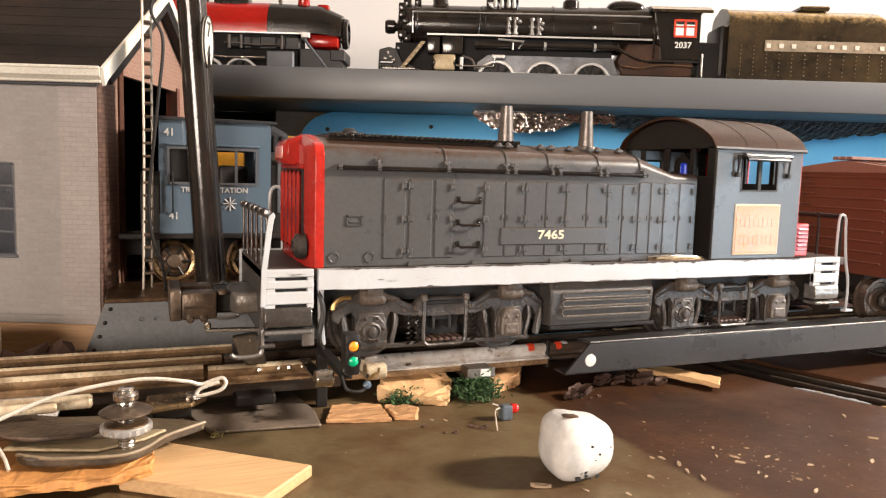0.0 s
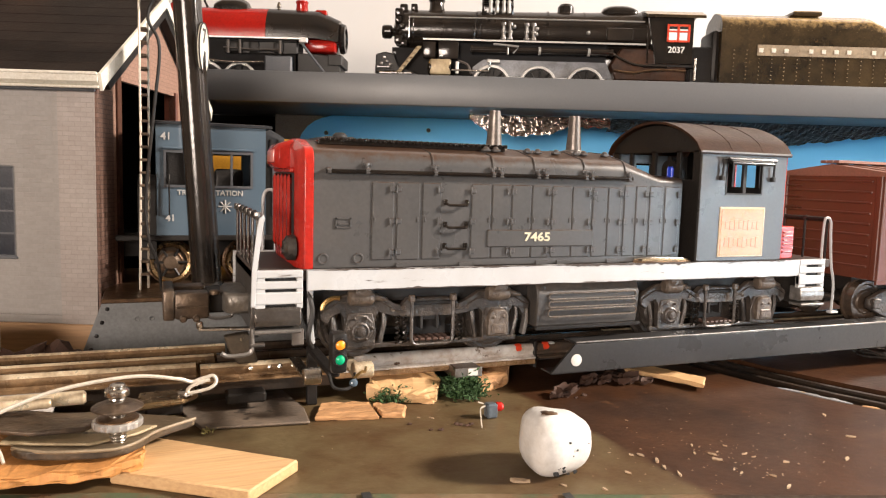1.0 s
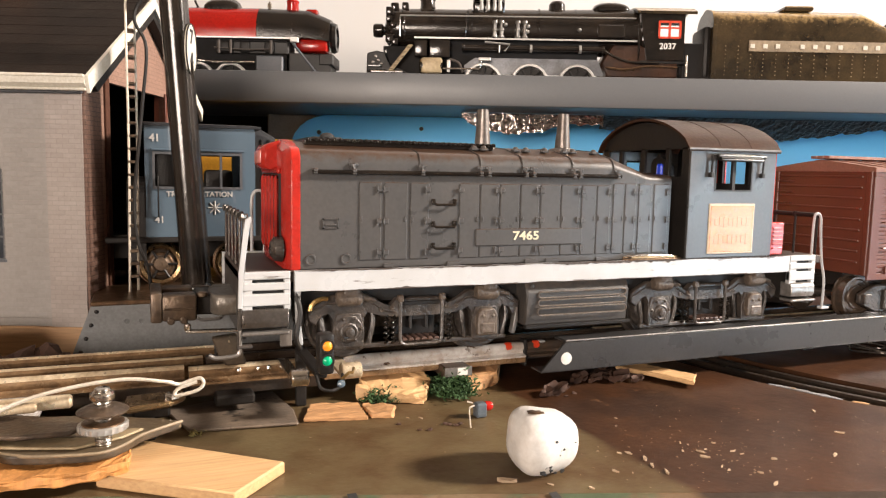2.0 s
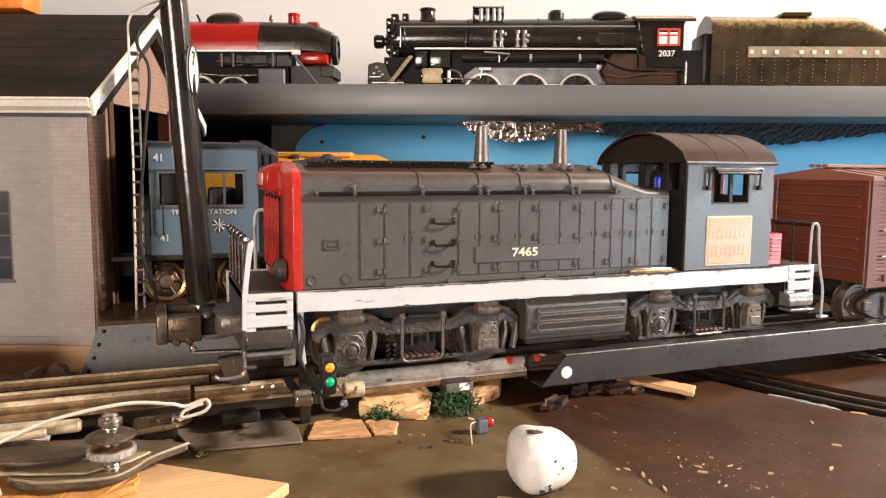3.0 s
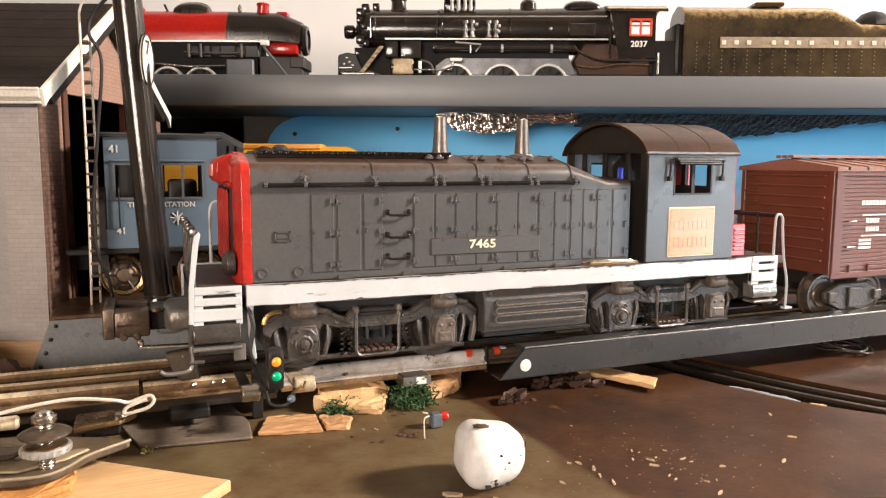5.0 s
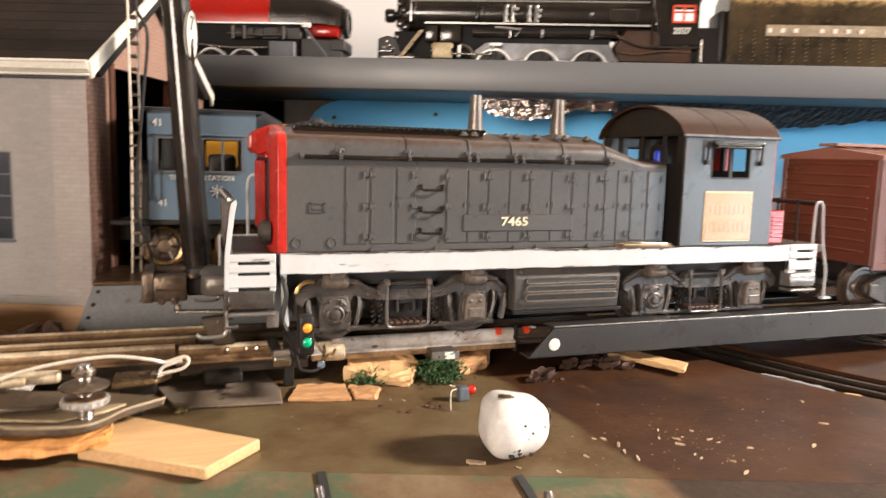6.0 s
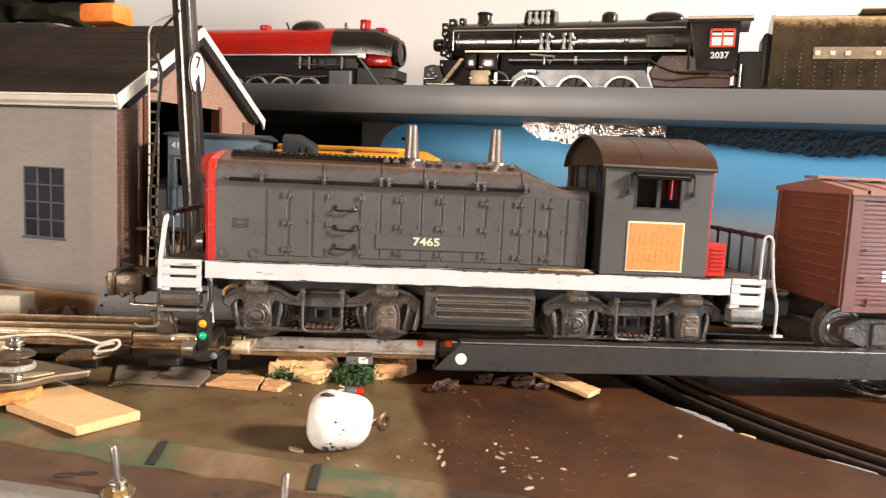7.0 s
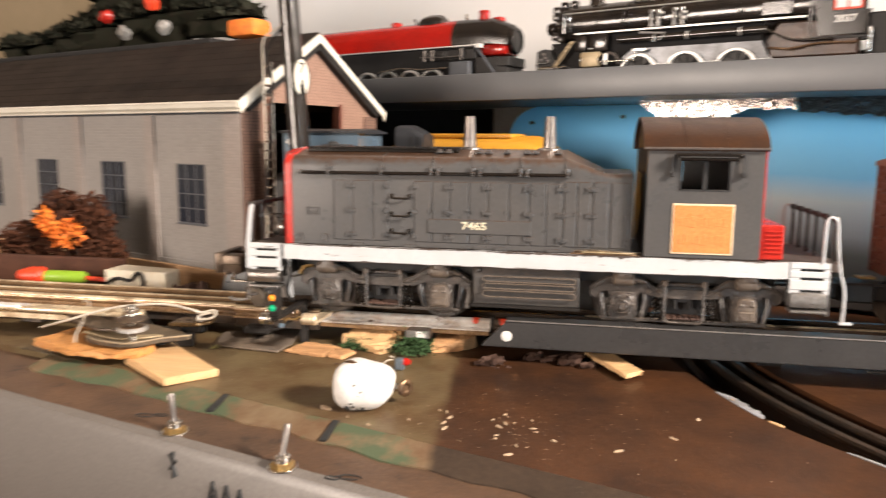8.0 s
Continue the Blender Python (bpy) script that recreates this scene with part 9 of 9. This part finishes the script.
part("shaft", cyl(B(), (-0.1700, 0.3368, 0.0155), (-0.1520, 0.3400, 0.0140), 0.0016, 8), M["bright_red"], e)
part("rest", box(B(), -0.2300, -0.1500, 0.3270, 0.3470, TZ, 0.0098, 0.001), M["leaf"], e)
e.location += Vector((0.050, -0.006, 0.0))
bm = box(B(), -0.2400, -0.1000, 0.3435, 0.3490, TZ, 0.0270, 0.0010)
solid("brick_wall", bm, M["brick_brown"], "low brown model wall in front of the house", "wall piece")

# behind and above the house
bm = box(B(), -0.2415, -0.2115, 0.407, 0.429, 0.1925, 0.2065, 0.0035, 2)
solid("orange_block", bm, M["flower"], "orange rounded plastic block on the roof ridge", "block", "", ROOM)
solid("upper_shelf", box(B(), -0.95, -0.30, 0.44, 0.535, 0.195, 0.2000, 0.001), M["void"], "dark shelf board behind the engine house roof", "shelf", "structure", ROOM)
solid("tan_box", box(B(), -0.80, -0.545, 0.490, 0.53, 0.2000, 0.290, 0.002), M["tan"], "tan cardboard box behind the engine house", "box", "", ROOM)
for i, (u, z, s) in enumerate(((-0.68, 0.212, 0.024), (-0.62, 0.212, 0.024), (-0.57, 0.216, 0.028), (-0.53, 0.220, 0.030), (-0.50, 0.222, 0.034), (-0.45, 0.226, 0.036), (-0.40, 0.228, 0.038), (-0.35, 0.228, 0.036), (-0.31, 0.218, 0.028), (-0.47, 0.252, 0.034), (-0.40, 0.256, 0.034), (-0.34, 0.252, 0.030))):
    me = leaf_bush((0, 0, 0), (s * 1.4, s * 0.6, s * 0.75), 1300, M["dark_green"], "", 30 + i, 0.0090)
    for v in me.vertices:
        v.co.z = max(v.co.z, 0.2002 - z)
    me.transform(Matrix.Translation((u, 0.475, z)))
    ob = new("dark_shrub", me)
    ob.matrix_world = ROOM
    tagged(ob, "dark dusty shrub behind the engine house roof", "shrub", "", "stuff")
    core = new("core", to_mesh("core", blob((u, 0.478, max(z, 0.2002 + s * 0.42)), s, i * 1.9, 8, (1.2, 0.5, 0.55), 0.7), M["dark_green"]))
    core.parent = ob
for i, (u, z, m) in enumerate(((-0.385, 0.238, "bright_red"), (-0.46, 0.232, "red"), (-0.43, 0.214, "silver"), (-0.37, 0.215, "silver"))):
    solid("small_ornament", blob((u, 0.446, z), 0.007, i * 2.2, 8, (1.3, 0.8, 1.0), 0.5), M[m], "small worn ornament among the shrubs", "ornament", "", ROOM)

# pins in the backdrop
for u, z in ((0.0108, 0.1340), (-0.0829, 0.1290)):
    bm = lathe(B(), (u, 0.6620, z), (0, -1, 0), [(0, 0.0012), (0.003, 0.0010), (0.0034, 0.0020), (0.005, 0.0018)], 10)
    solid("push_pin", bm, M["black_ink"], "dark pin in the painted backdrop", "pin", "", ROOM)
